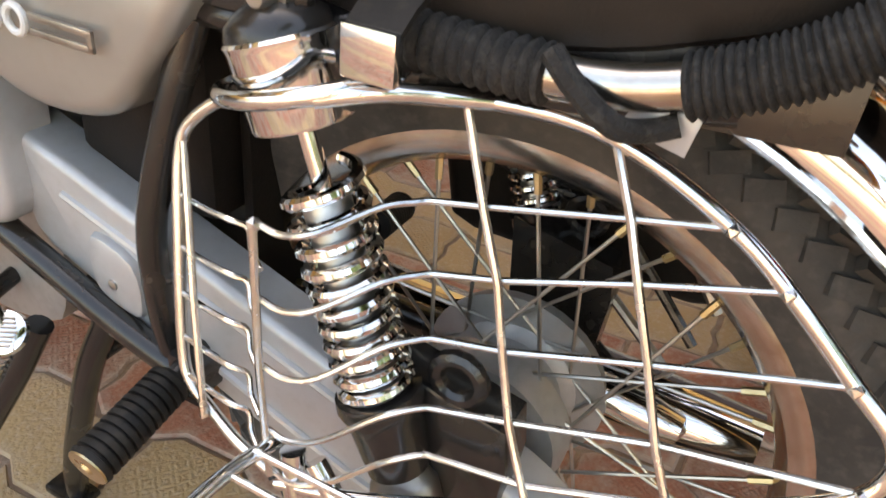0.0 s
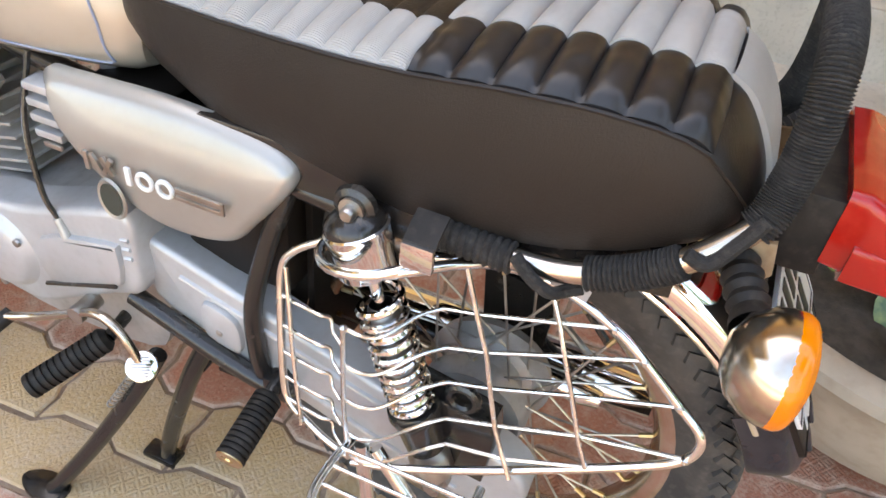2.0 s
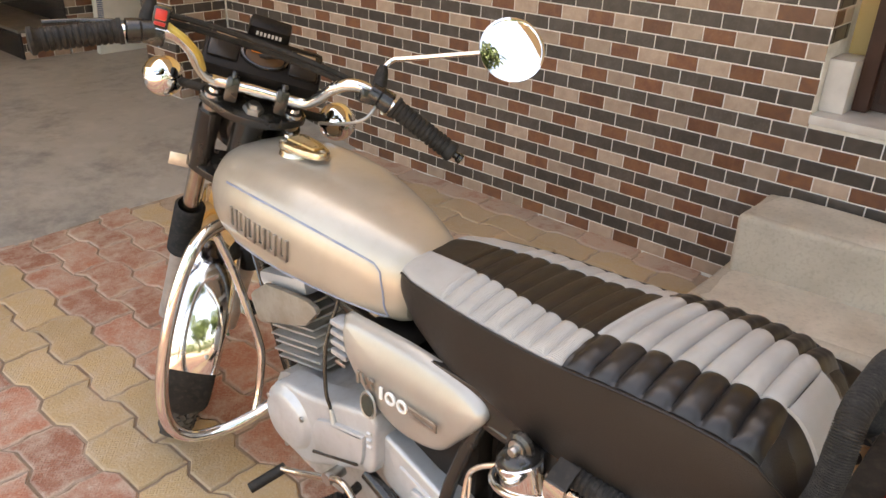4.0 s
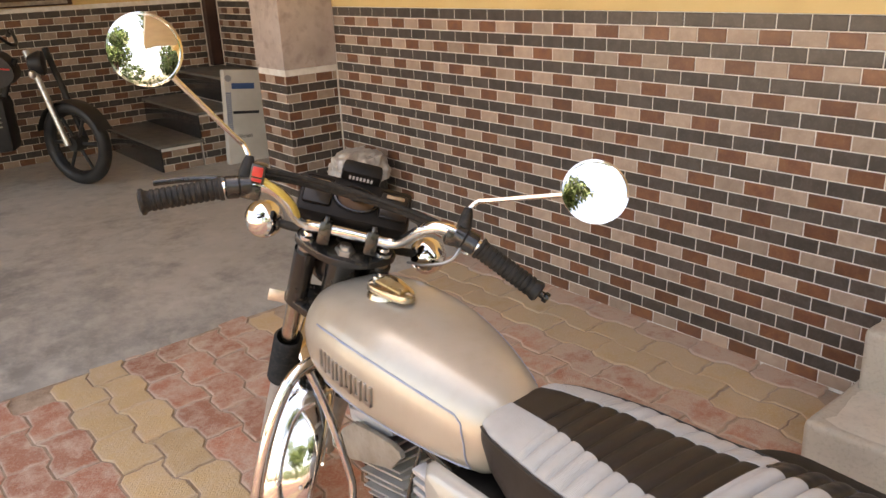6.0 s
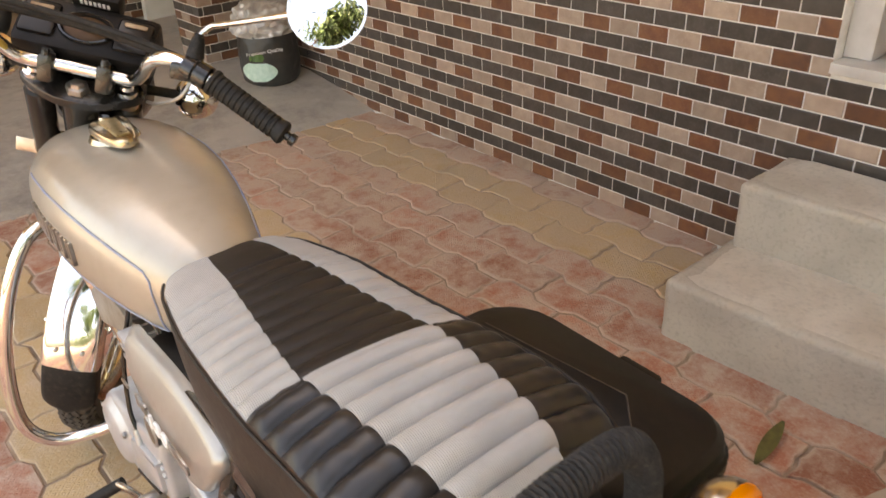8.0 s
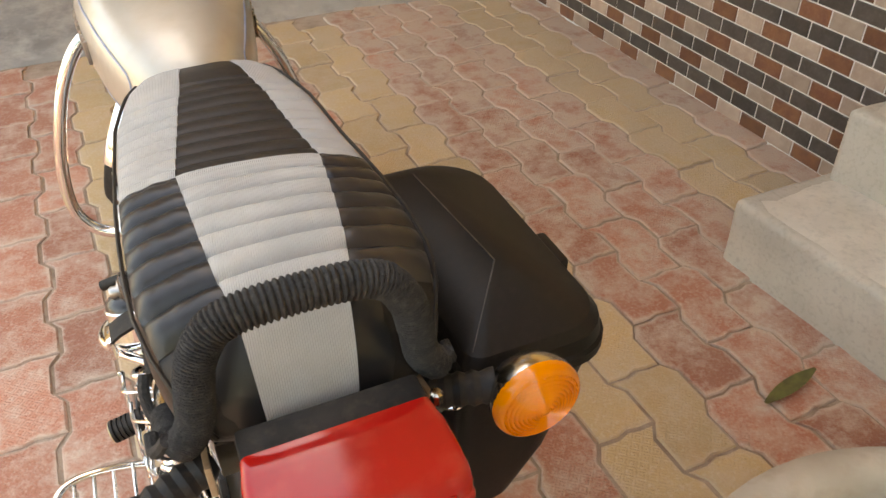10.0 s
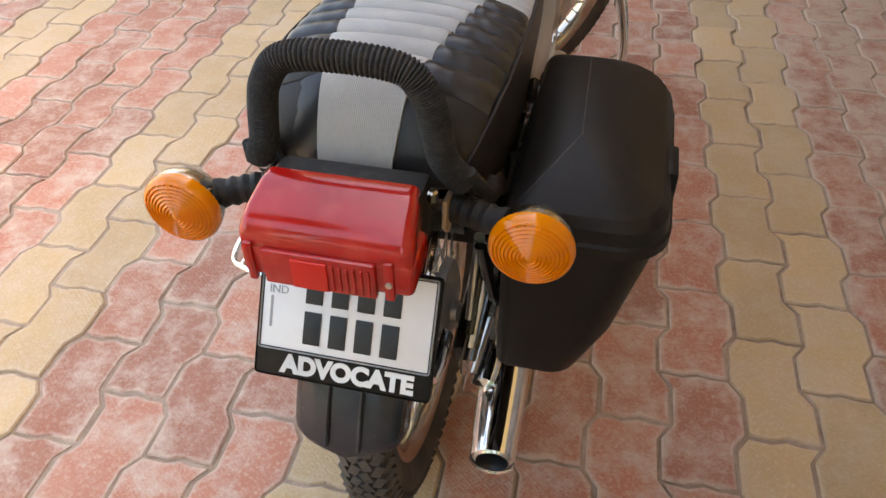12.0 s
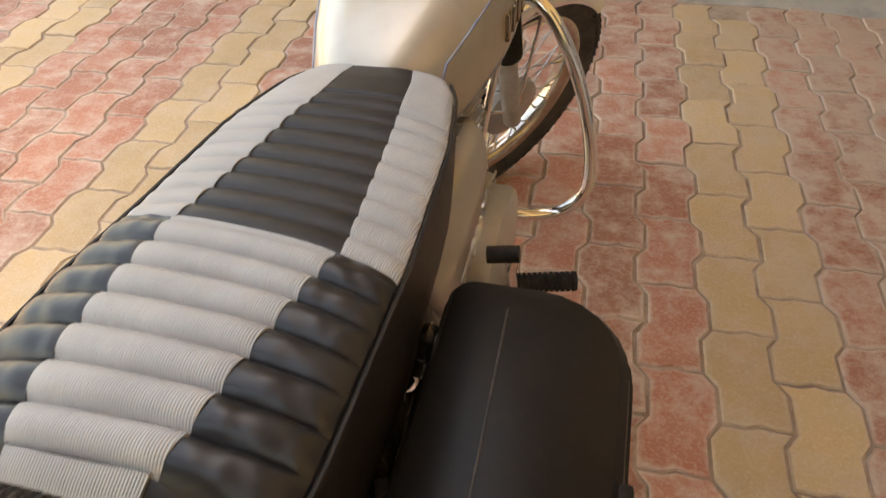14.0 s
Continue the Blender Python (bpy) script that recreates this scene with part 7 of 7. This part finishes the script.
far_tiles("recess_tiles", bpy.data.objects["wall_landing"], lambda u, z, o: (2.4645 - o, 3.99 + u, z), [(q, uc, zc, w, 0.0, 2.27) for q, uc, zc, w in courses(2.27, 0.0, TILE_TOP, 0.02)], TILE_TOP)
far_tiles("reveal_tiles", wall_upper, lambda u, z, o: (2.02 + u, 0.2655 - o, z), [(q, uc, zc, w, 0.0, 0.17) for q, uc, zc, w in courses(0.17, 0.87, TILE_TOP, 0.02)], TILE_TOP)

# paving: zigzag blocks in long courses, two yellow ones to four red ones
PU, PV, PTURN = 0.1405, 0.260, radians(1.0)
PAX, PAY = Vector((math.cos(PTURN), math.sin(PTURN), 0)), Vector((-math.sin(PTURN), math.cos(PTURN), 0))
PAVE_GAP = 0.0075


def zig(v):
    """Sideways swing of the long joints."""
    t = (v / PV) % 1.0
    a = 0.0125
    for lo, hi, s0, s1 in ((0, 0.36, 1, 1), (0.36, 0.5, 1, -1), (0.5, 0.86, -1, -1), (0.86, 1.0, -1, 1)):
        if t <= hi:
            return a * (s0 + (s1 - s0) * (t - lo) / (hi - lo))
    return a


def paver_outline(v0):
    """Outline of a block whose near joint lies at v0, about its own corner."""
    cuts = [PAVE_GAP / 2, 0.36 * PV, 0.5 * PV, 0.86 * PV, PV - PAVE_GAP / 2]
    right = [(PU - PAVE_GAP / 2 + zig(v0 + c), c) for c in cuts]
    left = [(PAVE_GAP / 2 + zig(v0 + c), c) for c in cuts]
    wave = [(0.33, -0.0035), (0.55, 0.0055), (0.75, 0.0)]
    far = [(left[-1][0] + (right[-1][0] - left[-1][0]) * f, cuts[-1] + w) for f, w in wave]
    near = [(left[0][0] + (right[0][0] - left[0][0]) * f, cuts[0] + w) for f, w in wave]
    return right + far[::-1] + left[::-1] + near


def paver_loops(v0):
    out = paver_outline(v0)
    cx, cy = PU / 2, PV / 2
    tiers = []
    for f, z in ((1.0, -0.03), (1.0, -0.0045), (0.95, -0.0004), (0.80, 0.0)):
        tiers.append([Vector((cx + (p[0] - cx) * (1 - (1 - f) * 0.9), cy + (p[1] - cy) * (1 - (1 - f) * 0.5), z)) for p in out])
    return tiers


RIM = (1.0, 1.0, 0.85, 0.0)
meshes = {}
for odd in (0, 1):
    for tone, m in (("y", PAVER_Y), ("r", PAVER_R)):
        bm = bmesh.new()
        layer = bm.verts.layers.float.new("rim")
        rows = [[bm.verts.new(p) for p in lp] for lp in paver_loops(odd * PV / 2)]
        for row, value in zip(rows, RIM):
            for v in row:
                v[layer] = value
        for a, b in zip(rows, rows[1:]):
            for i in range(len(a)):
                bm.faces.new((a[i], a[(i + 1) % len(a)], b[(i + 1) % len(a)], b[i]))
        bm.faces.new(rows[-1])
        meshes[odd, tone] = piece_mesh("paver", bm, m)
rng = random.Random(11)
far_v, far_f, far_m, far_rim = [], [], [], []
for i in range(-30, 16):
    u = 0.795 + PU * i
    tone = "y" if i % 6 in (0, 1) else "r"
    odd = i % 2
    for j in range(-20, 12):
        v = -0.043 + PV * j + (PV / 2 if odd else 0)
        base = PAX * u + PAY * v
        mid = base + PAX * PU / 2 + PAY * PV / 2
        if mid.x > 1.98 or mid.y > 2.62 + 0.10 * math.sin(mid.x * 5) or mid.x < -4.3 or mid.y < -4.3:
            continue
        if mid.y < 0.33 and mid.x > 1.54 and mid.y > -1.4:
            continue
        m = Matrix.Translation(base + Vector((0, 0, rng.uniform(-0.0022, 0.0018)))) @ Matrix.Rotation(PTURN + rng.uniform(-0.010, 0.010), 4, "Z") @ Matrix.Rotation(rng.uniform(-0.009, 0.009), 4, "X") @ Matrix.Rotation(rng.uniform(-0.014, 0.014), 4, "Y")
        if -0.95 < mid.x < 1.62 and -0.50 < mid.y < 2.15:
            shared_piece("paver", meshes[odd, tone], m, bed)
        else:
            k = len(far_v)
            tiers = paver_loops(odd * PV / 2)
            n = len(tiers[0])
            for tier in tiers:
                far_v += [tuple(m @ p) for p in tier]
            for r in (0, 1, 2):
                for q in range(n):
                    far_f.append((k + r * n + q, k + r * n + (q + 1) % n, k + (r + 1) * n + (q + 1) % n, k + (r + 1) * n + q))
            far_f.append(tuple(range(k + 3 * n, k + 4 * n)))
            far_rim += [value for value in RIM for q in range(n)]
            far_m += [0 if tone == "y" else 1] * (3 * n + 1)
me = bpy.data.meshes.new("pavers_beyond")
me.from_pydata(far_v, [], far_f)
me.attributes.new("rim", "FLOAT", "POINT").data.foreach_set("value", far_rim)
me.materials.append(PAVER_YF)
me.materials.append(PAVER_RF)
me.polygons.foreach_set("material_index", far_m)
bm = bmesh.new()
bm.from_mesh(me)
bmesh.ops.recalc_face_normals(bm, faces=bm.faces[:])
bm.to_mesh(me)
bm.free()
ob = new("pavers_beyond", me)
ob.parent = bed
tagged(ob, kind="stuff")
